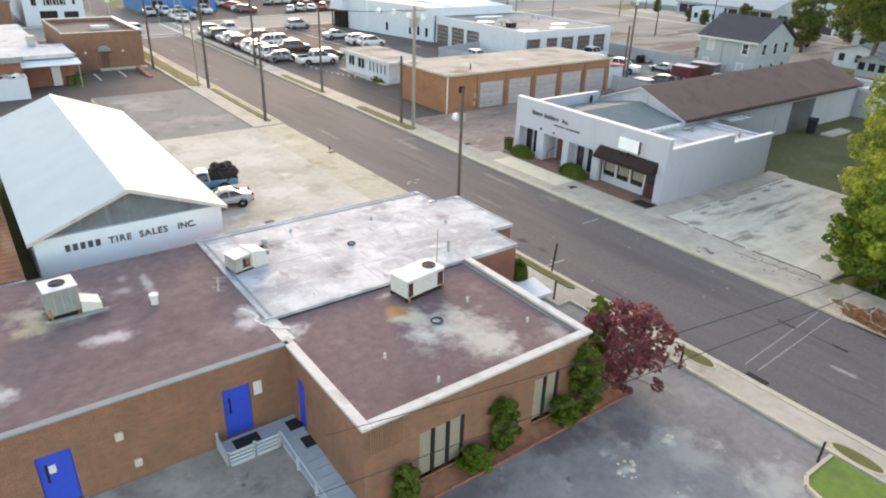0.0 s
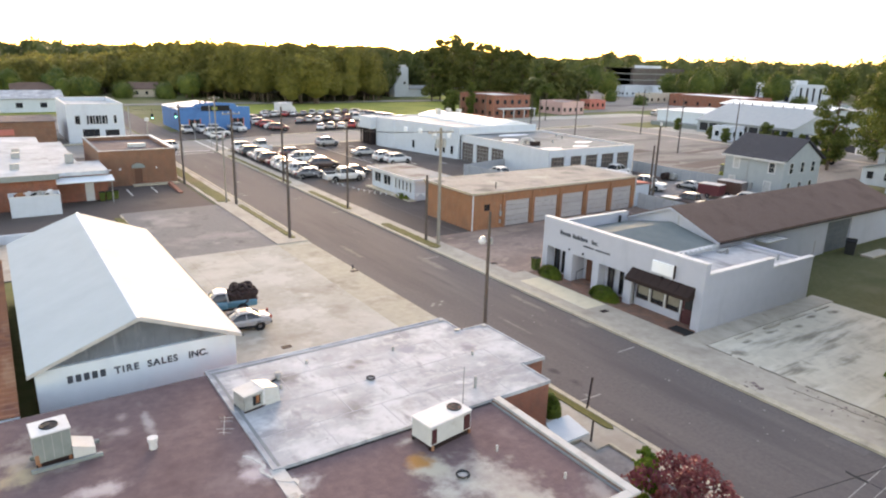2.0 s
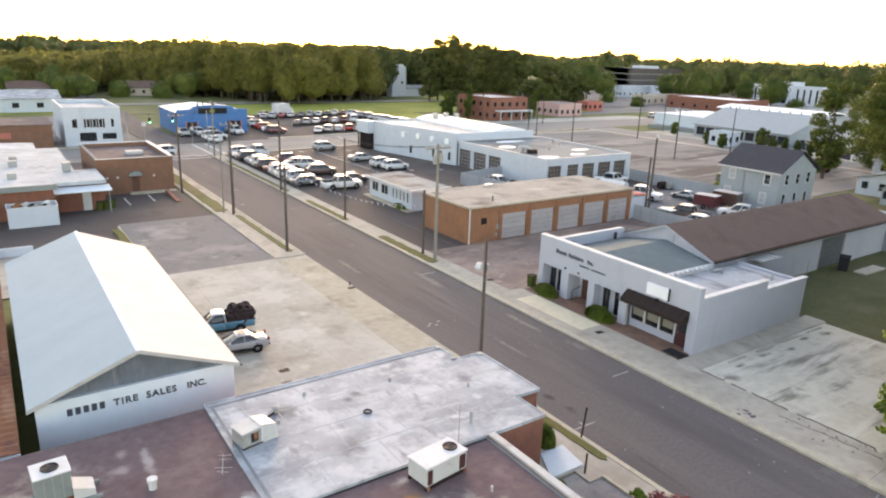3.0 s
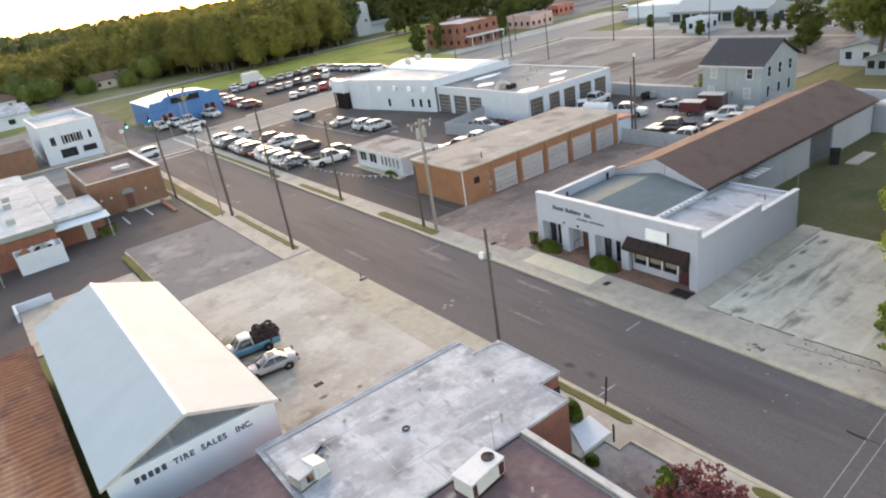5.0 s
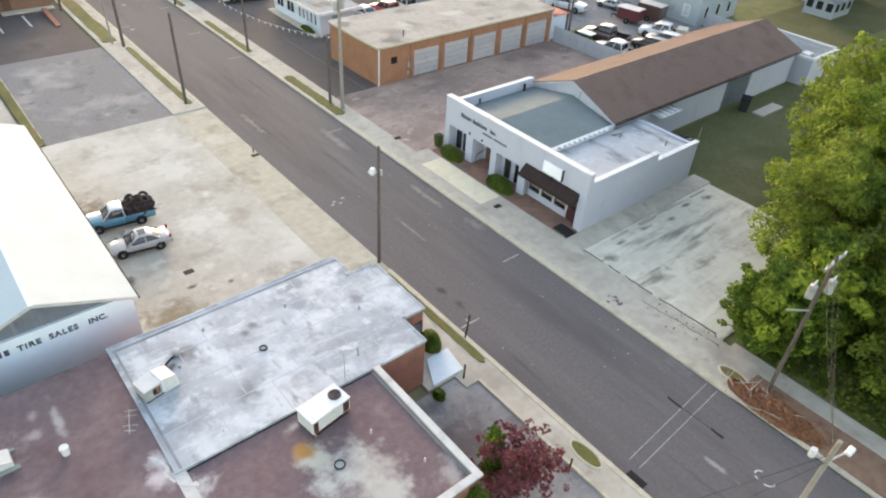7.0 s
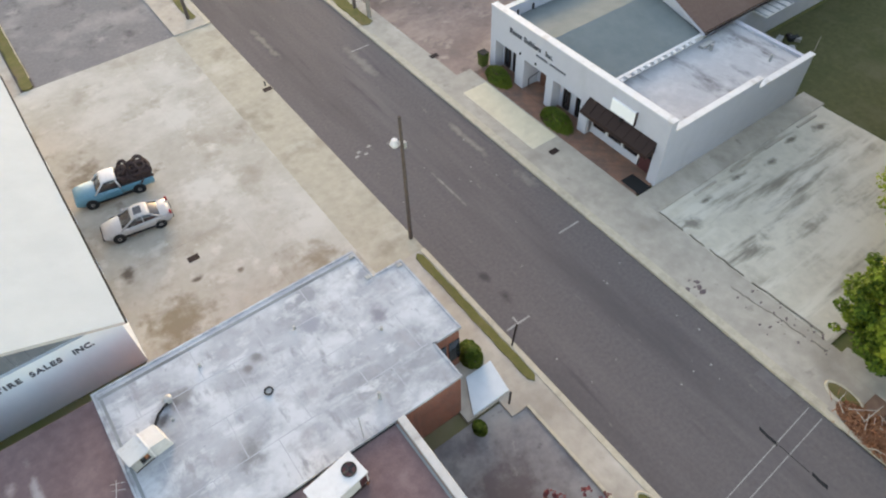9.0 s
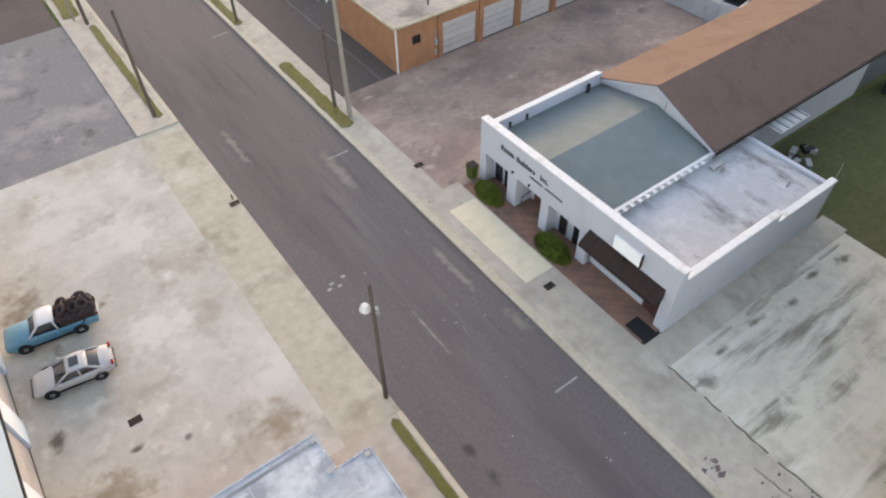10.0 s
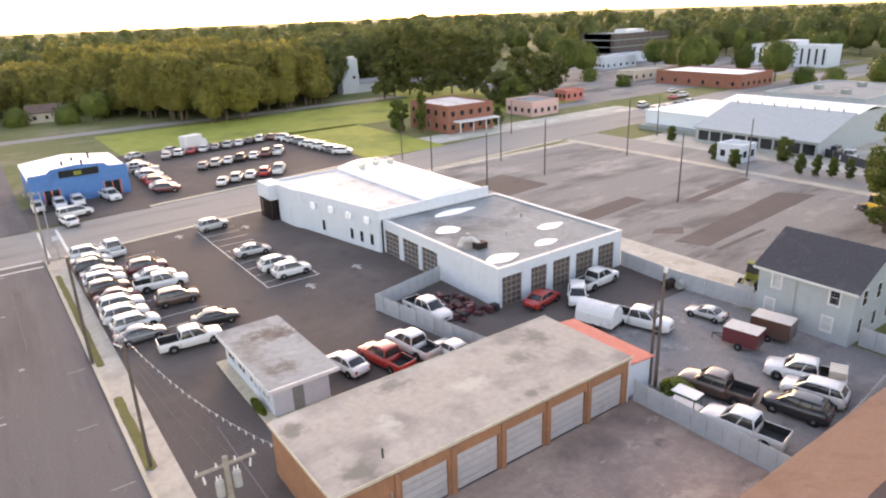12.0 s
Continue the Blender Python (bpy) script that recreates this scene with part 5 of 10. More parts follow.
for i in range(15):
    if i != 6:
        part("sign_letter", S().box(-0.03, -0.002, y - 0.13, y, 3.3, 3.44), "letters", gb)
    y -= 0.185
part("wall_lamp", S().box(-0.12, -0.0, 12.3, 12.42, 2.65, 2.8, 0.02), "black", gb)
part("wall_lamp", S().box(-0.12, -0.0, 10.8, 10.92, 2.65, 2.8, 0.02), "black", gb)
part("roof_vent", S().tube((11.5, 1.6, 2.95), (11.5, 1.6, 3.5), 0.08), "steel", gb)
part("roof_vent", S().tube((9.6, 4.7, 2.95), (9.6, 4.7, 3.4), 0.12), "steel", gb)
part("roof_curb", S().box(9.2, 10.4, 5.0, 5.4, 3.0, 3.18, 0.03), "steel", gb)
part("antenna", S().tube((13.7, 0.15, 0.0), (13.7, 0.15, 4.6), 0.02), "pole_pale", gb)
part("scupper", S().box(2.0, 2.12, 15.1, 15.2, 3.4, 3.8), "black", gb)
part("scupper", S().box(3.4, 3.52, 15.1, 15.2, 3.4, 3.8), "black", gb)
part("vent_stub", S().tube((8.6, 14.9, 3.4), (8.6, 14.9, 4.05), 0.12), "black", gb)

# long shed with the brown gabled roof behind
shed = thing("rear_hall", 10.2, 6.05, 0.0, "long pale grey hall with a brown shingled gable roof", "building")
HX, HY = 31.3, 9.3
part("gable_wall", S().hull([(0, 0, 0), (0, HY, 0), (0, HY, 3.75), (0, HY / 2, 5.35), (0, 0, 3.75)], [(0.25, 0, 0), (0.25, HY, 0), (0.25, HY, 3.75), (0.25, HY / 2, 5.35), (0.25, 0, 3.75)]), "grey_wall", shed)
part("gable_wall", S().hull([(HX - 0.25, 0, 0), (HX - 0.25, HY, 0), (HX - 0.25, HY, 3.4), (HX - 0.25, HY / 2, 5.0), (HX - 0.25, 0, 3.4)], [(HX, 0, 0), (HX, HY, 0), (HX, HY, 3.4), (HX, HY / 2, 5.0), (HX, 0, 3.4)]), "grey_wall", shed)
part("side_wall", gap_wall(S(), "x", 0.0, 0.25, 0.25, HX - 0.25, 0, 3.65, [(17.8, 22.4, 0, 3.1)]), "grey_wall", shed)
part("side_wall", S().box(0.25, HX - 0.25, HY - 0.25, HY, 0, 3.65), "grey_wall", shed)
panel_door(shed, "x", 0.0, 17.8, 22.4, 0.0, 3.1, -1, "grey_door", 6, "rolling_door")
part("roof", gable(S(), -0.25, HX + 0.3, -0.35, HY + 0.35, 3.68, 5.62), "shingle", shed, "brown asphalt shingle roof")
part("barge_board", S().hull([(-0.3, -0.4, 3.56), (-0.3, HY / 2, 5.54), (-0.3, HY / 2, 5.38), (-0.3, -0.4, 3.4)], [(-0.24, -0.4, 3.56), (-0.24, HY / 2, 5.54), (-0.24, HY / 2, 5.38), (-0.24, -0.4, 3.4)]).hull([(-0.3, HY + 0.4, 3.56), (-0.3, HY / 2, 5.54), (-0.3, HY / 2, 5.38), (-0.3, HY + 0.4, 3.4)], [(-0.24, HY + 0.4, 3.56), (-0.24, HY / 2, 5.54), (-0.24, HY / 2, 5.38), (-0.24, HY + 0.4, 3.4)]), "grey_wall", shed)
part("gutter", S().tube((-0.2, -0.42, 3.5), (HX, -0.42, 3.46), 0.07), "brown_metal", shed)
part("porch_roof", S().box(5.2, 8.3, -1.35, -0.05, 3.02, 3.1, 0.02), "trim_grey", shed)
for i in range(5):
    part("roof_batten", S().box(5.3 + i * 0.68, 5.4 + i * 0.68, -1.3, -0.08, 3.1, 3.15), "roof_grey", shed)
part("wall_conduit", S().tube((-0.03, HY / 2 - 0.8, 4.0), (-0.03, HY / 2 - 0.8, 5.1), 0.04), "steel", shed)
part("wall_box", S().box(-0.2, -0.0, 0.6, 0.9, 3.3, 3.5), "steel", shed)
rear = thing("rear_wing", 41.8, 4.2, 0.0, "low grey wing with a flat white roof behind the hall", "building")
part("wall", S().box(0, 6.2, 0, 9.5, 0, 2.9), "grey_wall", rear)
part("roof", S().box(0.2, 6.0, 0.2, 9.3, 2.9, 2.96), "roof_grey", rear)
part("coping", parapet(S(), [(-0.05, -0.05), (6.25, -0.05), (6.25, 9.55), (-0.05, 9.55)], 2.9, 3.15, 0.3), "white_cap", rear)
part("door", S().box(4.0, 4.9, -0.03, -0.002, 0.1, 2.1), "dark", rear)
for i in range(5):
    part("roof_debris", S().box(1.0, 2.2, 1.0 + i * 1.6, 1.9 + i * 1.6, 2.96, 3.1, 0.03), "white_cap", rear)

# ---------------------------------------------------------------- brick garage
ga = thing("brick_garage", 2.5, 29.0, 0.0, "long low orange brick garage with five white doors", "building")
GW, GD = 24.9, 8.9
DX = [4.45 + i * 4.1 for i in range(5)]
part("front_wall", gap_wall(S(), "x", 0, 0.3, 0, GW, 0, 3.65, [(x, x + 3.4, 0, 2.85) for x in DX] + [(1.55, 2.3, 2.0, 2.7)]), "brick_orange", ga)
part("side_wall", S().box(0, 0.3, 0.3, GD, 0, 3.65), "brick_orange", ga)
part("side_wall", S().box(GW - 0.3, GW, 0.3, GD, 0, 3.65), "brick_orange", ga)
part("rear_wall", S().box(0.3, GW - 0.3, GD - 0.3, GD, 0, 3.65), "brick_orange", ga)
for x in DX:
    panel_door(ga, "x", 0.0, x, x + 3.4, 0.05, 2.85, -1)
    part("pier", S().box(x - 0.5, x - 0.2, -0.14, -0.0, 0, 3.6), "brick_orange", ga)
part("fascia", S().box(-0.1, GW + 0.1, -0.1, GD + 0.1, 3.65, 3.85), "brick_brown", ga)
part("roof", S().box(-0.15, GW + 0.15, -0.15, GD + 0.3, 3.85, 3.99, 0.04), "roof_gravel", ga, "tan gravel flat roof with dark stains")
part("roof_edge", S().box(-0.18, GW + 0.18, -0.18, -0.11, 3.81, 4.02).box(-0.18, -0.11, -0.11, GD + 0.26, 3.81, 4.02).box(-0.11, GW + 0.18, GD + 0.26, GD + 0.33, 3.81, 4.02), "kerb", ga)
part("downpipe", S().box(-0.02, 0.1, -0.12, -0.0, 0.05, 3.8, 0.02), "white", ga)
part("downpipe", S().box(GW - 0.1, GW + 0.02, -0.12, -0.0, 0.05, 3.8, 0.02), "white", ga)
window(ga, "x", 0.0, 1.55, 2.3, 2.0, 2.7, -1, "brown_metal", 1)
part("meter_box", S().box(3.55, 3.8, -0.2, -0.0, 1.3, 1.8, 0.02).tube((3.68, -0.08, 1.8), (3.68, -0.08, 2.6), 0.03).box(3.55, 3.75, -0.14, 0, 0.5, 0.9, 0.02), "steel", ga)
part("roof_vent", S().tube((4.0, 1.3, 3.95), (4.0, 1.3, 4.65), 0.06), "black", ga)

lean = thing("lean_to", 27.6, 29.4, 0.0, "low white lean-to with a faded red roof", "shed")
part("wall", S().box(0, 2.9, 0, 8.3, 0, 2.7), "white_wall", lean)
part("roof", S().hull([(-0.1, -0.2, 3.1), (3.2, -0.2, 2.8), (3.2, -0.2, 2.7), (-0.1, -0.2, 3.0)], [(-0.1, 8.5, 3.1), (3.2, 8.5, 2.8), (3.2, 8.5, 2.7), (-0.1, 8.5, 3.0)]), "red_roof", lean, "faded red sheet roof")

# ---------------------------------------------------------------- sales office hut on the dealer's lot
off = thing("sales_office", 5.0, 44.3, 0.0, "small white sales hut with a flat stained roof", "building")
part("wall", gap_wall(S(), "y", 0.0, 0.2, 0, 11.0, 0, 2.55, [(0.8 + i * 0.9, 1.25 + i * 0.9, 0.9, 2.2) for i in range(5)] + [(6.0, 7.8, 0.9, 2.2), (8.6, 10.3, 0.9, 2.2)]), "white_wall", off)
part("wall", S().box(0.2, 4.7, 0, 0.2, 0, 2.55).box(4.5, 4.7, 0.2, 11, 0, 2.55).box(0.2, 4.5, 10.8, 11, 0, 2.55), "white_wall", off)
for i in range(5):
    window(off, "y", 0.0, 0.8 + i * 0.9, 1.25 + i * 0.9, 0.9, 2.2, -1, "white", 0)
window(off, "y", 0.0, 6.0, 7.8, 0.9, 2.2, -1, "white", 1)
window(off, "y", 0.0, 8.6, 10.3, 0.9, 2.2, -1, "white", 1)
part("door", S().box(1.6, 2.5, -0.04, -0.002, 0.05, 2.1), "ac_grey", off)
window(off, "x", 0.0, 3.2, 4.4, 1.1, 2.0, -1, "white", 1)
part("roof", S().box(-0.5, 5.4, -0.7, 11.7, 2.55, 2.8, 0.03), "roof_hut", off, "grey flat roof with dark water stains")
part("roof_trim", S().box(-0.53, 5.43, -0.73, -0.6, 2.5, 2.83).box(-0.53, -0.48, -0.6, 11.6, 2.5, 2.83), "white_cap", off)
part("plinth", S().box(-0.9, 0.0, -0.3, 11.3, 0, 0.2, 0.02), "kerb", off)

# ---------------------------------------------------------------- dealer's workshop and showroom
db = thing("dealer_workshop", 30.75, 48.2, 0.0, "white car workshop with glazed bay doors and flat roof", "building")
LW, LD = 18.6, 22.5
bays_w = [(10.7, 13.9), (14.6, 18.0), (18.9, 22.2)]
bays_s = [(0.5, 3.2), (4.5, 6.8), (7.7, 10.3), (11.2, 14.0), (14.8, 17.5)]
part("west_wall", gap_wall(S(), "y", 0, 0.3, 0, LD, 0, 4.3, [(p, q, 0, 3.1) for p, q in bays_w]), "white_wall", db)
part("south_wall", gap_wall(S(), "x", 0, 0.3, 0.3, LW, 0, 4.3, [(p, q, 0, 3.3) for p, q in bays_s]), "white_wall", db)
part("east_wall", S().box(LW - 0.3, LW, 0.3, LD, 0, 4.3), "white_wall", db)
for p, q in bays_w:
    glazed_door(db, "y", 0.0, p, q, 0.05, 3.1, -1, 4, 5, "steel")
for p, q in bays_s:
    glazed_door(db, "x", 0.0, p, q, 0.05, 3.3, -1, 4, 5, "pole_pale")
part("roof", S().box(0.3, LW - 0.3, 0.3, LD, 4.0, 4.2), "roof_grey", db, "grey flat roof with dark stains")
part("coping", parapet(S(), [(-0.05, -0.05), (LW + 0.05, -0.05), (LW + 0.05, LD), (-0.05, LD)], 4.3, 4.42, 0.4), "white_cap", db)
for cx, cy, rx, ry in ((2.6, 2.6, 2.1, 1.1), (9.6, 3.2, 1.6, 0.8), (14.0, 7.0, 1.9, 0.9), (4.0, 14.0, 1.6, 1.3), (9.0, 19.5, 3.2, 1.0)):
    pts = [(cx + rx * math.cos(a) * (1 + 0.12 * math.sin(3 * a + cx)), cy + ry * math.sin(a) * (1 + 0.1 * math.cos(4 * a))) for a in (math.tau * i / 18 for i in range(18))]
    part("roof_patch", S().prism(pts, 4.2, 4.23), "metal_bright", db, "bright white roof patch")
part("roof_unit", S().box(2.2, 3.6, 6.0, 7.0, 4.2, 4.9, 0.04), "brown_metal", db)
part("roof_duct", S().path([(2.8, 6.4, 4.6), (2.6, 7.4, 5.1), (1.7, 8.0, 5.1), (1.3, 8.2, 4.25)], 0.32), "trim_grey", db, "dull bent sheet-metal duct")
part("roof_stack", S().tube((3.0, 8.8, 4.2), (3.0, 8.8, 5.3), 0.2), "steel", db)
for x, y in ((8, 8), (14, 12), (15.4, 15)):
    part("roof_vent", S().tube((x, y, 4.2), (x, y, 4.7), 0.14), "steel", db)

sr = thing("dealer_showroom", 26.0, 70.7, 0.0, "white showroom with a long bright metal roof", "building")
part("west_wall", S().hull([(4.2, 0, 0), (1.0, 16.5, 0), (1.0, 16.5, 5.6), (4.2, 0, 5.6)], [(4.5, 0, 0), (1.3, 16.5, 0), (1.3, 16.5, 5.6), (4.5, 0, 5.6)]), "white_wall", sr)
part("corner_wall", S().loft([[(1.0 - 0.9 * math.sin(a) + d, 16.5 + 6 * (1 - math.cos(a)), z) for d, z in ((0, 0), (0.3, 0), (0.3, 5.6), (0, 5.6))] for a in (0, 0.3, 0.6, 0.9, 1.2, 1.57)]), "white_wall", sr)
part("south_wall", S().box(4.5, 22, 0.0, 0.3, 4.3, 5.6), "white_wall", sr)
part("east_wall", S().box(21.7, 22, 0.3, 26, 0, 5.2), "white_wall", sr)
part("north_wall", S().box(0.2, 22, 25.8, 26.1, 0, 5.4), "white_wall", sr)
part("roof", S().prism([(4.4, 0.3), (12, 0.3), (12, 25.8), (0.4, 25.8), (0.4, 22.5), (1.2, 16.5)], 5.0, 5.2), "shop_roof", sr)
# curved part far whiter than the flat part: sunlight put into its colour
ring = lambda y: [(12 + 10 * i / 8, y, 5.2 + 1.1 * math.sin(math.pi * (0.12 + 0.88 * i / 8))) for i in range(9)] + [(22, y, 5.0), (12, y, 5.0)]
part("bright_roof", S().loft([ring(25.9), ring(0.1)]), "metal_bright", sr, "curved white roof with sunlit brightness in its colour")
part("fascia", S().box(-1.2, 1.2, 22.6, 27.2, 3.2, 5.5, 0.05), "white_wall", sr)
for i in range(5):
    part("pillar", S().box(-1.0 + i * 0.5, -0.8 + i * 0.5, 22.7, 22.9, 0, 3.2), "brown_metal", sr)
    part("pillar", S().box(-1.1, -0.9, 23.2 + i * 0.9, 23.4 + i * 0.9, 0, 3.2), "brown_metal", sr)
part("glass_front", S().box(-0.7, 0.2, 23.2, 26.8, 0, 3.2), "glass", sr)
for i, (u, z) in enumerate([(0.12, 3.6), (0.34, 3.6), (0.56, 3.7), (0.8, 3.6)]):
    x, y = 4.2 - 3.2 * u, 16.5 * u
    part("wall_light", S().box(x - 0.5, x - 0.05, y - 0.5, y + 0.5, z, z + 0.9, 0.1), "metal_bright", sr)
for u in (0.1, 0.22, 0.34, 0.7):
    x, y = 4.2 - 3.2 * u, 16.5 * u
    part("window", S().box(x - 0.04, x + 0.1, y - 0.4, y + 0.4, 0.8, 2.2), "glass", sr)
for i in range(5):
    part("roof_unit", S().box(13 + i * 1.3, 13.8 + i * 1.3, 20 + (i % 2) * 2, 21 + (i % 2) * 2, 6.0, 6.9, 0.05), "ac_beige", sr)

# ---------------------------------------------------------------- tire shop
ts = thing("tire_shop", -37.6, 6.7, 0.0, "white tire shop with a pale metal gable roof", "building")
TW, TD, TE, TR = 9.2, 22.8, 3.85, 5.65
part("front_wall", S().box(0.3, TW - 0.2, 0.25, 0.5, 0, 3.75), "white_bright", ts, "white painted front wall with lettering")
part("gable_cladding", S().hull([(0.4, 0.42, 3.75), (TW - 0.3, 0.42, 3.75), (TW / 2, 0.42, 5.42)], [(0.4, 0.6, 3.75), (TW - 0.3, 0.6, 3.75), (TW / 2, 0.6, 5.42)]), "cladding", ts, "weathered grey gable boards")
for i in range(11):
    x = 1.3 + i * 0.66
    h = 1.62 * (1 - abs(x - TW / 2) / (TW / 2))
    if h > 0.3:
        part("board", S().box(x, x + 0.04, 0.395, 0.42, 3.78, 3.72 + h), "cladding", ts)
part("side_wall", gap_wall(S(), "y", TW - 0.45, 0.25, 0.5, TD, 0, 3.75, [(3.2 + i * 5.0, 6.6 + i * 5.0, 0, 3.0) for i in range(4)]), "white_bright", ts)
for i in range(4):
    panel_door(ts, "y", TW - 0.2, 3.2 + i * 5.0, 6.6 + i * 5.0, 0.05, 3.0, 1, "door_panel", 5)
part("side_wall", S().box(0.3, 0.55, 0.5, TD, 0, 3.75), "white_bright", ts)
part("rear_wall", S().box(0.55, TW - 0.45, TD - 0.25, TD, 0, 3.75), "white_bright", ts)
part("rear_gable", S().hull([(0.4, TD - 0.2, 3.75), (TW - 0.3, TD - 0.2, 3.75), (TW / 2, TD - 0.2, 5.42)], [(0.4, TD, 3.75), (TW - 0.3, TD, 3.75), (TW / 2, TD, 5.42)]), "cladding", ts)
part("roof", gable(S(), 0.0, TW, -0.2, TD + 0.3, TE, TR, 0.12, "y"), "metal_white", ts, "pale white sheet metal roof")
part("ridge_cap", S().hull([(TW / 2 - 0.1, -0.22, TR - 0.03), (TW / 2, -0.22, TR + 0.025), (TW / 2 + 0.1, -0.22, TR - 0.03)], [(TW / 2 - 0.1, TD + 0.32, TR - 0.03), (TW / 2, TD + 0.32, TR + 0.025), (TW / 2 + 0.1, TD + 0.32, TR - 0.03)]), "metal_bright", ts)
for a_ in (0.0, TW):
    part("rake_board", S().hull([(a_, -0.21, TE - 0.02), (TW / 2, -0.21, TR - 0.02), (TW / 2, -0.21, TR - 0.2), (a_, -0.21, TE - 0.18)], [(a_, -0.16, TE - 0.02), (TW / 2, -0.16, TR - 0.02), (TW / 2, -0.16, TR - 0.2), (a_, -0.16, TE - 0.18)]), "trim_grey", ts)
part("gutter", S().tube((TW + 0.03, -0.2, TE - 0.1), (TW + 0.03, TD + 0.3, TE - 0.12), 0.07), "black", ts)
# five letters stay plain bars, the rest is spelled out
for i in range(5):
    part("sign_letter", S().box(1.5 + i * 0.33, 1.72 + i * 0.33, 0.215, 0.25, 2.92, 3.26), "letters", ts)
for word, x, gap in (("TIRE", 3.4, 1.22), ("SALES", 4.82, 1.2), ("INC.", 6.68, 1.05)):
    text_part(word, 0.46, "letters", ts, pose(x, 0.235, 2.92, 90, 0, 0), "lettering", 0.015, gap, 0.014)

rust = thing("rusty_shed", -50.3, 4.4, 0.0, "open shed with a rusty corrugated roof beside the tire shop", "shed")
n, v, f = 90, [], []
for j, (x, z) in enumerate(((0.0, 3.6), (12.3, 3.15))):
    for i in range(n * 4 + 1):
        v.append((x, i * 24.0 / (n * 4), z + 0.05 * math.sin(math.tau * i / 4.0 / 1.0 * 0.5)))
m = n * 4 + 1
f = [(i, i + m, i + m + 1, i + 1) for i in range(m - 1)]
part("roof", S().add(v, f), "rust", rust, "rusty corrugated sheet roof")
part("wall", S().box(0.1, 0.3, 0.2, 23.8, 0, 3.4).box(12.0, 12.2, 0.2, 23.8, 0, 2.98).box(0.3, 12.0, 23.6, 23.8, 0, 3.0), "rust", rust)
part("front_wall", S().box(0.3, 12.0, 0.2, 0.35, 0, 2.98), "pale_blue", rust)
part("eave_trim", S().box(-0.1, 12.3, -0.06, 0.02, 2.98, 3.12), "pale_blue", rust)

# ---------------------------------------------------------------- near building under the white roof
wb = thing("white_roofed_building", -30.8, -4.55, 0.0, "brick building with a white coated flat roof", "building")
OUT = [(0, 0), (12.9, 0), (12.9, 2.05), (14.35, 2.05), (14.35, 6.75), (12.75, 6.75), (12.75, 8.65), (0, 8.65)]
part("wall", S().prism(OUT, 0, 3.2), "brick_red", wb)
part("roof", S().prism([(0.01, 0.01), (12.89, 0.01), (12.89, 2.06), (14.34, 2.06), (14.34, 6.74), (12.74, 6.74), (12.74, 8.64), (0.01, 8.64)], 3.2, 3.34), "roof_white", wb, "white coated flat roof with grey stains")
part("roof_edge", parapet(S(), [(-0.08, -0.02), (12.98, -0.02), (12.98, 1.97), (14.43, 1.97), (14.43, 6.83), (12.83, 6.83), (12.83, 8.73), (-0.08, 8.73)], 3.2, 3.375, 0.1), "roof_white", wb)
for x, y in ((12.6, 8.4), (14.15, 6.55), (12.55, 6.85)):
    part("corner_clamp", S().box(x - 0.12, x + 0.12, y - 0.12, y + 0.12, 3.36, 3.42, 0.02), "steel", wb)
dn = part("roof_drain", S().ring(6.05, 4.3, 3.4, 0.17, 0.04, 8), "dark", wb)
part("drain_plate", S().tube((6.05, 4.3, 3.34), (6.05, 4.3, 3.38), 0.16, n=16), "steel", dn)
for x, y, h in ((2.3, 5.5, 0.12), (9.6, 1.2, 0.5), (8.4, 6.4, 0.16), (11.5, 4.0, 0.14), (4.2, 7.2, 0.12)):
    part("roof_vent", S().tube((x, y, 3.34), (x, y, 3.4 + h), 0.07), "steel", wb)
for y0, y1, xs in ((0.1, 2.15, (2.6, 5.4, 8.1, 10.8)), (2.15, 4.3, (1.3, 4.1, 6.9, 9.6, 12.4)), (4.3, 6.45, (2.6, 5.4, 8.1, 10.8)), (6.45, 8.55, (1.3, 4.1, 6.9, 9.6))):
    part("sheet_seam", S().box(0.1, 12.7, y1 - 0.02, y1 + 0.02, 3.34, 3.345), "roof_sheet", wb)
    for x in xs:
        part("sheet_seam", S().box(x - 0.02, x + 0.02, y0 + 0.02, y1 - 0.02, 3.34, 3.345), "roof_sheet", wb)
part("edge_joint", S().box(0.1, 12.8, 8.25, 8.4, 3.34, 3.35).box(0.14, 0.26, 0.1, 8.2, 3.34, 3.35), "roof_grey", wb)
part("drain_hose", S().path([(2.5, 6.4, 3.4), (1.9, 6.1, 3.38), (1.5, 5.5, 3.4), (1.35, 5.2, 3.5)], 0.05), "black", wb)
part("mast", S().tube((8.15, 0.12, 3.4), (8.15, 0.12, 5.2), 0.02), "steel", wb)
for k, (x, y) in enumerate(((13.7, 2.3), (13.95, 2.3))):
    part("window", S().box(13.0 + k * 0.75, 13.6 + k * 0.75, 2.0, 2.048, 0.8, 2.4), "glass", wb)
part("entry_window", S().box(12.902, 12.94, 0.6, 1.8, 0.6, 2.5), "glass", wb)
part("window", S().box(14.352, 14.39, 3.2, 5.4, 0.8, 2.3), "glass", wb)
# ---------------------------------------------------------------- brick building with the tar roof and pale trim
bb = thing("brick_building", -30.9, -12.15, 0.0, "brown brick building with a tar roof and pale trim", "building")
BW, BD = 10.0, 7.58
wins = [(2.1, 4.0), (7.3, 8.6)]
part("south_wall", gap_wall(S(), "x", 0, 0.3, 0, BW, 0, 3.3, [(p, q, 0.2, 2.15) for p, q in wins]), "brick_brown", bb)
part("east_wall", S().box(BW - 0.3, BW, 0.3, BD, 0, 3.3), "brick_brown", bb)
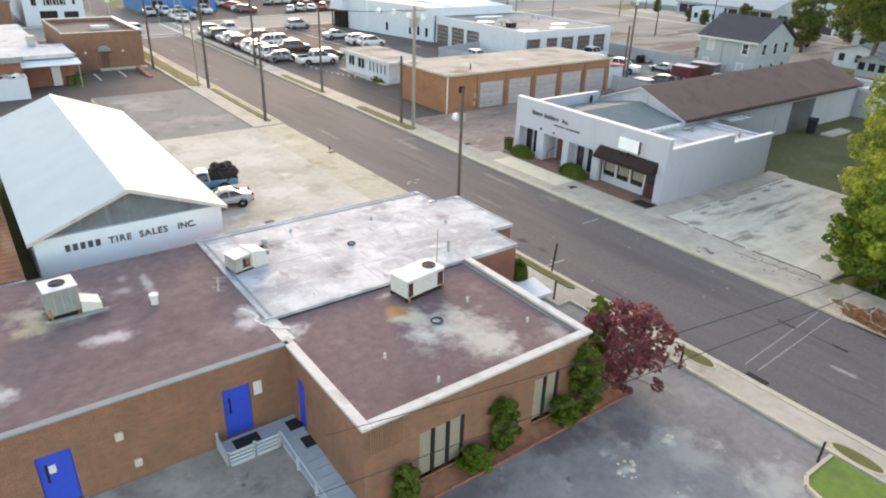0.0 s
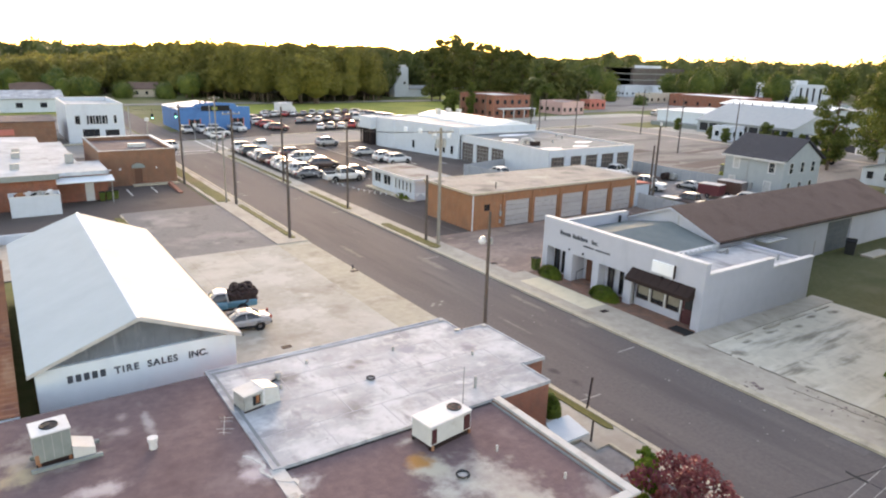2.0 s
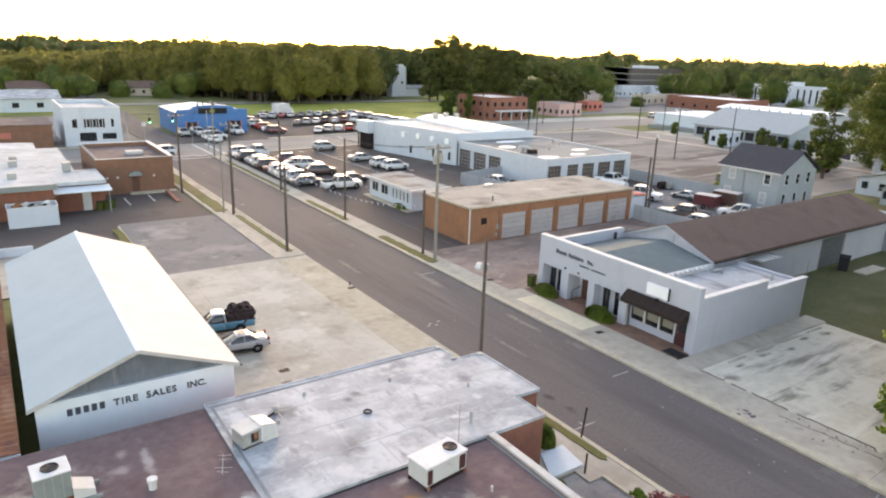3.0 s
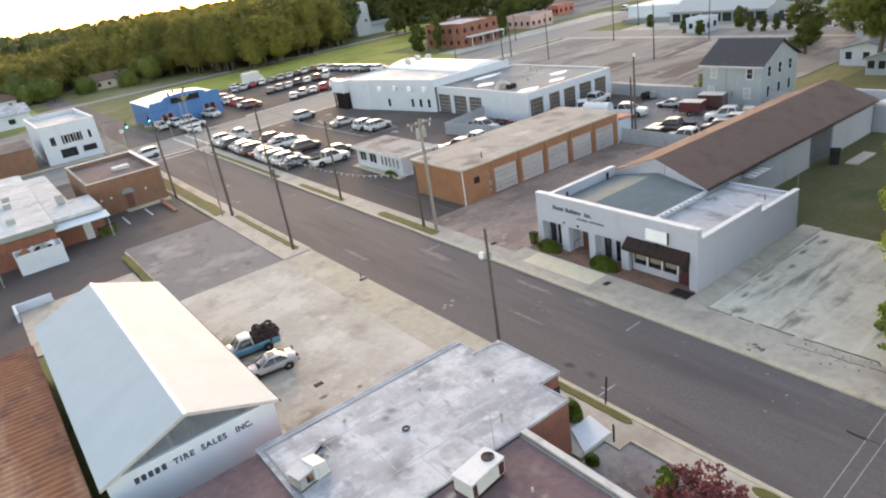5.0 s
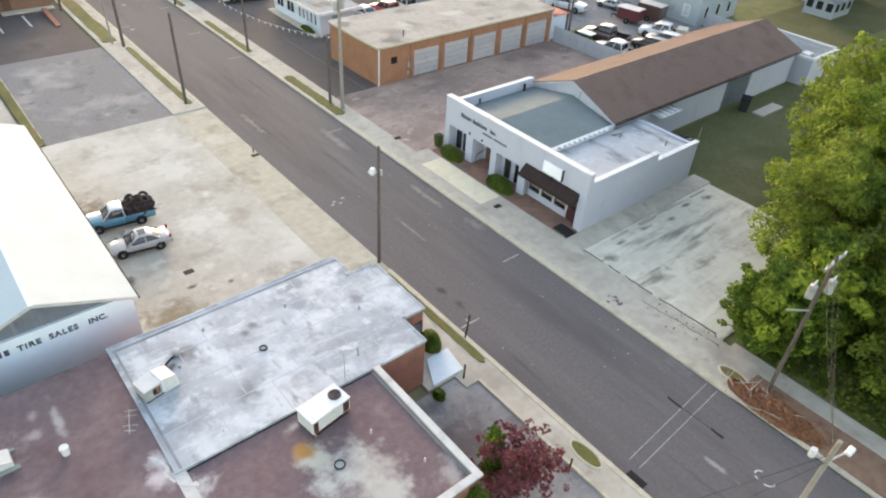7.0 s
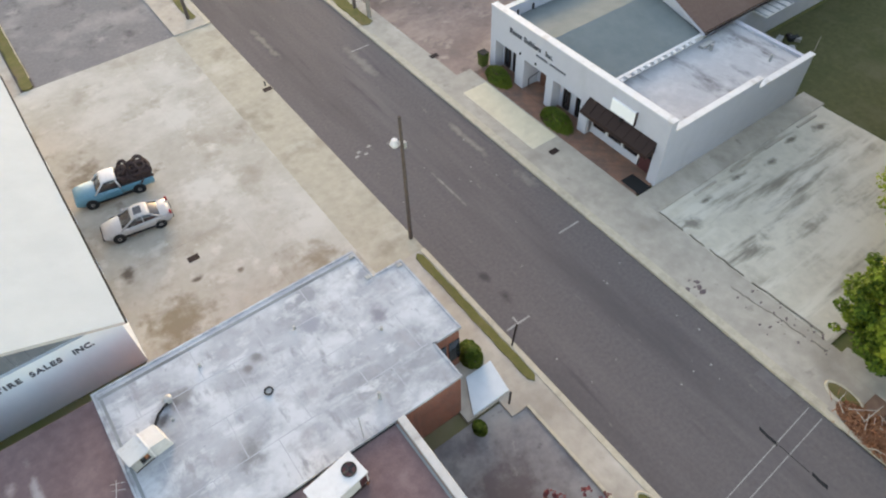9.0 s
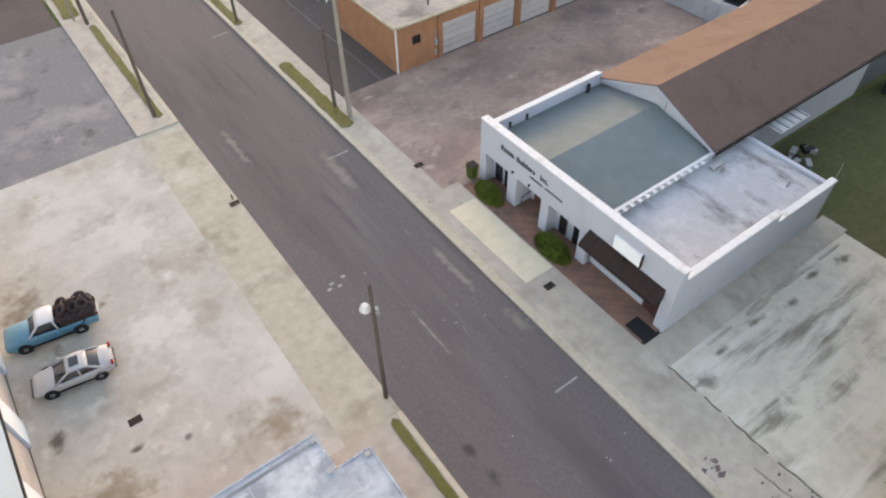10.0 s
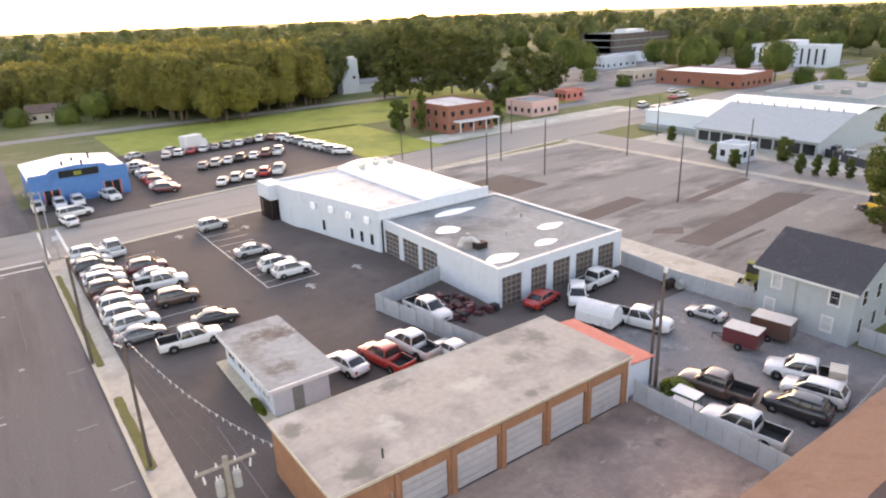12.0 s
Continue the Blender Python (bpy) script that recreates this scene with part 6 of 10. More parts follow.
part("west_wall", gap_wall(S(), "y", 0, 0.3, 0.3, BD, 0, 3.3, [(4.3, 5.0, 0.2, 2.3)]), "brick_brown", bb)
part("north_wall", S().box(0.3, BW - 0.3, BD - 0.3, BD, 0, 3.0), "brick_brown", bb)
part("blue_door", S().box(0.06, 0.12, 4.3, 5.0, 0.2, 2.3, 0.01), "blue_door", bb, "bright blue steel door")
for i in range(16):
    part("corner_quoin", S().box(0.02 + i * 0.09, 0.06 + i * 0.09, -0.02, -0.0, 2.2, 3.25), "brick_brown", bb)
for p, q in wins:
    w = part("window", S().box(p, q, 0.12, 0.16, 0.2, 2.15), "blind", bb, "tall window with drawn tan blinds")
    k = (q - p) / 3 if q - p > 1.5 else (q - p) / 2
    nb = 3 if q - p > 1.5 else 2
    for i in range(nb):
        part("mullion", S().box(p + (i + 1) * k - 0.09, p + (i + 1) * k + 0.03, 0.04, 0.12, 0.2, 2.15), "black", w)
    part("sill", S().box(p - 0.05, q + 0.05, -0.05, 0.12, 0.12, 0.2), "brick_brown", w)
part("roof", S().box(0.3, BW - 0.3, 0.3, BD, 3.0, 3.22), "roof_tar_east", bb, "brown tar and gravel roof with pale bare patches")
part("trim", S().box(-0.1, 0.26, -0.1, BD - 1.6, 3.3, 3.42, 0.02), "trim_grey", bb, "pale metal roof trim")
part("trim", S().box(0.26, BW - 0.26, -0.1, 0.26, 3.3, 3.42, 0.02), "trim_grey", bb, "pale metal roof trim")
part("trim", S().box(BW - 0.26, BW + 0.1, -0.1, BD, 3.3, 3.42, 0.02), "trim_grey", bb, "pale metal roof trim")
part("flashing", S().box(BW - 0.40, BW - 0.3, 0.36, BD - 0.1, 3.22, 3.27), "roof_grey", bb)
part("tar_joint", S().box(0.32, BW - 0.42, BD - 0.08, BD - 0.005, 3.22, 3.25), "dark", bb)
dn = part("roof_drain", S().ring(5.6, 4.0, 3.3, 0.22, 0.035, 8), "dark", bb)
part("drain_plate", S().tube((5.6, 4.0, 3.22), (5.6, 4.0, 3.27), 0.2, n=16), "steel", dn)
for x, y in ((2.6, 3.0), (7.6, 4.6), (8.6, 2.0), (3.4, 0.8), (6.2, 0.9)):
    part("roof_vent", S().tube((x, y, 3.2), (x, y, 3.45), 0.05), "trim_grey", bb)

# west part with the brown roof and the blue doors
wbz = thing("west_building", -52.0, -6.6, 0.0, "brown brick building with a tar roof and blue doors", "building")
WW, WD = 21.17, 10.7
part("south_wall", gap_wall(S(), "x", 0, 0.3, 0, WW, 0, 3.35, [(12.75, 13.75, 0.12, 2.22), (18.55, 19.55, 0.2, 2.3)]), "brick_brown", wbz)
part("core_wall", S().box(0, 0.3, 0.3, WD, 0, 3.35).box(0.3, WW, WD - 0.3, WD, 0, 3.08).box(WW - 0.3, WW, 0.3, WD - 0.3, 0, 3.2), "brick_brown", wbz)
part("roof", S().box(0.2, WW - 0.05, 0.25, WD - 0.2, 3.1, 3.3), "roof_tar_west", wbz, "brown tar and gravel roof")
part("roof_edge", S().box(-0.06, WW + 0.0, -0.08, 0.2, 3.35, 3.42, 0.02), "roof_grey", wbz)
for x, lo in ((12.75, 0.12), (18.55, 0.2)):
    d = part("blue_door", S().box(x, x + 1.0, 0.08, 0.14, lo, lo + 2.1, 0.01), "blue_door", wbz, "bright blue steel door")
    part("slot", S().box(x + 0.2, x + 0.28, 0.06, 0.08, lo + 1.0, lo + 1.7), "black", d)
part("roof_flashing", S().box(WW - 0.14, WW + 0.36, 0.3, 2.19, 3.24, 3.318), "trim_grey", wbz, "whitish crusted flashing")
part("notice", S().box(13.05, 13.25, 0.05, 0.075, 1.45, 1.75), "white", wbz)
part("notice", S().box(19.68, 19.98, -0.03, -0.002, 1.7, 2.25), "white", wbz)
for x, z in ((15.0, 1.9), (15.4, 0.6)):
    part("wall_box", S().box(x, x + 0.26, -0.16, -0.002, z, z + 0.3, 0.03), "tan_wall", wbz)
part("vent_pipe", S().tube((17.95, 5.7, 3.25), (17.95, 5.7, 3.62), 0.15).tube((17.95, 5.7, 3.62), (17.95, 5.7, 3.74), 0.19), "white", wbz)
crust = S()
for i in range(34):
    u = i / 33
    cx, cy, r = 20.55 + 0.95 * u + 0.22 * math.sin(u * 9), 3.3 - 2.5 * u + 0.18 * math.cos(u * 13), 0.03 + 0.05 * abs(math.sin(i * 2.1))
    crust.prism([(cx + r * math.cos(k) * (1 + 0.3 * math.sin(3 * k + i)), cy + 1.3 * r * math.sin(k)) for k in (math.tau * j / 9 for j in range(9))], 3.3, 3.315 + 0.0006 * i)
part("sealant_smear", crust, "trim_grey", wbz, "crusty white sealant along the roof joint")
fa = thing("fallen_antenna", -31.4, -0.8, 3.31, "fallen white television antenna lying on the tar roof", "antenna", "", "", 68)
part("boom", S().tube((-0.7, 0, 0.06), (0.7, 0.1, 0.04), 0.014), "trim_grey", fa)
for i in (0, 1, 3, 4):
    part("rod", S().tube((-0.6 + i * 0.29, -0.24 - 0.03 * (i * 3 % 4), 0.05), (-0.52 + i * 0.27, 0.2 + 0.05 * (i * 2 % 3), 0.07), 0.009), "trim_grey", fa)


def ac_unit(name, x, y, z, rz, w, d, h, body, label, slats=True):
    a = thing(name, x, y, z, label, "air conditioner", "rooftop units", "", rz)
    for y0 in (-d / 2, d / 2 - 0.1):
        part("base_rail", S().box(-w / 2, w / 2, y0, y0 + 0.1, 0, 0.16), "brown_metal", a)
    part("cabinet", S().box(-w / 2, w / 2, -d / 2, d / 2, 0.16, h, 0.03), body, a)
    part("lid", S().box(-w / 2 - 0.03, w / 2 + 0.03, -d / 2 - 0.03, d / 2 + 0.03, h, h + 0.05, 0.015), "white_cap", a)
    cx, r = (w / 2 - 0.42, d * 0.25) if w > 1.5 else (0.0, d * 0.26)
    rim = S().ring(cx, 0, h + 0.07, r, 0.03)
    fan = part("fan_ring", rim, "dark", a)
    part("fan_well", S().tube((cx, 0, h + 0.05), (cx, 0, h + 0.066), r, n=20), "maroon_metal" if w > 1.5 else "dark", fan)
    for i in range(4):
        t = math.tau * i / 4
        part("fan_blade", S().box(-0.02, r * 0.9, -0.06, 0.06, 0, 0.01), "dark", fan).matrix_basis = pose(cx, 0, h + 0.07, 12, 0, math.degrees(t))
    if slats:
        for p, q in ((-w / 2 + 0.06, -w / 2 + 0.3), (w / 2 - 0.4, w / 2 - 0.08)):
            g_ = part("grille", S().box(p, q, -d / 2 - 0.015, -d / 2, 0.24, h - 0.1), "maroon_metal", a)
            for i in range(6):
                part("slat", S().box(p, q, -d / 2 - 0.03, -d / 2 - 0.015, 0.28 + i * (h - 0.42) / 6, 0.31 + i * (h - 0.42) / 6), "maroon_metal", g_)
        part("end_panel", S().box(w / 2, w / 2 + 0.012, -d / 2 + 0.1, d / 2 - 0.1, 0.26, h - 0.12), "maroon_metal", a)
    else:
        for i in range(3):
            part("panel_joint", S().box(-w / 2 + w * (i + 1) / 4 - 0.01, -w / 2 + w * (i + 1) / 4 + 0.01, -d / 2 - 0.008, -d / 2, 0.2, h - 0.05), "steel", a)
        part("rusty_corner", S().box(-w / 2 - 0.01, -w / 2 + 0.12, -d / 2 - 0.012, -d / 2, 0.16, 0.5), "rust", a)
    for p in (-w / 2 + 0.05, w / 2 - 0.15):
        part("foot", S().box(p, p + 0.1, -d / 2 - 0.06, -d / 2 + 0.06, 0, 0.18, 0.01), "rust", a)
    return a


ac_unit("air_conditioner", -24.5, -5.6, 3.23, 8, 2.1, 1.1, 0.95, "ac_white", "dull white air conditioner with a dark fan on the tar roof")
ac_unit("air_conditioner", -37.15, 0.35, 3.31, 4, 1.15, 1.05, 1.2, "ac_grey", "square grey rooftop air conditioner with a round fan", False)
u = thing("duct_box", -36.55, 0.05, 3.31, "pale sheet-metal duct box beside the air conditioner", "duct")
part("box", S().hull([(0, -0.4, 0), (0.7, -0.4, 0), (0.7, -0.4, 0.35), (0, -0.4, 0.6)], [(0, 0.4, 0), (0.7, 0.4, 0), (0.7, 0.4, 0.35), (0, 0.4, 0.6)]), "ac_white", u)
part("base_skid", S().box(-1.3, 0.9, -0.55, -0.42, 0, 0.12).box(-1.3, 0.9, 0.42, 0.55, 0, 0.12), "ac_grey", u)
b = thing("air_conditioner", -29.85, 0.25, 3.34, "old pale rooftop air conditioner with one open rusty side", "air conditioner", "rooftop units", "", 12)
b.scale = (0.86, 0.86, 0.86)
part("base_rail", S().box(-0.85, 0.85, -0.5, -0.4, 0, 0.1), "brown_metal", b)
part("base_rail", S().box(-0.85, 0.85, 0.4, 0.5, 0, 0.1), "brown_metal", b)
part("cabinet", gap_wall(S(), "x", -0.5, 0.06, -0.85, 0.1, 0.1, 0.85, [(-0.42, 0.0, 0.22, 0.72)]).box(-0.85, -0.79, -0.44, 0.5, 0.1, 0.85).box(0.04, 0.1, -0.44, 0.5, 0.1, 0.85).box(-0.79, 0.04, 0.44, 0.5, 0.1, 0.85), "steel", b)
part("lid", S().hull([(-0.9, -0.55, 0.85), (0.1, -0.55, 0.85), (0.1, -0.55, 0.95), (-0.9, -0.55, 0.88)], [(-0.9, 0.55, 0.85), (0.1, 0.55, 0.85), (0.1, 0.55, 0.95), (-0.9, 0.55, 0.88)]), "ac_white", b, "dull white sheet lid")
part("coil", S().box(-0.42, -0.2, -0.4, -0.34, 0.12, 0.8), "dark", b)
part("fan_motor", S().box(-0.2, 0.0, -0.42, -0.3, 0.25, 0.7, 0.03), "rust", b)
part("band", S().box(0.1, 0.2, -0.56, 0.56, 0.1, 1.0, 0.02), "white", b)
part("duct_hood", S().hull([(0.2, -0.5, 0), (1.05, -0.55, 0), (0.95, -0.5, 0.78), (0.2, -0.5, 0.98)], [(0.2, 0.5, 0), (1.05, 0.55, 0), (0.95, 0.5, 0.78), (0.2, 0.5, 0.98)]), "ac_white", b, "white slanted duct hood")
dv = thing("roof_ventilator", -28.3, 1.85, 3.34, "small round vent on a dark tar patch", "vent")
part("pipe", S().tube((0, 0, 0), (0, 0, 0.28), 0.12, n=12), "steel", dv)
part("cap", S().tube((0, 0, 0.28), (0, 0, 0.36), 0.2, 0.1, 12), "steel", dv)

# steps, landing and ramp by the blue doors
rp_ = thing("door_landing", -33.9, -7.9, 0.0, "low pale blue-grey landing and ramp at the blue doors", "ramp")
part("landing", S().box(0, 3.4, 0.0, 1.28, 0.03, 0.2, 0.02), "deck", rp_)
part("ramp", S().hull([(2.0, 0, 0.2), (3.4, 0, 0.2), (3.4, 0, 0.03), (2.0, 0, 0.03)], [(2.0, -4.2, 0.06), (3.4, -4.2, 0.06), (3.4, -4.2, 0.03), (2.0, -4.2, 0.03)]), "deck", rp_)
for k in range(3):
    part("rail_board", S().box(0.0, 2.0, 0.0, 0.05, 0.26 + k * 0.16, 0.36 + k * 0.16, 0.01), "deck", rp_)
    part("rail_board", S().box(0.0, 0.05, 0.06, 1.28, 0.26 + k * 0.16, 0.36 + k * 0.16, 0.01), "deck", rp_)
for x, y in ((0.05, 0.05), (1.0, 0.05), (1.97, 0.05), (0.05, 1.2), (1.97, -1.4), (1.97, -2.8), (1.97, -4.1)):
    part("rail_post", S().box(x - 0.05, x + 0.05, y - 0.05, y + 0.05, 0.03, 0.74 if y > -1 else 0.62, 0.01), "deck", rp_)
part("handrail", S().path([(1.97, 0.05, 0.72), (1.97, -1.4, 0.66), (1.97, -4.1, 0.6)], 0.04), "deck", rp_)
for k in range(9):
    part("ramp_board", S().box(2.05, 3.35, -0.5 - k * 0.45, -0.47 - k * 0.45, 0.19 - k * 0.014, 0.196 - k * 0.014), "steel", rp_)
part("mat", S().box(0.5, 1.45, 0.55, 1.1, 0.201, 0.215), "dark", rp_)
part("mat", S().box(2.5, 3.2, 0.4, 1.0, 0.201, 0.215), "dark", rp_)
part("mat", S().box(2.6, 3.25, -0.75, -0.15, 0.2, 0.212), "dark", rp_)
st = thing("door_step", -39.5, -7.95, 0.0, "small pale wooden stoop with a dark mat at a blue door", "stoop")
part("platform", S().box(0, 1.4, 0, 1.32, 0.0, 0.13, 0.02), "deck", st)
part("mat", S().hull([(0.2, 0.3, 0.132), (1.0, 0.2, 0.132), (1.1, 0.9, 0.132), (0.3, 1.0, 0.132)], [(0.2, 0.3, 0.144), (1.0, 0.2, 0.144), (1.1, 0.9, 0.144), (0.3, 1.0, 0.144)]), "dark", st)
sl = thing("ramp_slab", -17.6, -5.1, 0.03, "pale blue painted slab at the side entrance", "ramp")
part("slab", S().prism([(0, 0), (2.1, 0), (2.4, 1.75), (0.9, 1.75)], 0, 0.16), "pale_blue", sl)

# ---------------------------------------------------------------- west side further up the street
bs = thing("brick_shop", -26.55, 69.2, 0.0, "red-brown brick shop with a flat roof and white parapet edge", "building")
part("wall", gap_wall(S(), "x", 0, 0.3, 0, 9.2, 0, 4.6, [(4.0, 4.9, 0, 2.2)]), "brick_brown", bs)
for x0, x1, y0, y1 in ((0, 0.3, 0.3, 15.6), (8.9, 9.2, 0.3, 15.6), (0.3, 8.9, 15.3, 15.6)):
    part("wall", S().box(x0, x1, y0, y1, 0, 4.6), "brick_brown", bs)
part("roof", S().box(0.3, 8.9, 0.3, 15.3, 3.9, 4.1), "roof_tar", bs, "dark gravelled flat roof")
part("coping", S().box(8.8, 9.3, 0.0, 15.7, 4.6, 4.74), "white_cap", bs)
part("coping", S().box(-0.06, 8.8, -0.05, 0.3, 4.6, 4.66), "trim_grey", bs)
part("coping", S().box(-0.06, 8.8, 15.3, 15.7, 4.6, 4.7), "white_cap", bs)
part("coping", S().box(-0.06, 0.3, 0.3, 15.3, 4.6, 4.66), "roof_grey", bs)
part("door", S().box(4.0, 4.9, 0.1, 0.15, 0.05, 2.2), "brown_door", bs)
arch = [(4.45 + 0.8 * math.cos(a), 0, 2.35 + 0.6 * math.sin(a)) for a in (math.pi * i / 10 for i in range(11))]
part("door_hood", S().hull([(x, -0.6, z) for x, _, z in arch], [(x, -0.01, z) for x, _, z in arch]), "ac_grey", bs, "grey-green arched hood over the door")
part("step", S().box(3.6, 9.2, -1.1, -0.01, 0, 0.2), "kerb", bs)
part("roof_unit", S().box(4.6, 6.8, 6.4, 7.4, 4.1, 4.6, 0.04), "ac_white", bs)
part("wall_light", S().box(2.2, 2.45, -0.1, -0.002, 2.1, 2.35), "white", bs)
for x in (1.0, 6.6):
    part("wall_light", S().box(x, x + 0.22, -0.1, -0.002, 2.1, 2.32), "white", bs)
ramp = thing("brick_planter", -18.9, 61.6, 0.03, "low red brick planter wall at the pavement", "wall")
part("wall", S().hull([(0, 0, 0), (0.5, 0, 0), (0.5, 0, 0.12), (0, 0, 0.12)], [(0, 6, 0), (0.5, 6, 0), (0.5, 6, 0.45), (0, 6, 0.45)]), "brick_red", ramp)
sh = thing("white_roofed_shop", -43.8, 58.7, 0.0, "low shop with stained white roofs and a canopy", "building")
part("wall", S().box(0, 11.6, 0.5, 32.6, 0, 3.4).box(11.6, 14.7, 2.9, 31, 0, 3.1), "brick_red", sh)
part("roof", S().hull([(-0.2, 0, 3.9), (11.8, 0, 3.6), (11.8, 0, 3.4), (-0.2, 0, 3.6)], [(-0.2, 33, 4.5), (11.8, 33, 4.2), (11.8, 33, 3.6), (-0.2, 33, 3.6)]), "shop_roof", sh)
part("roof", S().box(11.85, 14.76, 2.5, 31.2, 3.1, 3.55, 0.03).box(14.76, 17.2, 2.5, 10.4, 3.1, 3.55, 0.03), "shop_roof", sh)
part("wall", S().box(14.72, 17.0, 2.9, 10.3, 0, 3.1), "brick_red", sh)
part("canopy", S().hull([(11.2, 0.7, 2.55), (17.5, 0.7, 2.55), (17.5, 0.7, 2.68), (11.2, 0.7, 2.68)], [(11.2, 2.88, 2.8), (17.5, 2.88, 2.8), (17.5, 2.88, 2.95), (11.2, 2.88, 2.95)]), "pale_blue", sh)
part("shop_door", S().box(14.6, 15.5, 2.8, 2.88, 0.02, 2.1), "white", sh)
for x in (11.5, 17.2):
    part("canopy_post", S().tube((x, 0.9, 0), (x, 0.9, 2.6), 0.05), "steel", sh)
part("eave_trim", S().box(-0.4, 11.9, -0.25, 0.0, 3.3, 3.9), "ac_grey", sh)
for x, y, h in ((3, 10, 0.9), (4.5, 7, 0.7), (7.6, 5, 0.5), (8, 13, 0.8), (8.2, 17, 0.8), (13.4, 9, 1.1)):
    part("roof_unit", S().box(x, x + 0.9, y, y + 0.9, 3.6, 4.2 + h * 0.5, 0.04), "steel" if x > 5 else "rust", sh)
cont = thing("skip", -36.8, 55.7, 0.03, "open white metal skip full of scrap", "container")
part("floor", S().box(0.06, 4.54, 0.06, 2.24, 0.0, 0.12), "steel", cont)
for x0, x1, y0, y1 in ((0, 4.6, 0, 0.06), (0, 4.6, 2.24, 2.3), (0, 0.06, 0.06, 2.24), (4.54, 4.6, 0.06, 2.24)):
    part("side", S().box(x0, x1, y0, y1, 0, 2.1), "white_wall", cont)
part("rim", parapet(S(), [(-0.05, -0.05), (4.65, -0.05), (4.65, 2.35), (-0.05, 2.35)], 2.1, 2.2, 0.1), "white_cap", cont)
rng = random.Random(5)
for i in range(14):
    x, y, a = rng.uniform(0.8, 3.8), rng.uniform(0.6, 1.7), rng.uniform(0.2, 0.45)
    part("scrap", S().hull([(x - a, y - a * 0.8, 0.12), (x + a, y - a, 0.12), (x + a * 0.8, y + a, 0.12), (x - a, y + a, 0.12)], [(x - a * 0.7, y - a * 0.6, 1.9 + a), (x + a, y - a * 0.4, 1.8 + a * 1.6), (x + a * 0.4, y + a, 2.0 + a), (x - a, y + a * 0.6, 1.7 + a)]), ("steel", "white_cap", "rust", "tan_wall", "black")[i % 5], cont)
tent = thing("tarp_canopy", -42.6, 53.6, 0.03, "pale pitched tarpaulin over stacked goods", "canopy")
part("tarp", S().hull([(0, 0, 1.9), (2, 0, 2.7), (4, 0, 1.9)], [(0, 3, 1.9), (2, 3, 2.7), (4, 3, 1.9)]), "white_cap", tent)
for x, y in ((0.1, 0.1), (3.9, 0.1), (0.1, 2.9), (3.9, 2.9)):
    part("post", S().tube((x, y, 0), (x, y, 1.95), 0.04), "steel", tent)
for i in range(3):
    binx = thing("wheelie_bin", -27.6 + i * 0.75, 60.9 + 0.3 * i, 0.03, "dark green bin by the brick wall", "bin", "bins")
    part("body", S().hull([(-0.25, -0.25, 0), (0.25, -0.25, 0), (0.25, 0.25, 0), (-0.25, 0.25, 0)], [(-0.3, -0.3, 1), (0.3, -0.3, 1), (0.3, 0.3, 1), (-0.3, 0.3, 1)]), "leaf_mid", binx)
    part("lid", S().box(-0.32, 0.32, -0.32, 0.32, 1.0, 1.06, 0.02), "black", binx)

wt = thing("white_store", -25.6, 116.0, 0.0, "white two-storey store with dark shuttered windows", "building")
WTK = (1.3, 3.7, 4.75, 5.8, 7.8)
part("wall", gap_wall(S(), "x", 0, 0.3, 0, 9.6, 0, 7.0, [(k, k + 0.6, 3.4, 5.0) for k in WTK] + [(2.4, 5.2, 0.9, 2.5), (6.2, 8.6, 1.2, 2.3)]).box(0, 0.3, 0.3, 20, 0, 7).box(9.3, 9.6, 0.3, 20, 0, 7).box(0.3, 9.3, 19.7, 20, 0, 7), "white_wall", wt)
part("roof", S().box(0.3, 9.3, 0.3, 19.7, 6.2, 6.4), "shop_roof", wt)
for k in WTK:
    window(wt, "x", 0.0, k, k + 0.6, 3.4, 5.0, -1, "white", 0)
for k in (1.85, 3.3, 4.35, 5.4, 6.45):
    part("shutter", S().box(k, k + 0.3, -0.06, -0.002, 3.4, 5.0), "black", wt)
window(wt, "x", 0.0, 2.4, 5.2, 0.9, 2.5, -1, "brown_metal", 2)
window(wt, "x", 0.0, 6.2, 8.6, 1.2, 2.3, -1, "brown_metal", 3)
part("coping", parapet(S(), [(-0.05, -0.05), (9.65, -0.05), (9.65, 20.05), (-0.05, 20.05)], 7.0, 7.15, 0.4), "white_cap", wt)
rw = thing("red_wall_shed", -58, 114.8, 0.0, "long red brick wall with a flat roof", "building")
part("wall", S().box(0, 30.4, 0, 12, 0, 4.2), "brick_brown", rw)
part("fascia", S().box(0, 24, -0.12, -0.01, 2.0, 3.0), "red_roof", rw, "bright red fascia board")
part("roof", S().box(-0.2, 30.6, -0.2, 12.2, 4.2, 4.35), "roof_tar", rw)
lw = thing("pale_warehouse", -62, 186, 0.0, "long low pale warehouse beyond the store", "building")
part("wall", S().box(0, 42, 0, 16, 0, 3.6), "white_wall", lw)
part("roof", gable(S(), -0.5, 42.5, -0.5, 16.5, 3.6, 5.4), "roof_white", lw)
for i in range(7):
    part("window", S().box(3 + i * 5.6, 4.6 + i * 5.6, -0.06, -0.002, 1.2, 2.5), "glass", lw)

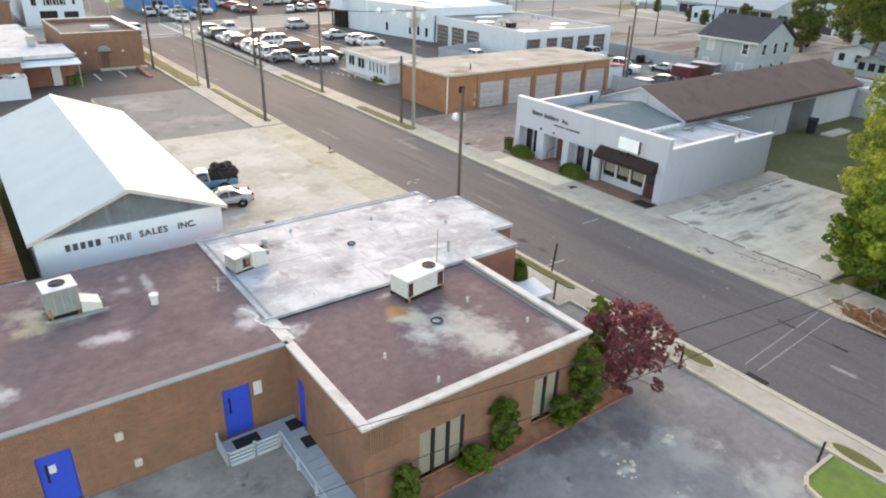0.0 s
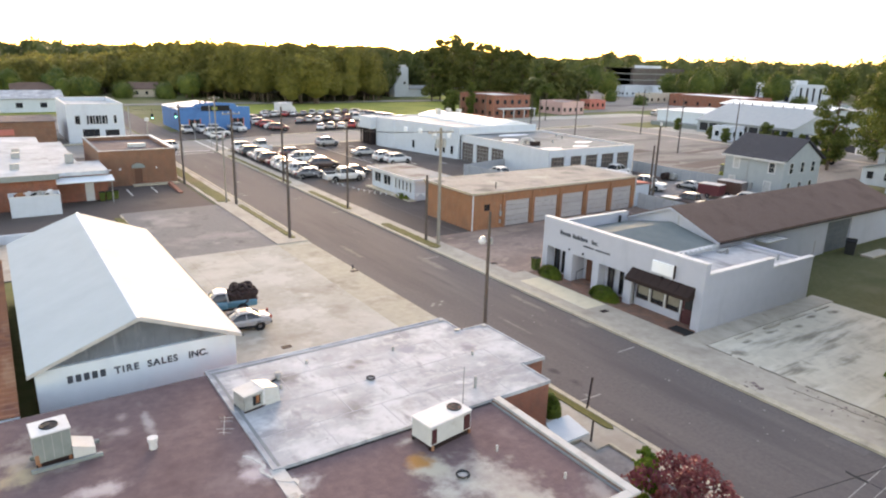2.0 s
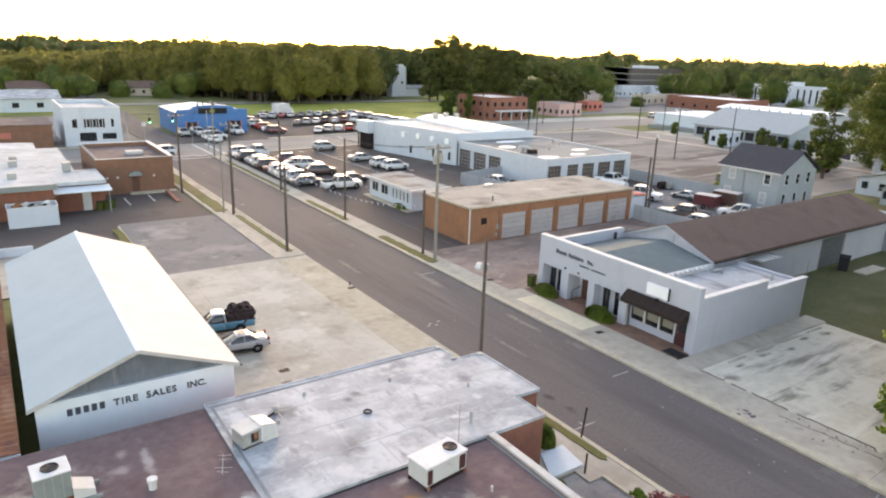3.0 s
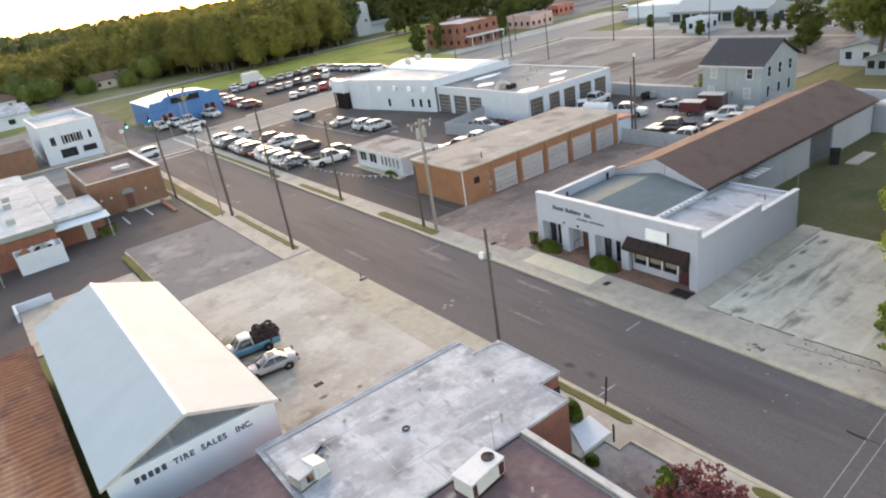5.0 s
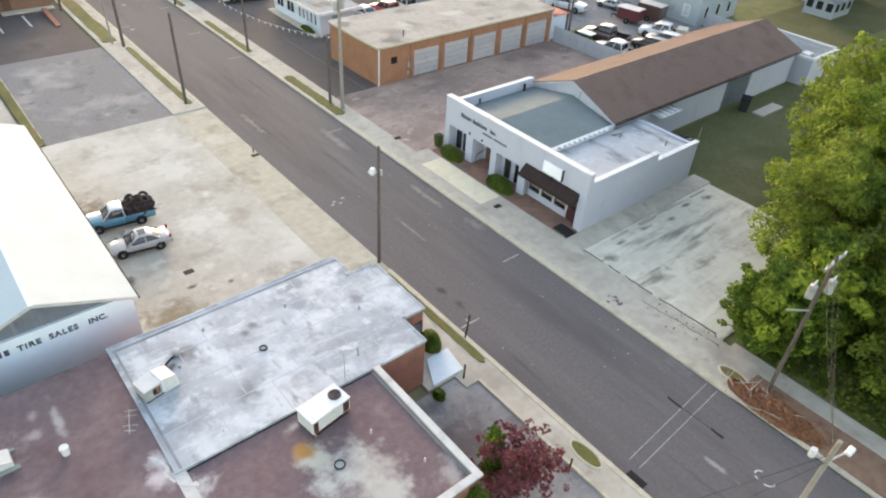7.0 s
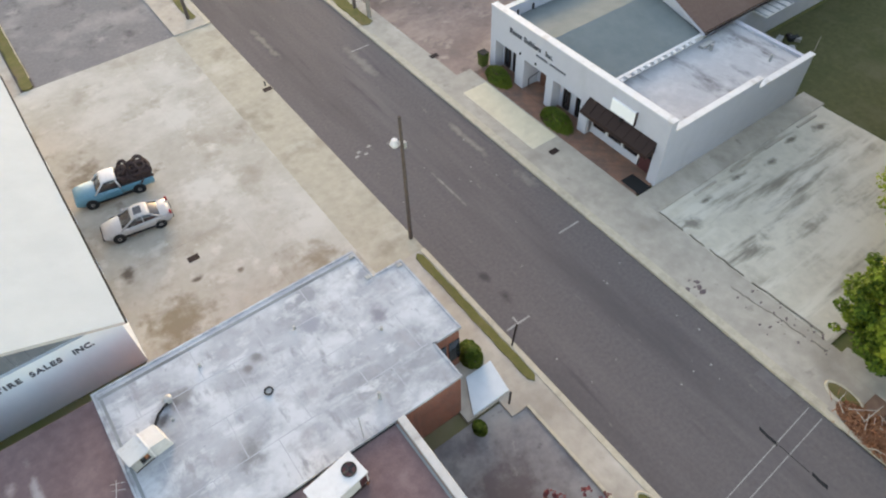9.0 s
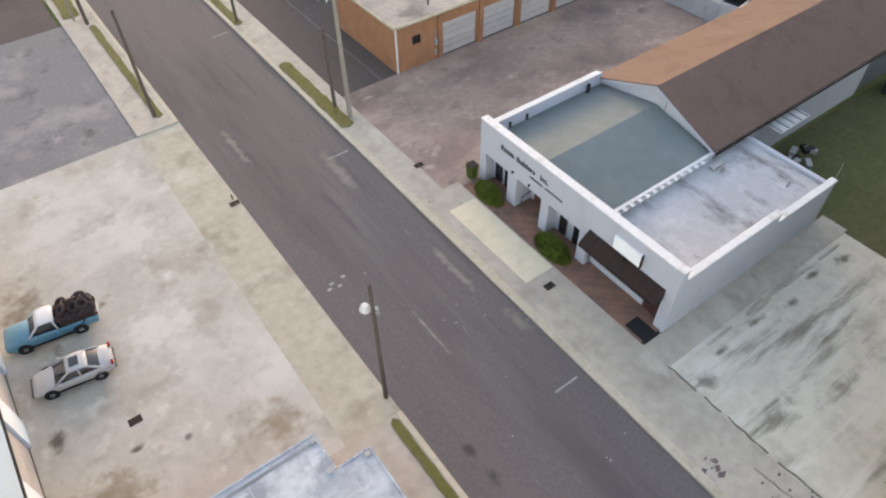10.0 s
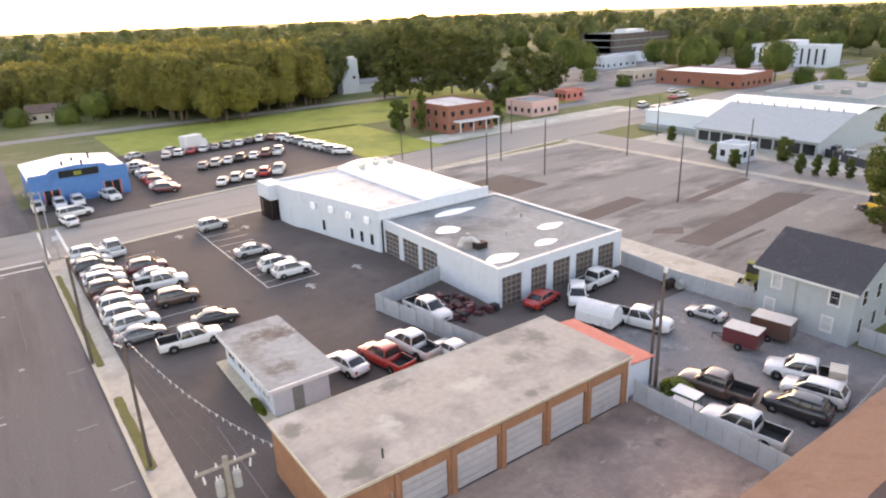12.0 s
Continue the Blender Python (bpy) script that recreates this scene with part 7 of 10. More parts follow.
bl = thing("blue_building", -3.0, 128.5, 0.0, "bright blue shop building with a white roof", "building")
part("wall", gap_wall(S(), "x", 0, 0.3, 0, 15.4, 0, 4.6, [(11.4, 13.8, 0, 2.6), (2.0, 4.2, 0, 2.5)]).box(0, 0.3, 0.3, 17, 0, 4.6).box(15.1, 15.4, 0.3, 17, 0, 4.6).box(0.3, 15.1, 16.7, 17, 0, 4.6), "blue_wall", bl)
crest = [(0, 4.6), (15.4, 4.6), (15.4, 5.2), (12.6, 5.3), (11.8, 5.9), (7.7, 6.2), (3.6, 5.9), (2.8, 5.3), (0, 5.2)]
part("front_parapet", S().hull([(x, -0.02, z) for x, z in crest], [(x, 0.26, z) for x, z in crest]), "blue_wall", bl)
part("roof", gable(S(), -0.1, 15.5, 0.3, 17.1, 4.65, 5.5, 0.15, "y"), "metal_bright", bl, "bright white metal roof")
part("sign_board", S().box(4.6, 10.8, -0.16, -0.03, 4.3, 5.5, 0.02), "black", bl, "dark shop sign")
part("sign_shape", S().box(6.9, 8.1, -0.2, -0.16, 4.5, 5.2, 0.1), "yellow_green", bl)
for p, q, top in ((11.4, 13.8, 2.6), (2.0, 4.2, 2.5)):
    part("shop_door", S().box(p, q, 0.1, 0.15, 0.05, top), "glass", bl)
    part("door_frame", S().box(p - 0.2, p, -0.06, 0.2, 0, top + 0.15).box((p + q) / 2 - 0.08, (p + q) / 2 + 0.08, -0.06, 0.1, 0, top).box(q, q + 0.2, -0.06, 0.2, 0, top + 0.15), "red_roof", bl)
for x, y in ((6, 6), (8, 9), (9, 5), (11, 11)):
    part("roof_vent", S().tube((x, y, 4.9), (x, y, 6.1), 0.18), "brown_metal", bl)

# ---------------------------------------------------------------- house and small buildings on the east
ho = thing("grey_house", 48.8, 22.6, 0.0, "two-storey grey house with a charcoal gable roof", "house")
HWX, HWY = 9.2, 8.6
part("wall", gap_wall(S(), "y", 0, 0.25, 0, HWY, 0, 5.3, [(1.5, 2.4, 0.9, 2.3), (1.2, 2.1, 3.5, 4.9), (6.8, 7.7, 0.9, 2.3), (6.4, 7.3, 3.5, 4.9)]), "siding", ho)
part("wall", gap_wall(S(), "x", 0, 0.25, 0.25, HWX, 0, 5.3, [(1.4 + k * 2.7, 2.3 + k * 2.7, z, z + 1.5) for k in range(3) for z in (0.8,)] + []), "siding", ho)
part("wall", S().box(HWX - 0.25, HWX, 0.25, HWY, 0, 5.3).box(0.25, HWX - 0.25, HWY - 0.25, HWY, 0, 5.3), "siding", ho)
part("gable_end", S().hull([(0.2, 0.0, 5.3), (HWX - 0.2, 0.0, 5.3), (HWX / 2, 0.0, 7.8)], [(0.2, 0.25, 5.3), (HWX - 0.2, 0.25, 5.3), (HWX / 2, 0.25, 7.8)]), "siding", ho)
part("gable_end", S().hull([(0.2, HWY - 0.25, 5.3), (HWX - 0.2, HWY - 0.25, 5.3), (HWX / 2, HWY - 0.25, 7.8)], [(0.2, HWY, 5.3), (HWX - 0.2, HWY, 5.3), (HWX / 2, HWY, 7.8)]), "siding", ho)
part("roof", gable(S(), -0.5, HWX + 0.5, -0.4, HWY + 0.4, 5.3, 8.05, 0.2, "y"), "shingle_dark", ho, "charcoal shingle roof")
part("eave_board", S().box(-0.52, -0.46, -0.4, HWY + 0.4, 5.05, 5.28), "white", ho)
for y0, z0 in ((1.5, 0.9), (1.2, 3.5), (6.8, 0.9), (6.4, 3.5)):
    w_ = window(ho, "y", 0.0, y0, y0 + 0.9, z0, z0 + 1.4, -1, "white", 0, "pale_blind" if (y0, z0) != (1.2, 3.5) else "glass")
    part("meeting_rail", S().box(0.03, 0.09, y0 + 0.06, y0 + 0.84, z0 + 0.67, z0 + 0.73), "white", w_)
    part("casing", S().box(-0.03, -0.001, y0 - 0.09, y0, z0 - 0.09, z0 + 1.49).box(-0.03, -0.001, y0 + 0.9, y0 + 0.99, z0 - 0.09, z0 + 1.49).box(-0.03, -0.001, y0, y0 + 0.9, z0 + 1.4, z0 + 1.49).box(-0.05, -0.001, y0, y0 + 0.9, z0 - 0.09, z0), "white", w_)
for k in range(3):
    window(ho, "x", 0.0, 1.4 + k * 2.7, 2.3 + k * 2.7, 0.8, 2.3, -1, "white", 0)
    part("upper_window", S().box(1.4 + k * 2.7, 2.3 + k * 2.7, -0.03, -0.002, 3.5, 5.0), "white", ho)
    for z in (3.58, 4.28):
        part("upper_pane", S().box(1.48 + k * 2.7, 2.22 + k * 2.7, -0.036, -0.031, z, z + 0.64), "glass", ho)
part("downpipe", S().tube((-0.08, 5.0, 0), (-0.08, 5.0, 5.1), 0.05).box(-0.25, 0, 4.0, 4.4, 1.0, 1.8), "steel", ho)
for k in range(18):
    part("siding_line", S().box(-0.015, -0.001, 0, HWY, 0.3 + k * 0.28, 0.315 + k * 0.28), "siding", ho)


def cottage(x, y, w, d, h, rise, wall, roof, label, rz=0.0, along="x", wins=3):
    c = thing("cottage", x, y, -0.05, label, "house", "", "", rz)
    part("wall", S().box(0, w, 0, d, 0, h), wall, c)
    if along == "x":
        part("gable_end", S().hull([(0.01, 0.1, h), (0.01, d - 0.1, h), (0.01, d / 2, h + rise * 0.92)], [(w - 0.01, 0.1, h), (w - 0.01, d - 0.1, h), (w - 0.01, d / 2, h + rise * 0.92)]), wall, c)
    else:
        part("gable_end", S().hull([(0.1, 0.01, h), (w - 0.1, 0.01, h), (w / 2, 0.01, h + rise * 0.92)], [(0.1, d - 0.01, h), (w - 0.1, d - 0.01, h), (w / 2, d - 0.01, h + rise * 0.92)]), wall, c)
    part("roof", gable(S(), -0.4, w + 0.4, -0.4, d + 0.4, h, h + rise, 0.16, along), roof, c)
    for i in range(wins):
        px = w * (i + 0.5) / wins - 0.45
        part("window", S().box(px, px + 0.9, -0.03, -0.002, 1.0, 2.1), "glass", c)
        py = d * (i + 0.5) / wins - 0.45
        part("window", S().box(-0.03, -0.002, py, py + 0.9, 1.0, 2.1), "glass", c)
    return c


cottage(69.0, 14.0, 5.5, 4.2, 2.4, 0.9, "siding", "roof_grey", "small grey outbuilding with a low roof", 0)
cottage(75.2, 17.0, 9, 7.5, 2.6, 1.1, "white_wall", "roof_grey", "low pale house with a grey roof", 0)
cottage(98, 22, 12, 10, 2.8, 2.6, "white_wall", "siding", "white cottage with a blue-grey gable roof", 0, "y")
cottage(118, 6, 13, 10, 2.8, 2.6, "white_wall", "siding", "pale cottage among trees", 0, "y")
cottage(92, -8, 12, 9, 2.8, 2.2, "siding", "shingle", "grey cottage with a brown roof", 0)
cottage(120, 30, 12, 9, 2.8, 2.2, "white_wall", "metal_bright", "white cottage with a pale roof", 0)

# ---------------------------------------------------------------- across the vacant lot


def block(name, x, y, w, d, h, wall, roof, label, rows=1, cols=6, category="building", faces="sw", win=(1.0, 1.2), parap=0.4, pane="glass"):
    b = thing(name, x, y, -0.02, label, category)
    part("wall", S().box(0, w, 0, d, 0, h), wall, b)
    part("roof", S().box(0.3, w - 0.3, 0.3, d - 0.3, h, h + 0.05), roof, b)
    if parap:
        part("parapet", parapet(S(), [(-0.05, -0.05), (w + 0.05, -0.05), (w + 0.05, d + 0.05), (-0.05, d + 0.05)], h, h + parap, 0.3), wall, b)
    fh = h / max(rows, 1)
    for r in range(rows):
        for i in range(cols):
            if "s" in faces:
                c = w * (i + 0.5) / cols
                part("window", S().box(c - win[0] / 2, c + win[0] / 2, -0.06, -0.002, r * fh + 1.0, r * fh + 1.0 + win[1]), pane, b)
            if "w" in faces:
                c = d * (i + 0.5) / cols
                part("window", S().box(-0.06, -0.002, c - win[0] / 2, c + win[0] / 2, r * fh + 1.0, r * fh + 1.0 + win[1]), pane, b)
    return b


rb = block("brick_office", 86.5, 132.5, 14, 17, 6.4, "brick_red", "roof_white", "two-storey red brick office with a pale porch", 2, 5)
part("porch_roof", S().box(1.5, 14.3, -2.6, -0.01, 2.8, 3.1, 0.03), "white_cap", rb)
for i in range(4):
    part("porch_post", S().box(1.8 + i * 4.0, 2.0 + i * 4.0, -2.5, -2.3, 0, 2.8), "white", rb)
block("pink_shop", 118.5, 137, 10, 11, 3.8, "pink", "roof_grey", "low pink shop with a flat roof", 1, 4)
block("red_shed", 147, 152, 8, 5, 3.0, "red_roof", "red_roof", "small red shed by the far street", 1, 3)
wh = thing("warehouse", 119, 60, -0.02, "long pale blue-grey warehouse with a sloping roof and bright ridge", "building")
part("wall", S().box(0, 34, 0, 26, 0, 3.2), "siding", wh)
part("gable_wall", S().hull([(0, 0, 3.2), (34, 0, 3.2), (26, 0, 7.0), (13, 0, 7.0)], [(0, 0.3, 3.2), (34, 0.3, 3.2), (26, 0.3, 7.0), (13, 0.3, 7.0)]), "siding", wh)
part("gable_wall", S().hull([(0, 25.7, 3.2), (34, 25.7, 3.2), (26, 25.7, 7.0), (13, 25.7, 7.0)], [(0, 26, 3.2), (34, 26, 3.2), (26, 26, 7.0), (13, 26, 7.0)]), "siding", wh)
part("roof_slope", S().hull([(-0.6, -0.4, 3.05), (13, -0.4, 7.05), (13, -0.4, 7.25), (-0.6, -0.4, 3.25)], [(-0.6, 26.4, 3.05), (13, 26.4, 7.05), (13, 26.4, 7.25), (-0.6, 26.4, 3.25)]), "siding", wh, "pale grey sheet metal slope")
part("roof_slope", S().hull([(26, -0.4, 7.05), (34.6, -0.4, 3.05), (34.6, -0.4, 3.25), (26, -0.4, 7.25)], [(26, 26.4, 7.05), (34.6, 26.4, 3.05), (34.6, 26.4, 3.25), (26, 26.4, 7.25)]), "siding", wh)
part("bright_roof", gable(S(), 13, 26, -0.6, 29, 7.1, 8.0, 0.2, "y"), "metal_bright", wh, "bright white metal roof")
for i in range(9):
    part("roof_vent", S().tube((12.4, 2 + i * 2.8, 6.8), (12.4, 2 + i * 2.8, 7.9), 0.16), "steel", wh)
    part("window", S().box(-0.08, -0.002, 0.5 + i * 2.8, 2.8 + i * 2.8, 0.6, 2.6), "glass", wh)
an = thing("warehouse_annex", 126.5, 86.2, -0.02, "low pale flat-roofed annex with a loading canopy", "building")
part("wall", S().box(0, 24, 0, 19, 0, 4.0), "pale_blue", an)
part("roof", S().box(-0.3, 24.3, 0.0, 19.3, 4.0, 4.25), "pale_blue", an)
part("dock", S().box(-3.2, -0.01, 2, 18.5, 0, 1.1), "ac_grey", an)
arc = [(0, 2.9 + 0.9 * math.sin(math.pi * i / 8), -1.0 - 3.0 * math.cos(math.pi * i / 8)) for i in range(9)]
part("arched_canopy", S().hull([(-4.5, y, z) for _, z, y in arc], [(-0.02, y, z) for _, z, y in arc]), "blue_wall", an, "blue arched canopy at the corner")
block("small_white_shop", 106, 67.5, 5, 5, 3.0, "white_wall", "metal_white", "small white shop with a pale roof", 1, 2)
gs = block("grey_store", 170, 74, 36, 26, 4.5, "siding", "roof_grey", "wide grey store with a flat roof", 1, 6)
for x, y in ((8, 8), (14, 18), (26, 12)):
    part("roof_unit", S().box(x, x + 2.2, y, y + 1.8, 4.55, 5.7, 0.08), "ac_grey", gs)
gt = thing("white_tower", 114, 232, -0.05, "narrow white tower with a sloping shoulder by the woods", "tower")
part("tower", S().hull([(-2.2, -2, 0), (2.2, -2, 0), (2.2, 2, 0), (-2.2, 2, 0)], [(-1.8, -1.8, 12.6), (1.8, -1.8, 12.6), (1.8, 1.8, 12.6), (-1.8, 1.8, 12.6)]), "white_wall", gt)
part("cap", S().box(-1.2, 1.2, -1.2, 1.2, 12.6, 13.4, 0.1), "white_cap", gt)
part("shoulder", S().hull([(-5.2, -2.4, 0), (-2.2, -2.4, 0), (-2.2, -2.4, 9.0), (-5.2, -2.4, 4.6)], [(-5.2, 2.4, 0), (-2.2, 2.4, 0), (-2.2, 2.4, 9.0), (-5.2, 2.4, 4.6)]), "white_wall", gt)
part("annex", S().box(2.2, 12, -2, 3, 0, 3.4), "white_wall", gt)
part("annex_roof", gable(S(), 2.1, 12.3, -2.4, 3.4, 3.4, 4.8), "roof_grey", gt)
part("window", S().box(-0.5, 0.5, -1.96, -1.86, 5.4, 6.4), "glass", gt)
do = block("dark_office", 266, 236, 46, 20, 13.5, "ac_grey", "roof_grey", "wide dark glass office block", 4, 9, faces="sw", win=(4.9, 2.9), pane="dusty_glass")
part("lower_wing", S().box(-2, 22, -6, -0.02, 0, 4.6), "white_wall", do)
part("roof_house", S().box(18, 32, 6, 14, 13.5, 15.4), "white_wall", do)
wo = block("white_office", 290, 141, 12, 34, 8.6, "white_wall", "roof_white", "pale multi-storey office block with a raised core", 1, 0)
part("core", S().box(-0.6, 9, 13, 21, 0.02, 10.8), "white_wall", wo)
for i in range(11):
    y = 1.0 + i * 3.1
    if not 12 < y + 1 < 22:
        part("window", S().box(-0.09, -0.002, y, y + 0.9, 1.2, 7.6), "glass", wo)
part("entrance_glass", S().box(-0.7, -0.602, 15.8, 18.2, 0.5, 8.4), "glass", wo)
block("brick_store", 205, 128, 20, 34, 4.5, "brick_red", "metal_bright", "long red brick store with a pale roof", 1, 6)
block("white_store_far", 236, 214, 22, 10, 5, "white_wall", "roof_white", "low white store behind the trees", 1, 5)
block("tan_row", 204, 172, 30, 8, 3.6, "tan_wall", "roof_grey", "low tan row of shops along the far street", 1, 7)
for x, y, w in ((196, 300, 13), (214, 318, 12), (236, 330, 14), (262, 338, 12), (170, 285, 11)):
    cottage(x, y, w, 9, 5.5, 2.6, "white_wall", "shingle", "white house among the far trees", 0)
cottage(-30, 240, 12, 9, 3, 2.2, "white_wall", "shingle", "pale house at the edge of the woods", 0)
cottage(7, 243, 10, 8, 3, 2.2, "tan_wall", "shingle", "tan house at the edge of the woods", 0)
cottage(62, 262, 12, 8, 3, 2.2, "white_wall", "shingle", "white house half hidden in the woods", 0)

# ---------------------------------------------------------------- vehicles
WHEEL = {}


def wheel_mesh(r, w):
    key = (r, w)
    if key not in WHEEL:
        tyre, rim = S(), S()
        n = 18
        ring = lambda rad, y: [(rad * math.cos(a), y, rad * math.sin(a)) for a in (math.tau * i / n for i in range(n))]
        tyre.loft([ring(r * 0.6, -w / 2), ring(r * 0.93, -w / 2), ring(r, -w / 4), ring(r, w / 4), ring(r * 0.93, w / 2), ring(r * 0.6, w / 2)])
        rim.loft([ring(r * 0.62, -w / 2 + 0.02), ring(r * 0.2, -w / 2 - 0.01), ring(r * 0.2, w / 2 + 0.01), ring(r * 0.62, w / 2 - 0.02)])
        WHEEL[key] = tyre.mesh("tyre", "black", True), rim.mesh("rim", "chrome")
    return WHEEL[key]


def section(x, hw, z0, z1, tuck=0.06):
    """A rounded cross-section of a car body."""
    m = (z0 + z1) / 2
    return [(x, -hw + tuck, z0), (x, hw - tuck, z0), (x, hw, z0 + 0.12), (x, hw, m + 0.06), (x, hw - tuck * 0.7, z1 - 0.05), (x, hw - tuck * 2.2, z1),
            (x, -hw + tuck * 2.2, z1), (x, -hw + tuck * 0.7, z1 - 0.05), (x, -hw, m + 0.06), (x, -hw, z0 + 0.12)]


KINDS = {  # length, half width, wheel radius, front/rear axle, body stations (x, half width, top), greenhouse: base x0 x1, roof x0 x1, base z, roof z
    "sedan": (4.7, 0.92, 0.34, 1.42, -1.36, [(2.35, 0.50, 0.56), (2.27, 0.74, 0.70), (1.98, 0.88, 0.83), (1.3, 0.92, 0.95), (0.1, 0.92, 0.98), (-1.2, 0.92, 1.02), (-1.85, 0.90, 1.05), (-2.2, 0.82, 1.01), (-2.35, 0.64, 0.84)], (-2.0, 1.42, -0.95, 0.38, 0.95, 1.47)),
    "coupe": (4.4, 0.89, 0.34, 1.30, -1.30, [(2.2, 0.58, 0.52), (2.08, 0.76, 0.62), (1.7, 0.87, 0.72), (1.0, 0.88, 0.82), (0.1, 0.88, 0.88), (-1.1, 0.90, 0.93), (-1.75, 0.88, 0.94), (-2.08, 0.80, 0.88), (-2.2, 0.68, 0.76)], (-1.75, 1.0, -0.85, 0.05, 0.86, 1.33)),
    "suv": (4.6, 0.95, 0.38, 1.40, -1.36, [(2.3, 0.54, 0.68), (2.23, 0.78, 0.90), (1.95, 0.91, 1.03), (1.3, 0.95, 1.12), (0.2, 0.96, 1.14), (-1.2, 0.96, 1.17), (-1.95, 0.94, 1.19), (-2.22, 0.86, 1.12), (-2.3, 0.72, 0.92)], (-2.22, 1.38, -1.72, 0.42, 1.08, 1.74)),
    "van": (5.1, 0.98, 0.36, 1.6, -1.5, [(2.55, 0.70, 0.80), (2.4, 0.90, 0.98), (1.6, 0.97, 1.12), (0.2, 0.98, 1.15), (-1.2, 0.98, 1.15), (-2.4, 0.97, 1.15), (-2.55, 0.92, 1.1)], (-2.48, 1.75, -2.3, 0.75, 1.1, 1.85)),
    "old_pickup": (4.9, 0.88, 0.34, 1.55, -1.40, [(2.45, 0.70, 0.74), (2.35, 0.82, 0.86), (1.9, 0.87, 0.93), (1.2, 0.88, 0.97), (0.4, 0.88, 0.98), (-0.35, 0.88, 0.98)], (-0.4, 1.15, -0.3, 0.45, 0.95, 1.56)),
    "pickup": (5.8, 0.99, 0.41, 1.85, -1.70, [(2.9, 0.66, 0.84), (2.8, 0.90, 1.04), (2.3, 0.98, 1.15), (1.6, 1.0, 1.2), (0.6, 1.0, 1.21), (-0.95, 1.0, 1.22)], (-0.98, 1.62, -0.78, 0.72, 1.17, 1.92)),
}
for kd, f in (("coupe", 0.89), ("old_pickup", 0.93)):
    ln_, hw, r, fa, ra, st, green = KINDS[kd]
    KINDS[kd] = (ln_ * f, hw * f, r * f, fa * f, ra * f, [(x * f, w * f, z * f) for x, w, z in st], tuple(q * f for q in green))
NAMES = {"sedan": ("sedan", "car"), "coupe": ("coupe", "car"), "suv": ("suv", "car"), "van": ("minivan", "van"), "pickup": ("pickup_truck", "pickup"), "old_pickup": ("pickup_truck", "pickup")}


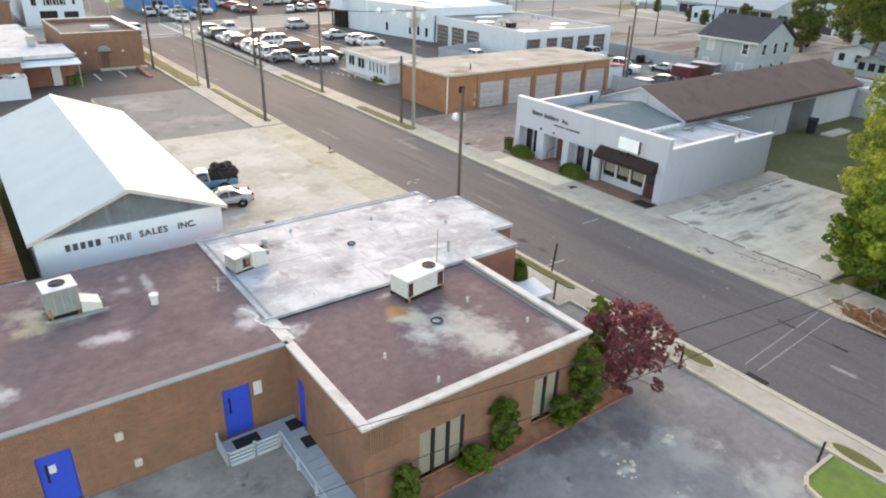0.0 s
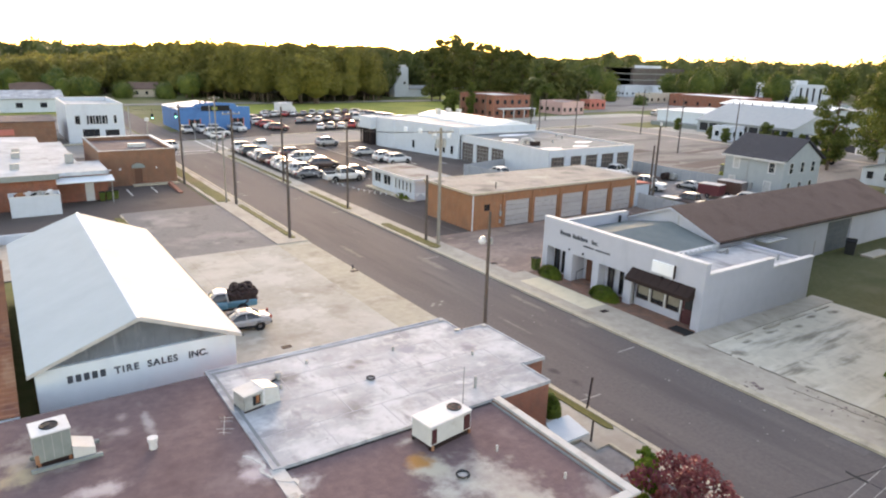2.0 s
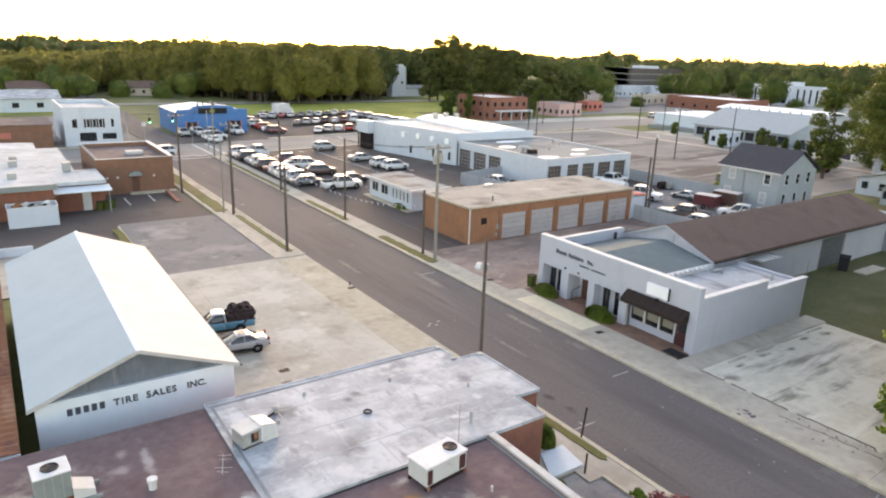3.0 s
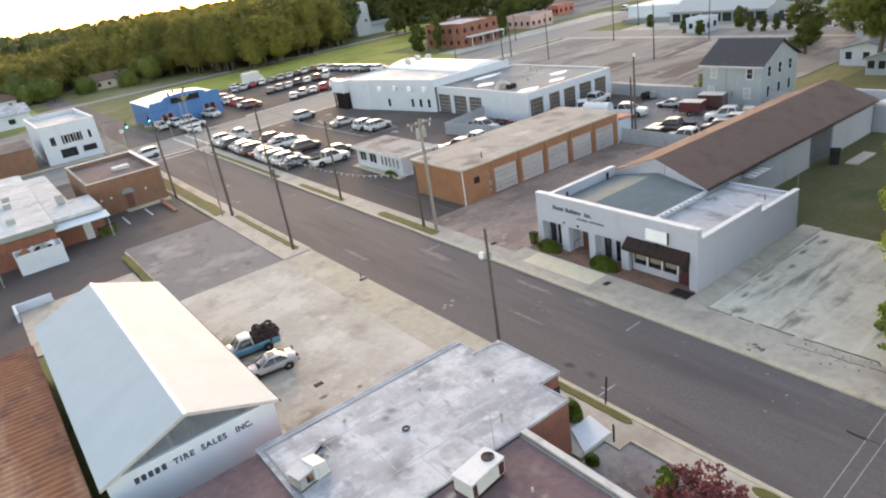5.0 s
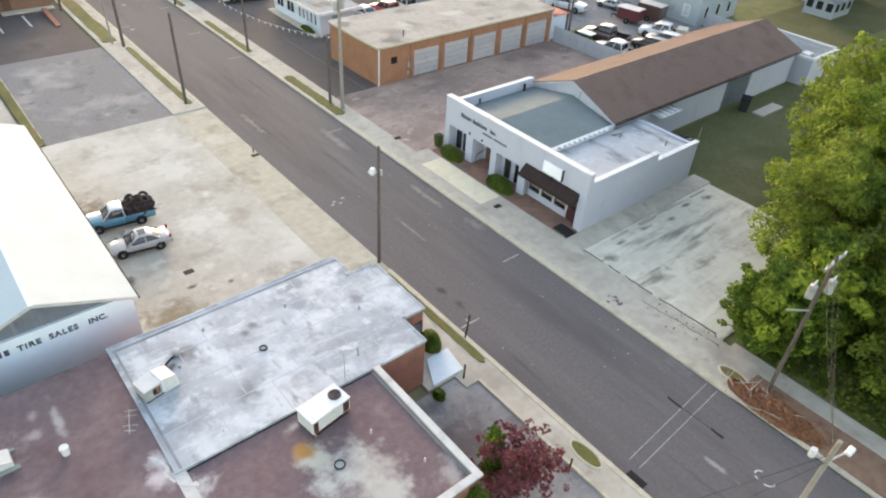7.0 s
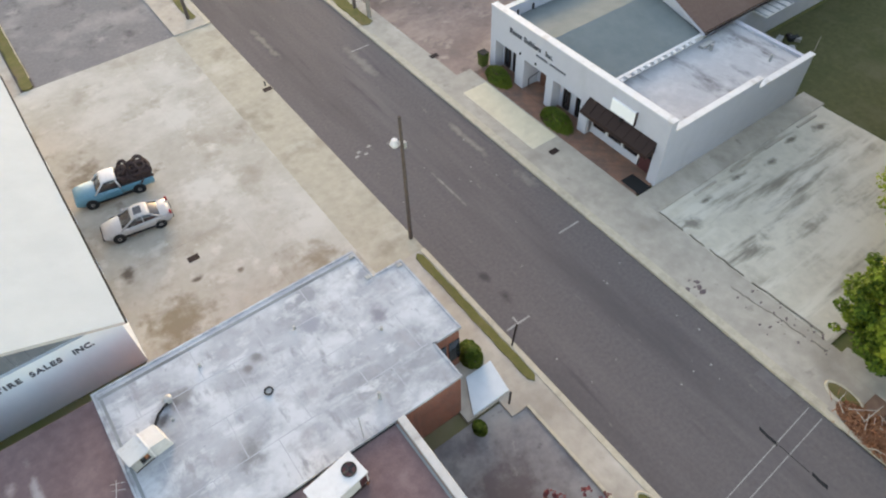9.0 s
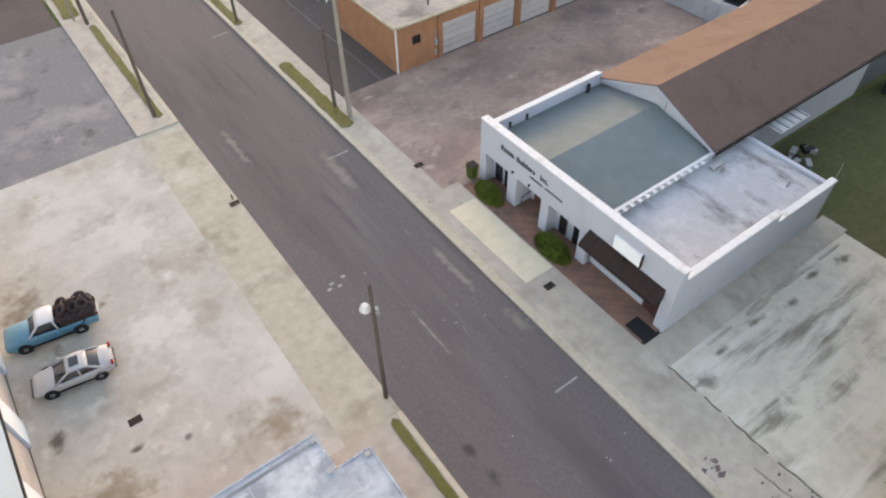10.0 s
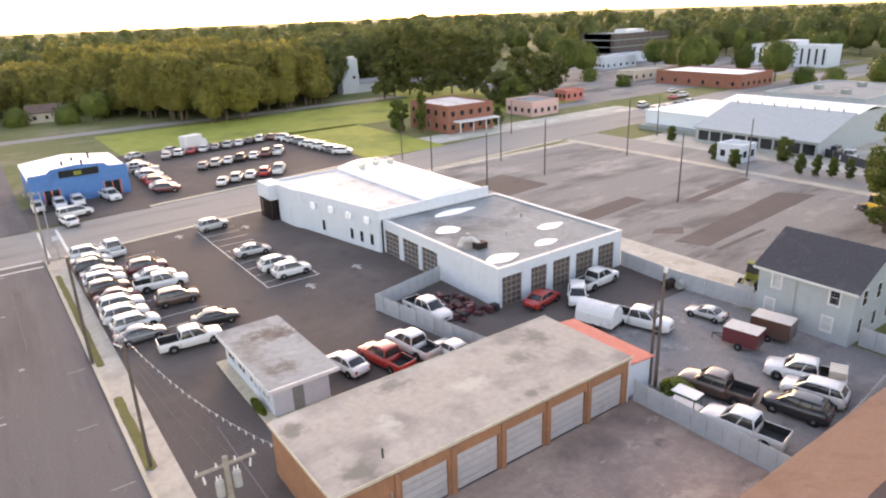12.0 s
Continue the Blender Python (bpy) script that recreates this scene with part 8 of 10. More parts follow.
def vehicle(kind, paint, label, x, y, rz, z=0.03, roof=None, group="parked cars"):
    ln_, hw, r, fa, ra, st, (c0, c1, r0, r1, zb, zt) = KINDS[kind]
    v = thing(NAMES[kind][0], x, y, z, label, NAMES[kind][1], group, "", rz)
    pm = "car_" + paint
    fine = []
    back = list(reversed(st))
    for k in range(len(back) - 1):  # smooth stations between the given ones
        p0, p1, p2, p3 = back[max(k - 1, 0)], back[k], back[k + 1], back[min(k + 2, len(back) - 1)]
        for q in (0.0, 0.34, 0.67):
            fine.append(tuple(0.5 * (2 * b_ + (c_ - a_) * q + (2 * a_ - 5 * b_ + 4 * c_ - d_) * q * q + (3 * b_ - a_ - 3 * c_ + d_) * q ** 3) for a_, b_, c_, d_ in zip(p0, p1, p2, p3)))
    fine.append(back[-1])
    body = S().loft([section(px, w, 0.28 if abs(px) < ln_ * 0.45 else 0.36, top) for px, w, top in fine])
    truck = kind in ("pickup", "old_pickup")
    if truck:
        e_, b_, k_ = ln_ / 2, c0 + 0.05, st[-1][2] - 0.02
        body.box(-e_, b_, -hw + 0.01, -hw + 0.09, 0.42, k_, 0.03).box(-e_, b_, hw - 0.09, hw - 0.01, 0.42, k_, 0.03).box(-e_ - 0.02, -e_ + 0.07, -hw + 0.07, hw - 0.07, 0.42, k_ - 0.02, 0.03).box(-e_ + 0.05, b_, -hw + 0.07, hw - 0.07, 0.42, 0.62)
    part("body", body, pm, v, "", True)
    wi, ri = hw - 0.06, hw - 0.24
    base, top = [(c0, -wi, zb - 0.05), (c1, -wi * 0.94, zb - 0.05), (c1, wi * 0.94, zb - 0.05), (c0, wi, zb - 0.05)], [(r0, -ri, zt - 0.05), (r1, -ri * 0.95, zt - 0.05), (r1, ri * 0.95, zt - 0.05), (r0, ri, zt - 0.05)]
    part("window_glass", rounded(S().hull(base, top), 0.1, 3), "carglass", v, "", True)
    skin, m_ = [], 6
    for k in range(m_ + 1):  # a cambered roof panel overlapping the glass
        u = k / m_
        x_ = r0 - 0.10 + (r1 - r0 + 0.22) * u
        w_ = ri + 0.035 - 0.05 * (2 * u - 1) ** 2
        rise = 0.075 * (1 - (2 * u - 1) ** 2) - 0.05
        skin.append([(x_, w_ * q, zt + rise + 0.045 * (1 - q * q)) for q in (-1, -0.8, -0.4, 0, 0.4, 0.8, 1)] + [(x_, w_ * q, zt + rise - 0.045) for q in (1, 0, -1)])
    part("roof", S().loft(skin), roof or pm, v, "", True)
    for q, o in zip(base, top):
        part("pillar", S().tube(tuple(Vector(q) * 1.0), tuple(Vector(o) + Vector((0, 0, 0.03))), 0.055, 0.05, 7), roof or pm, v, "", True)
    mids = () if kind == "old_pickup" else (0.52,) if kind in ("sedan", "coupe", "pickup") else (0.40, 0.70)
    for s in (0, 1):
        for q in mids:
            lo_ = Vector(base[1 if s == 0 else 2]).lerp(Vector(base[0 if s == 0 else 3]), q)
            hi_ = Vector(top[1 if s == 0 else 2]).lerp(Vector(top[0 if s == 0 else 3]), q)
            part("pillar", S().tube(tuple(lo_), tuple(hi_), 0.045, 0.04, 6), "black" if q < 0.5 else roof or pm, v, "", True)
        y_ = (hw + 0.004) * (-1 if s == 0 else 1)
        part("sill", S().box(ra + r, fa - r, min(y_, y_ * 0.95), max(y_, y_ * 0.95), 0.24, 0.42, 0.02), "black", v)
        part("mirror", S().box(c1 - 0.42, c1 - 0.24, *((-hw - 0.16, -hw + 0.02) if s == 0 else (hw - 0.02, hw + 0.16)), zb + 0.02, zb + 0.16, 0.04), pm, v)
        for px in (fa, ra):
            # black disc on the body side, standing in for the shaded wheel hollow
            part("wheel_well_disc", S().tube((px, y_ * 0.97, r + 0.02), (px, y_, r + 0.02), r * 1.18, r * 1.16, 18), "black", v)
    zt_ = st[0][2]
    part("grille", S().box(ln_ / 2 - 0.1, ln_ / 2 + 0.012, -0.36, 0.36, zt_ - 0.26, zt_ - 0.08, 0.02), "black", v)
    tm, rm = wheel_mesh(r, 0.22)
    for px in (fa, ra):
        for s in (-1, 1):
            w = piece("wheel", tm, v, pose(px, s * (hw - 0.085), r))
            piece("rim", rm, w)
    zf = st[0][2]
    fx = ln_ / 2
    for s in (-1, 1):
        part("headlight", S().box(fx - 0.14, fx - 0.02, s * (st[0][1] - 0.24) - 0.16, s * (st[0][1] - 0.24) + 0.16, zf - 0.18, zf - 0.04, 0.02), "head_light", v)
        part("taillight", S().box(-fx - 0.01, -fx + 0.12, s * (hw - 0.2) - 0.1, s * (hw - 0.2) + 0.1, 0.72, 0.92, 0.02), "red_light", v)
    part("bumper", S().box(fx - 0.08, fx + 0.03, -hw + 0.22, hw - 0.22, 0.34, 0.5, 0.03), "chrome" if truck else "black", v)
    part("bumper", S().box(-fx - 0.03, -fx + 0.08, -hw + 0.14, hw - 0.14, 0.36, 0.52, 0.03), "chrome" if truck else "black", v)
    if truck:
        part("bed_liner", S().box(-ln_ / 2 + 0.1, c0 - 0.02, -hw + 0.12, hw - 0.12, 0.62, 0.65).box(-ln_ / 2 + 0.1, c0 - 0.02, -hw + 0.095, -hw + 0.115, 0.62, st[-1][2] - 0.05).box(-ln_ / 2 + 0.1, c0 - 0.02, hw - 0.115, hw - 0.095, 0.62, st[-1][2] - 0.05).box(-ln_ / 2 + 0.08, -ln_ / 2 + 0.1, -hw + 0.12, hw - 0.12, 0.62, st[-1][2] - 0.07), "dark", v)
    return v


MADE = {}


def park(kind, paint, x, y, rz, label="", z=0.03):
    key = (kind, paint, label)
    word = {"suv": "SUV", "pickup": "pickup truck", "van": "minivan"}.get(kind, kind)
    text = label or f"{paint} {word} parked on the asphalt lot"
    if key in MADE:
        return copy_thing(MADE[key], pose(x, y, z, 0, 0, rz))
    MADE[key] = vehicle(kind, paint, text, x, y, rz, z)
    return MADE[key]


# tire shop yard
vehicle("old_pickup", "blue", "turquoise old pickup with a white cab roof carrying tires", -25.85, 19.5, 172, 0.05, "car_white", "")
rngc = random.Random(5)
tires = thing("tire_pile", -24.5, 19.3, 0.7, "dark brown pile of used tires in the pickup bed", "tires", "", "", 172)
t_ = S().ring(0, 0, 0, 0.25, 0.11, 8, 16)
tire_mesh = t_.mesh("tire", "tire", True)
for layer, (nx, ny) in enumerate(((4, 3), (4, 3), (3, 2))):
    for i in range(nx):
        for j in range(ny):
            x = (i - (nx - 1) / 2) * 0.46 + rngc.uniform(-0.06, 0.06)
            y = (j - (ny - 1) / 2) * 0.46 + rngc.uniform(-0.05, 0.05)
            piece("tire", tire_mesh, tires, pose(x, y, 0.22 + layer * 0.36 + rngc.uniform(-0.05, 0.08), rngc.uniform(-50, 50), rngc.uniform(-50, 50), rngc.uniform(0, 180)))
part("tire_core", S().box(-0.9, 0.9, -0.68, 0.68, 0.0, 0.75, 0.1), "tire", tires)
cp = vehicle("coupe", "silver", "silver coupe with a dark sunroof parked by the tire shop", -25.75, 15.9, 172, 0.05, None, "")
part("sunroof", S().box(-0.5, -0.05, -0.30, 0.30, 1.36, 1.41), "carglass", cp).location.z = -0.15

# the dealer's front rows
row = ["grey", "white", "white", "white", "maroon", "brown", "white", "silver", "black", "white", "white"]
kinds = ["sedan", "suv", "suv", "suv", "sedan", "suv", "suv", "sedan", "suv", "sedan", "suv"]
for i, (c, kd) in enumerate(zip(row, kinds)):
    park(kd, c, -0.1 + 0.2 * math.sin(i * 2.1), 65.0 + i * 2.95, (2.5 * math.sin(i * 1.7)))
for kd, c, x, y, a in [("pickup", "white", 3.4, 60.7, -4), ("sedan", "black", 6.8, 64.1, -8), ("suv", "brown", 5.2, 71.8, -6), ("pickup", "white", 4.9, 77.4, -5), ("sedan", "white", 5.0, 80.6, -3), ("suv", "maroon", 4.9, 84.0, -3),
                       ("pickup", "white", 2.9, 94.3, 95), ("suv", "silver", 16.6, 95.6, 8), ("sedan", "silver", 17.2, 81.2, -2), ("suv", "white", 17.7, 74.2, 0), ("suv", "white", 18.2, 71.2, 0),
                       ("sedan", "white", 12.8, 47.3, 100), ("pickup", "red", 15.9, 45.9, 100), ("pickup", "white", 19.0, 46.4, 98), ("sedan", "white", 21.3, 43.3, 95),
                       ("pickup", "white", 24.3, 51.6, -84), ("sedan", "red", 35.0, 46.2, 12), ("suv", "white", 38.2, 44.4, 225), ("pickup", "white", 43.0, 46.0, 5),
                       ("pickup", "white", 38.6, 36.6, -72), ("coupe", "silver", 44.8, 33.8, 100), ("pickup", "brown", 33.6, 25.4, 104), ("pickup", "white", 30.4, 21.2, 100), ("pickup", "white", 40.7, 22.2, 112), ("suv", "white", 38.6, 20.4, 104), ("suv", "black", 35.7, 20.2, 102)]:
    park(kd, c, x, y, a, z=0.035)
# used-car lot behind the cross street and by the blue building
tones = ["white", "silver", "white", "red", "white", "grey", "silver", "white", "black", "white", "maroon"]
kk = ["sedan", "suv", "sedan", "suv", "pickup", "sedan", "suv"]
n = 0
for y0, xs, a in ((121.8, [27 + i * 2.9 for i in range(5)], 60), (138.2, [28.4 + i * 2.9 for i in range(7)], 60), (155.4, [25.6 + i * 2.9 for i in range(10)], 60)):
    for x in xs:
        park(kk[n % 7] if y0 < 150 or n % 3 else "sedan", tones[n % 11], x, y0 + 0.17 * (x - 27) + 0.4 * math.sin(n), a)
        n += 1
for i in range(9):
    park(kk[(i + 2) % 7], ["white", "white", "silver", "white", "white", "red", "red", "white", "maroon"][i], 18.2 - 0.1 * i, 150 - i * 3.3, -20)
for i in range(10):
    park(["suv", "sedan", "suv"][i % 3], ["white", "white", "silver", "grey", "white"][i % 5], 53.6 + 0.28 * i, 156 - i * 2.85, -35)
for kd, c, x, y, a in [("suv", "white", 0.6, 125.2, -90), ("suv", "white", 3.3, 125.2, -90), ("van", "white", 1.8, 117.6, 8), ("pickup", "white", 8.4, 125.4, -80), ("sedan", "silver", 19.8, 160, 30), ("sedan", "silver", 28.0, 161.0, 30),
                       ("suv", "silver", -2.6, 125.2, -90)]:
    park(kd, c, x, y, a)
tvan = thing("box_truck", 33.2, 160.2, 0.03, "white box truck parked among the used cars", "truck", "", "", 20)
part("box", S().box(-3.2, 1.4, -1.2, 1.2, 0.9, 3.6, 0.05), "white", tvan)
part("cab", S().hull([(1.5, -1.1, 0.5), (3.2, -1.0, 0.5), (3.2, 1.0, 0.5), (1.5, 1.1, 0.5)], [(1.5, -1.0, 2.5), (2.5, -0.9, 2.4), (2.5, 0.9, 2.4), (1.5, 1.0, 2.5)]), "white", tvan)
part("windshield", S().hull([(2.98, -0.8, 1.45), (2.98, 0.8, 1.45), (2.62, 0.75, 2.2), (2.62, -0.75, 2.2)], [(3.0, -0.8, 1.47), (3.0, 0.8, 1.47), (2.64, 0.75, 2.22), (2.64, -0.75, 2.22)]), "carglass", tvan)
part("chassis", S().box(-3.1, 3.0, -0.8, 0.8, 0.4, 0.9), "black", tvan)
for px in (2.3, -1.8):
    for s in (-1, 1):
        w = piece("wheel", wheel_mesh(0.42, 0.26)[0], tvan, pose(px, s * 0.95, 0.42))
        piece("rim", wheel_mesh(0.42, 0.26)[1], w)
for x, y, kd, c in ((-40, 150, "sedan", "white"), (-43, 152, "suv", "white"), (-37, 156, "sedan", "silver"), (-44, 158, "suv", "white"), (148, 118, "suv", "white"), (154, 119, "sedan", "silver"), (160, 120, "sedan", "black"), (166, 120, "suv", "white"), (172, 130, "sedan", "red"), (178, 131, "suv", "white"), (152, 126, "suv", "silver"), (185, 140, "sedan", "white"), (128, 66, "suv", "white"), (126, 60, "suv", "black"), (123, 56, "pickup", "white")):
    park(kd, c, x, y, 10, f"{c} {'SUV' if kd == 'suv' else kd + ' truck' if kd == 'pickup' else kd} parked far down the street", 0.0)
park("suv", "white", -12.4, 99.8, 185, "white SUV waiting at the street corner", 0.0)
park("sedan", "white", 0.3, 113.2, 100, "white sedan stopped by the far crossing", 0.0)

# trailers and machines in the yard
for x, y, paint, roof, w, h in ((42.2, 28.4, "car_maroon", "trim_grey", 3.0, 1.85), (45.6, 27.6, "car_brown", "trim_grey", 3.4, 2.1)):
    tr = thing("cargo_trailer", x, y, 0.035, "dark red enclosed cargo trailer with a pale roof", "trailer", "cargo trailers", "", 100)
    part("body", S().box(-w / 2, w / 2, -1.0, 1.0, 0.45, h, 0.04), paint, tr)
    part("roof", S().box(-w / 2, w / 2, -1.0, 1.0, h, h + 0.05, 0.02), roof, tr)
    part("tow_bar", S().tube((w / 2, -0.5, 0.5), (w / 2 + 1.2, 0, 0.5), 0.05).tube((w / 2, 0.5, 0.5), (w / 2 + 1.2, 0, 0.5), 0.05).tube((w / 2 + 1.2, 0, 0.5), (w / 2 + 1.2, 0, 0.0), 0.04), "black", tr)
    for s in (-1, 1):
        wl = piece("wheel", wheel_mesh(0.34, 0.2)[0], tr, pose(0, s * 1.05, 0.34))
        piece("rim", wheel_mesh(0.34, 0.2)[1], wl)
cv = thing("canvas_trailer", 35.6, 39.2, 0.035, "white round-topped trailer beside the red roof", "trailer", "", "", 105)
arch = lambda x: [(x, 1.15 * math.cos(a), 0.6 + 1.9 * math.sin(a) ** 0.6) for a in (math.pi * i / 10 for i in range(11))]
part("cover", S().loft([arch(1.9), arch(-1.9)]), "white_cap", cv)
part("bed", S().box(-1.9, 1.9, -1.1, 1.1, 0.4, 0.6), "black", cv)
for s in (-1, 1):
    wl = piece("wheel", wheel_mesh(0.34, 0.2)[0], cv, pose(0, s * 1.1, 0.34))
    piece("rim", wheel_mesh(0.34, 0.2)[1], wl)
ct = thing("utility_cart", 29.6, 25.4, 0.035, "small white roofed utility cart by the fence", "cart", "", "", 95)
part("body", S().box(-1.2, 1.2, -0.6, 0.6, 0.3, 0.8, 0.05), "white", ct)
part("roof", S().box(-1.1, 0.9, -0.65, 0.65, 1.75, 1.85, 0.03), "white", ct)
for px in (-0.95, 0.75):
    for s in (-0.55, 0.55):
        part("post", S().tube((px, s, 0.8), (px, s, 1.76), 0.03), "black", ct)
for px in (-0.8, 0.8):
    for s in (-1, 1):
        piece("wheel", wheel_mesh(0.26, 0.18)[0], ct, pose(px, s * 0.6, 0.26))
crate = thing("pallet_crate", 41.5, 20.1, 0.69, "tan wooden crate standing in a pickup bed", "crate", "", "", 112)
part("box", S().box(-0.6, 0.6, -0.75, 0.75, 0, 1.1, 0.02), "tan_wall", crate)
for i in range(4):
    part("batten", S().box(-0.62, 0.62, -0.7 + i * 0.45, -0.62 + i * 0.45, 1.1, 1.14), "white_cap", crate)


def loader(x, y, rz, mat, label):
    l = thing("wheel_loader", x, y, 0.02, label, "loader", "", "", rz)
    part("body", S().box(-1.9, 0.3, -0.7, 0.7, 0.7, 1.6, 0.1), mat, l)
    part("cab", S().hull([(-0.6, -0.6, 1.6), (0.5, -0.6, 1.6), (0.5, 0.6, 1.6), (-0.6, 0.6, 1.6)], [(-0.5, -0.55, 2.6), (0.35, -0.55, 2.6), (0.35, 0.55, 2.6), (-0.5, 0.55, 2.6)]), "glass", l)
    part("cab_roof", S().box(-0.6, 0.5, -0.65, 0.65, 2.6, 2.7, 0.04), mat, l)
    part("arm", S().tube((0.2, -0.5, 1.4), (2.0, -0.5, 0.6), 0.09).tube((0.2, 0.5, 1.4), (2.0, 0.5, 0.6), 0.09), mat, l)
    part("bucket", S().hull([(1.9, -1.0, 0.1), (2.7, -1.0, 0.1), (2.0, -1.0, 0.8)], [(1.9, 1.0, 0.1), (2.7, 1.0, 0.1), (2.0, 1.0, 0.8)]), "steel", l)
    for px, rr in ((0.9, 0.5), (-1.3, 0.65)):
        for s in (-1, 1):
            w = piece("wheel", wheel_mesh(rr, 0.35)[0], l, pose(px, s * 0.85, rr))
            piece("rim", wheel_mesh(rr, 0.35)[1], w)


loader(55.2, 35.2, 190, "yellow_green", "yellow-green wheel loader behind the fence")
loader(91.3, 38.5, 60, "yellow", "orange-yellow loader at the edge of the lot")
for x, y, m_ in ((48.0, 40.4, "brown_metal"), (48.9, 39.4, "steel")):
    tnk = thing("storage_tank", x, y, 0.035, "small storage tank by the fence", "tank")
    part("tank", S().tube((-0.6, 0, 0.6), (0.6, 0, 0.6), 0.5, n=14), m_, tnk)
    part("leg", S().box(-0.5, -0.4, -0.3, 0.3, 0, 0.3).box(0.4, 0.5, -0.3, 0.3, 0, 0.3), "black", tnk)
sc = thing("scrap_heap", 28.2, 50.4, 0.03, "heap of red-brown scrap parts against the workshop", "scrap")
rng = random.Random(9)
for i in range(46):
    x, y = rng.uniform(-3.0, 2.2), rng.uniform(-2.2, 3.8)
    if x + 0.25 * y > 2.0:
        continue
    s_ = S().box(-rng.uniform(0.2, 0.7), rng.uniform(0.2, 0.7), -rng.uniform(0.1, 0.4), rng.uniform(0.1, 0.4), 0, rng.uniform(0.3, 0.8), 0.04)
    part("scrap_part", s_, rng.choice(["maroon_metal", "maroon_metal", "car_maroon", "maroon_metal", "dark"]), sc).matrix_basis = pose(x, y, 0.0, rng.uniform(-8, 8), rng.uniform(-8, 8), rng.uniform(0, 180))

# ---------------------------------------------------------------- fences
BOARD = {}


def board_fence(points, label, h=1.85, w=1.2, mat="fence"):
    fc = thing("board_fence", points[0][0], points[0][1], 0.02, label, "fence")
    ox, oy = points[0]
    key = (h, w, mat)
    if key not in BOARD:
        BOARD[key] = S().box(0, w - 0.03, -0.02, 0.02, 0.04, h, 0.008).mesh("fence_panel", mat), S().tube((0, 0.06, 0), (0, 0.06, h + 0.06), 0.04, n=8).mesh("fence_post", "steel")
    for (x0, y0), (x1, y1) in zip(points, points[1:]):
        d = math.hypot(x1 - x0, y1 - y0)
        a = math.degrees(math.atan2(y1 - y0, x1 - x0))
        k = max(1, round(d / w))
        for i in range(k):
            px, py = x0 + (x1 - x0) * i / k - ox, y0 + (y1 - y0) * i / k - oy
            piece("fence_panel", BOARD[key][0], fc, pose(px, py, 0, 0, 0, a) @ Matrix.Diagonal((d / k / w, 1, 1, 1)))
            if i % 2 == 0:
                piece("fence_post", BOARD[key][1], fc, pose(px, py, 0, 0, 0, a))
    return fc


board_fence([(27.9, 28.8), (28.1, 16.3), (38.0, 16.9), (49.9, 18.2), (49.9, 22.2)], "grey sheet fence round the storage yard")
board_fence([(49.5, 48.2), (48.9, 40.5), (49.9, 31.2)], "grey sheet fence between yard and vacant lot")
board_fence([(24.2, 38.3), (20.9, 56.0), (30.6, 58.2)], "pale grey sheet fence round the scrap corner")

board_fence([(113.0, 43.0), (121.0, 58.0), (129.6, 73.5)], "dark blue-grey fence before the long warehouse", 1.6, 2.0, "shingle_dark")

# ---------------------------------------------------------------- poles, lamps and wires


def pole(x, y, h, label, mat="pole", r=0.15, z=0.1, lean=(0, 0), name="utility_pole", group="street poles"):
    p = thing(name, x, y, z, label, "pole", group)
    part("shaft", S().tube((0, 0, -0.1), (lean[0], lean[1], h), r, r * 0.68, 12), mat, p)
    return p


def transformer(p, x, y, z):
    t = part("transformer", S().tube((x, y, z), (x, y, z + 0.75), 0.19, 0.19, 14).tube((x, y, z + 0.75), (x, y, z + 0.85), 0.19, 0.08, 14), "steel", p, "grey can transformer")
    part("bushing", S().tube((x + 0.08, y, z + 0.8), (x + 0.08, y, z + 1.05), 0.035, n=8).tube((x - 0.08, y, z + 0.8), (x - 0.08, y, z + 1.05), 0.035, n=8), "white", t)


def crossarm(p, z, w=1.2, axis="x"):
    a = part("crossarm", S().box(-w, w, -0.06, 0.06, z - 0.06, z + 0.06) if axis == "x" else S().box(-0.06, 0.06, -w, w, z - 0.06, z + 0.06), "pole_pale", p)
    for i in range(4):
        d = -w + 0.1 + i * (2 * w - 0.2) / 3
        px, py = (d, 0) if axis == "x" else (0, d)
        part("insulator", S().tube((px, py, z + 0.06), (px, py, z + 0.24), 0.05, 0.03, 8), "white", a)


lp = pole(-13.76, 5.55, 8.6, "slim wooden pole with a white globe street lamp", "pole", 0.12)
part("lamp_arm", S().tube((0, 0, 6.75), (-0.15, 0.42, 6.95), 0.035), "steel", lp)
part("lamp_head", S().tube((-0.15, 0.42, 7.0), (-0.15, 0.42, 6.72), 0.14, 0.26, 14).tube((-0.15, 0.42, 6.72), (-0.15, 0.42, 6.55), 0.26, 0.16, 14), "white", lp, "white lamp globe")
part("meter", S().box(0.08, 0.24, -0.1, 0.1, 6.6, 7.0, 0.02), "steel", lp)
pole(-14.8, 35.1, 8.3, "plain dark wooden pole in the grass verge")
a = pole(-14.75, 51.9, 10.9, "tall dark wooden utility pole in the verge", r=0.17)
crossarm(a, 10.4, 1.0)
pole(-15.5, 53.2, 8.2, "pale slim pole beside a utility pole", "pole_pale", 0.1)
b = pole(-16.9, 67.2, 10.4, "dark wooden utility pole by the brick shop")
crossarm(b, 10.0, 1.0)
pole(-3.65, 28.1, 6.4, "short dark wooden pole in the verge")
c = pole(-3.35, 26.4, 11.0, "weathered utility pole with crossarm and transformers", "pole_pale", 0.18)
crossarm(c, 10.6, 1.35)
transformer(c, -0.42, -0.1, 9.2)
transformer(c, 0.42, 0.1, 9.2)
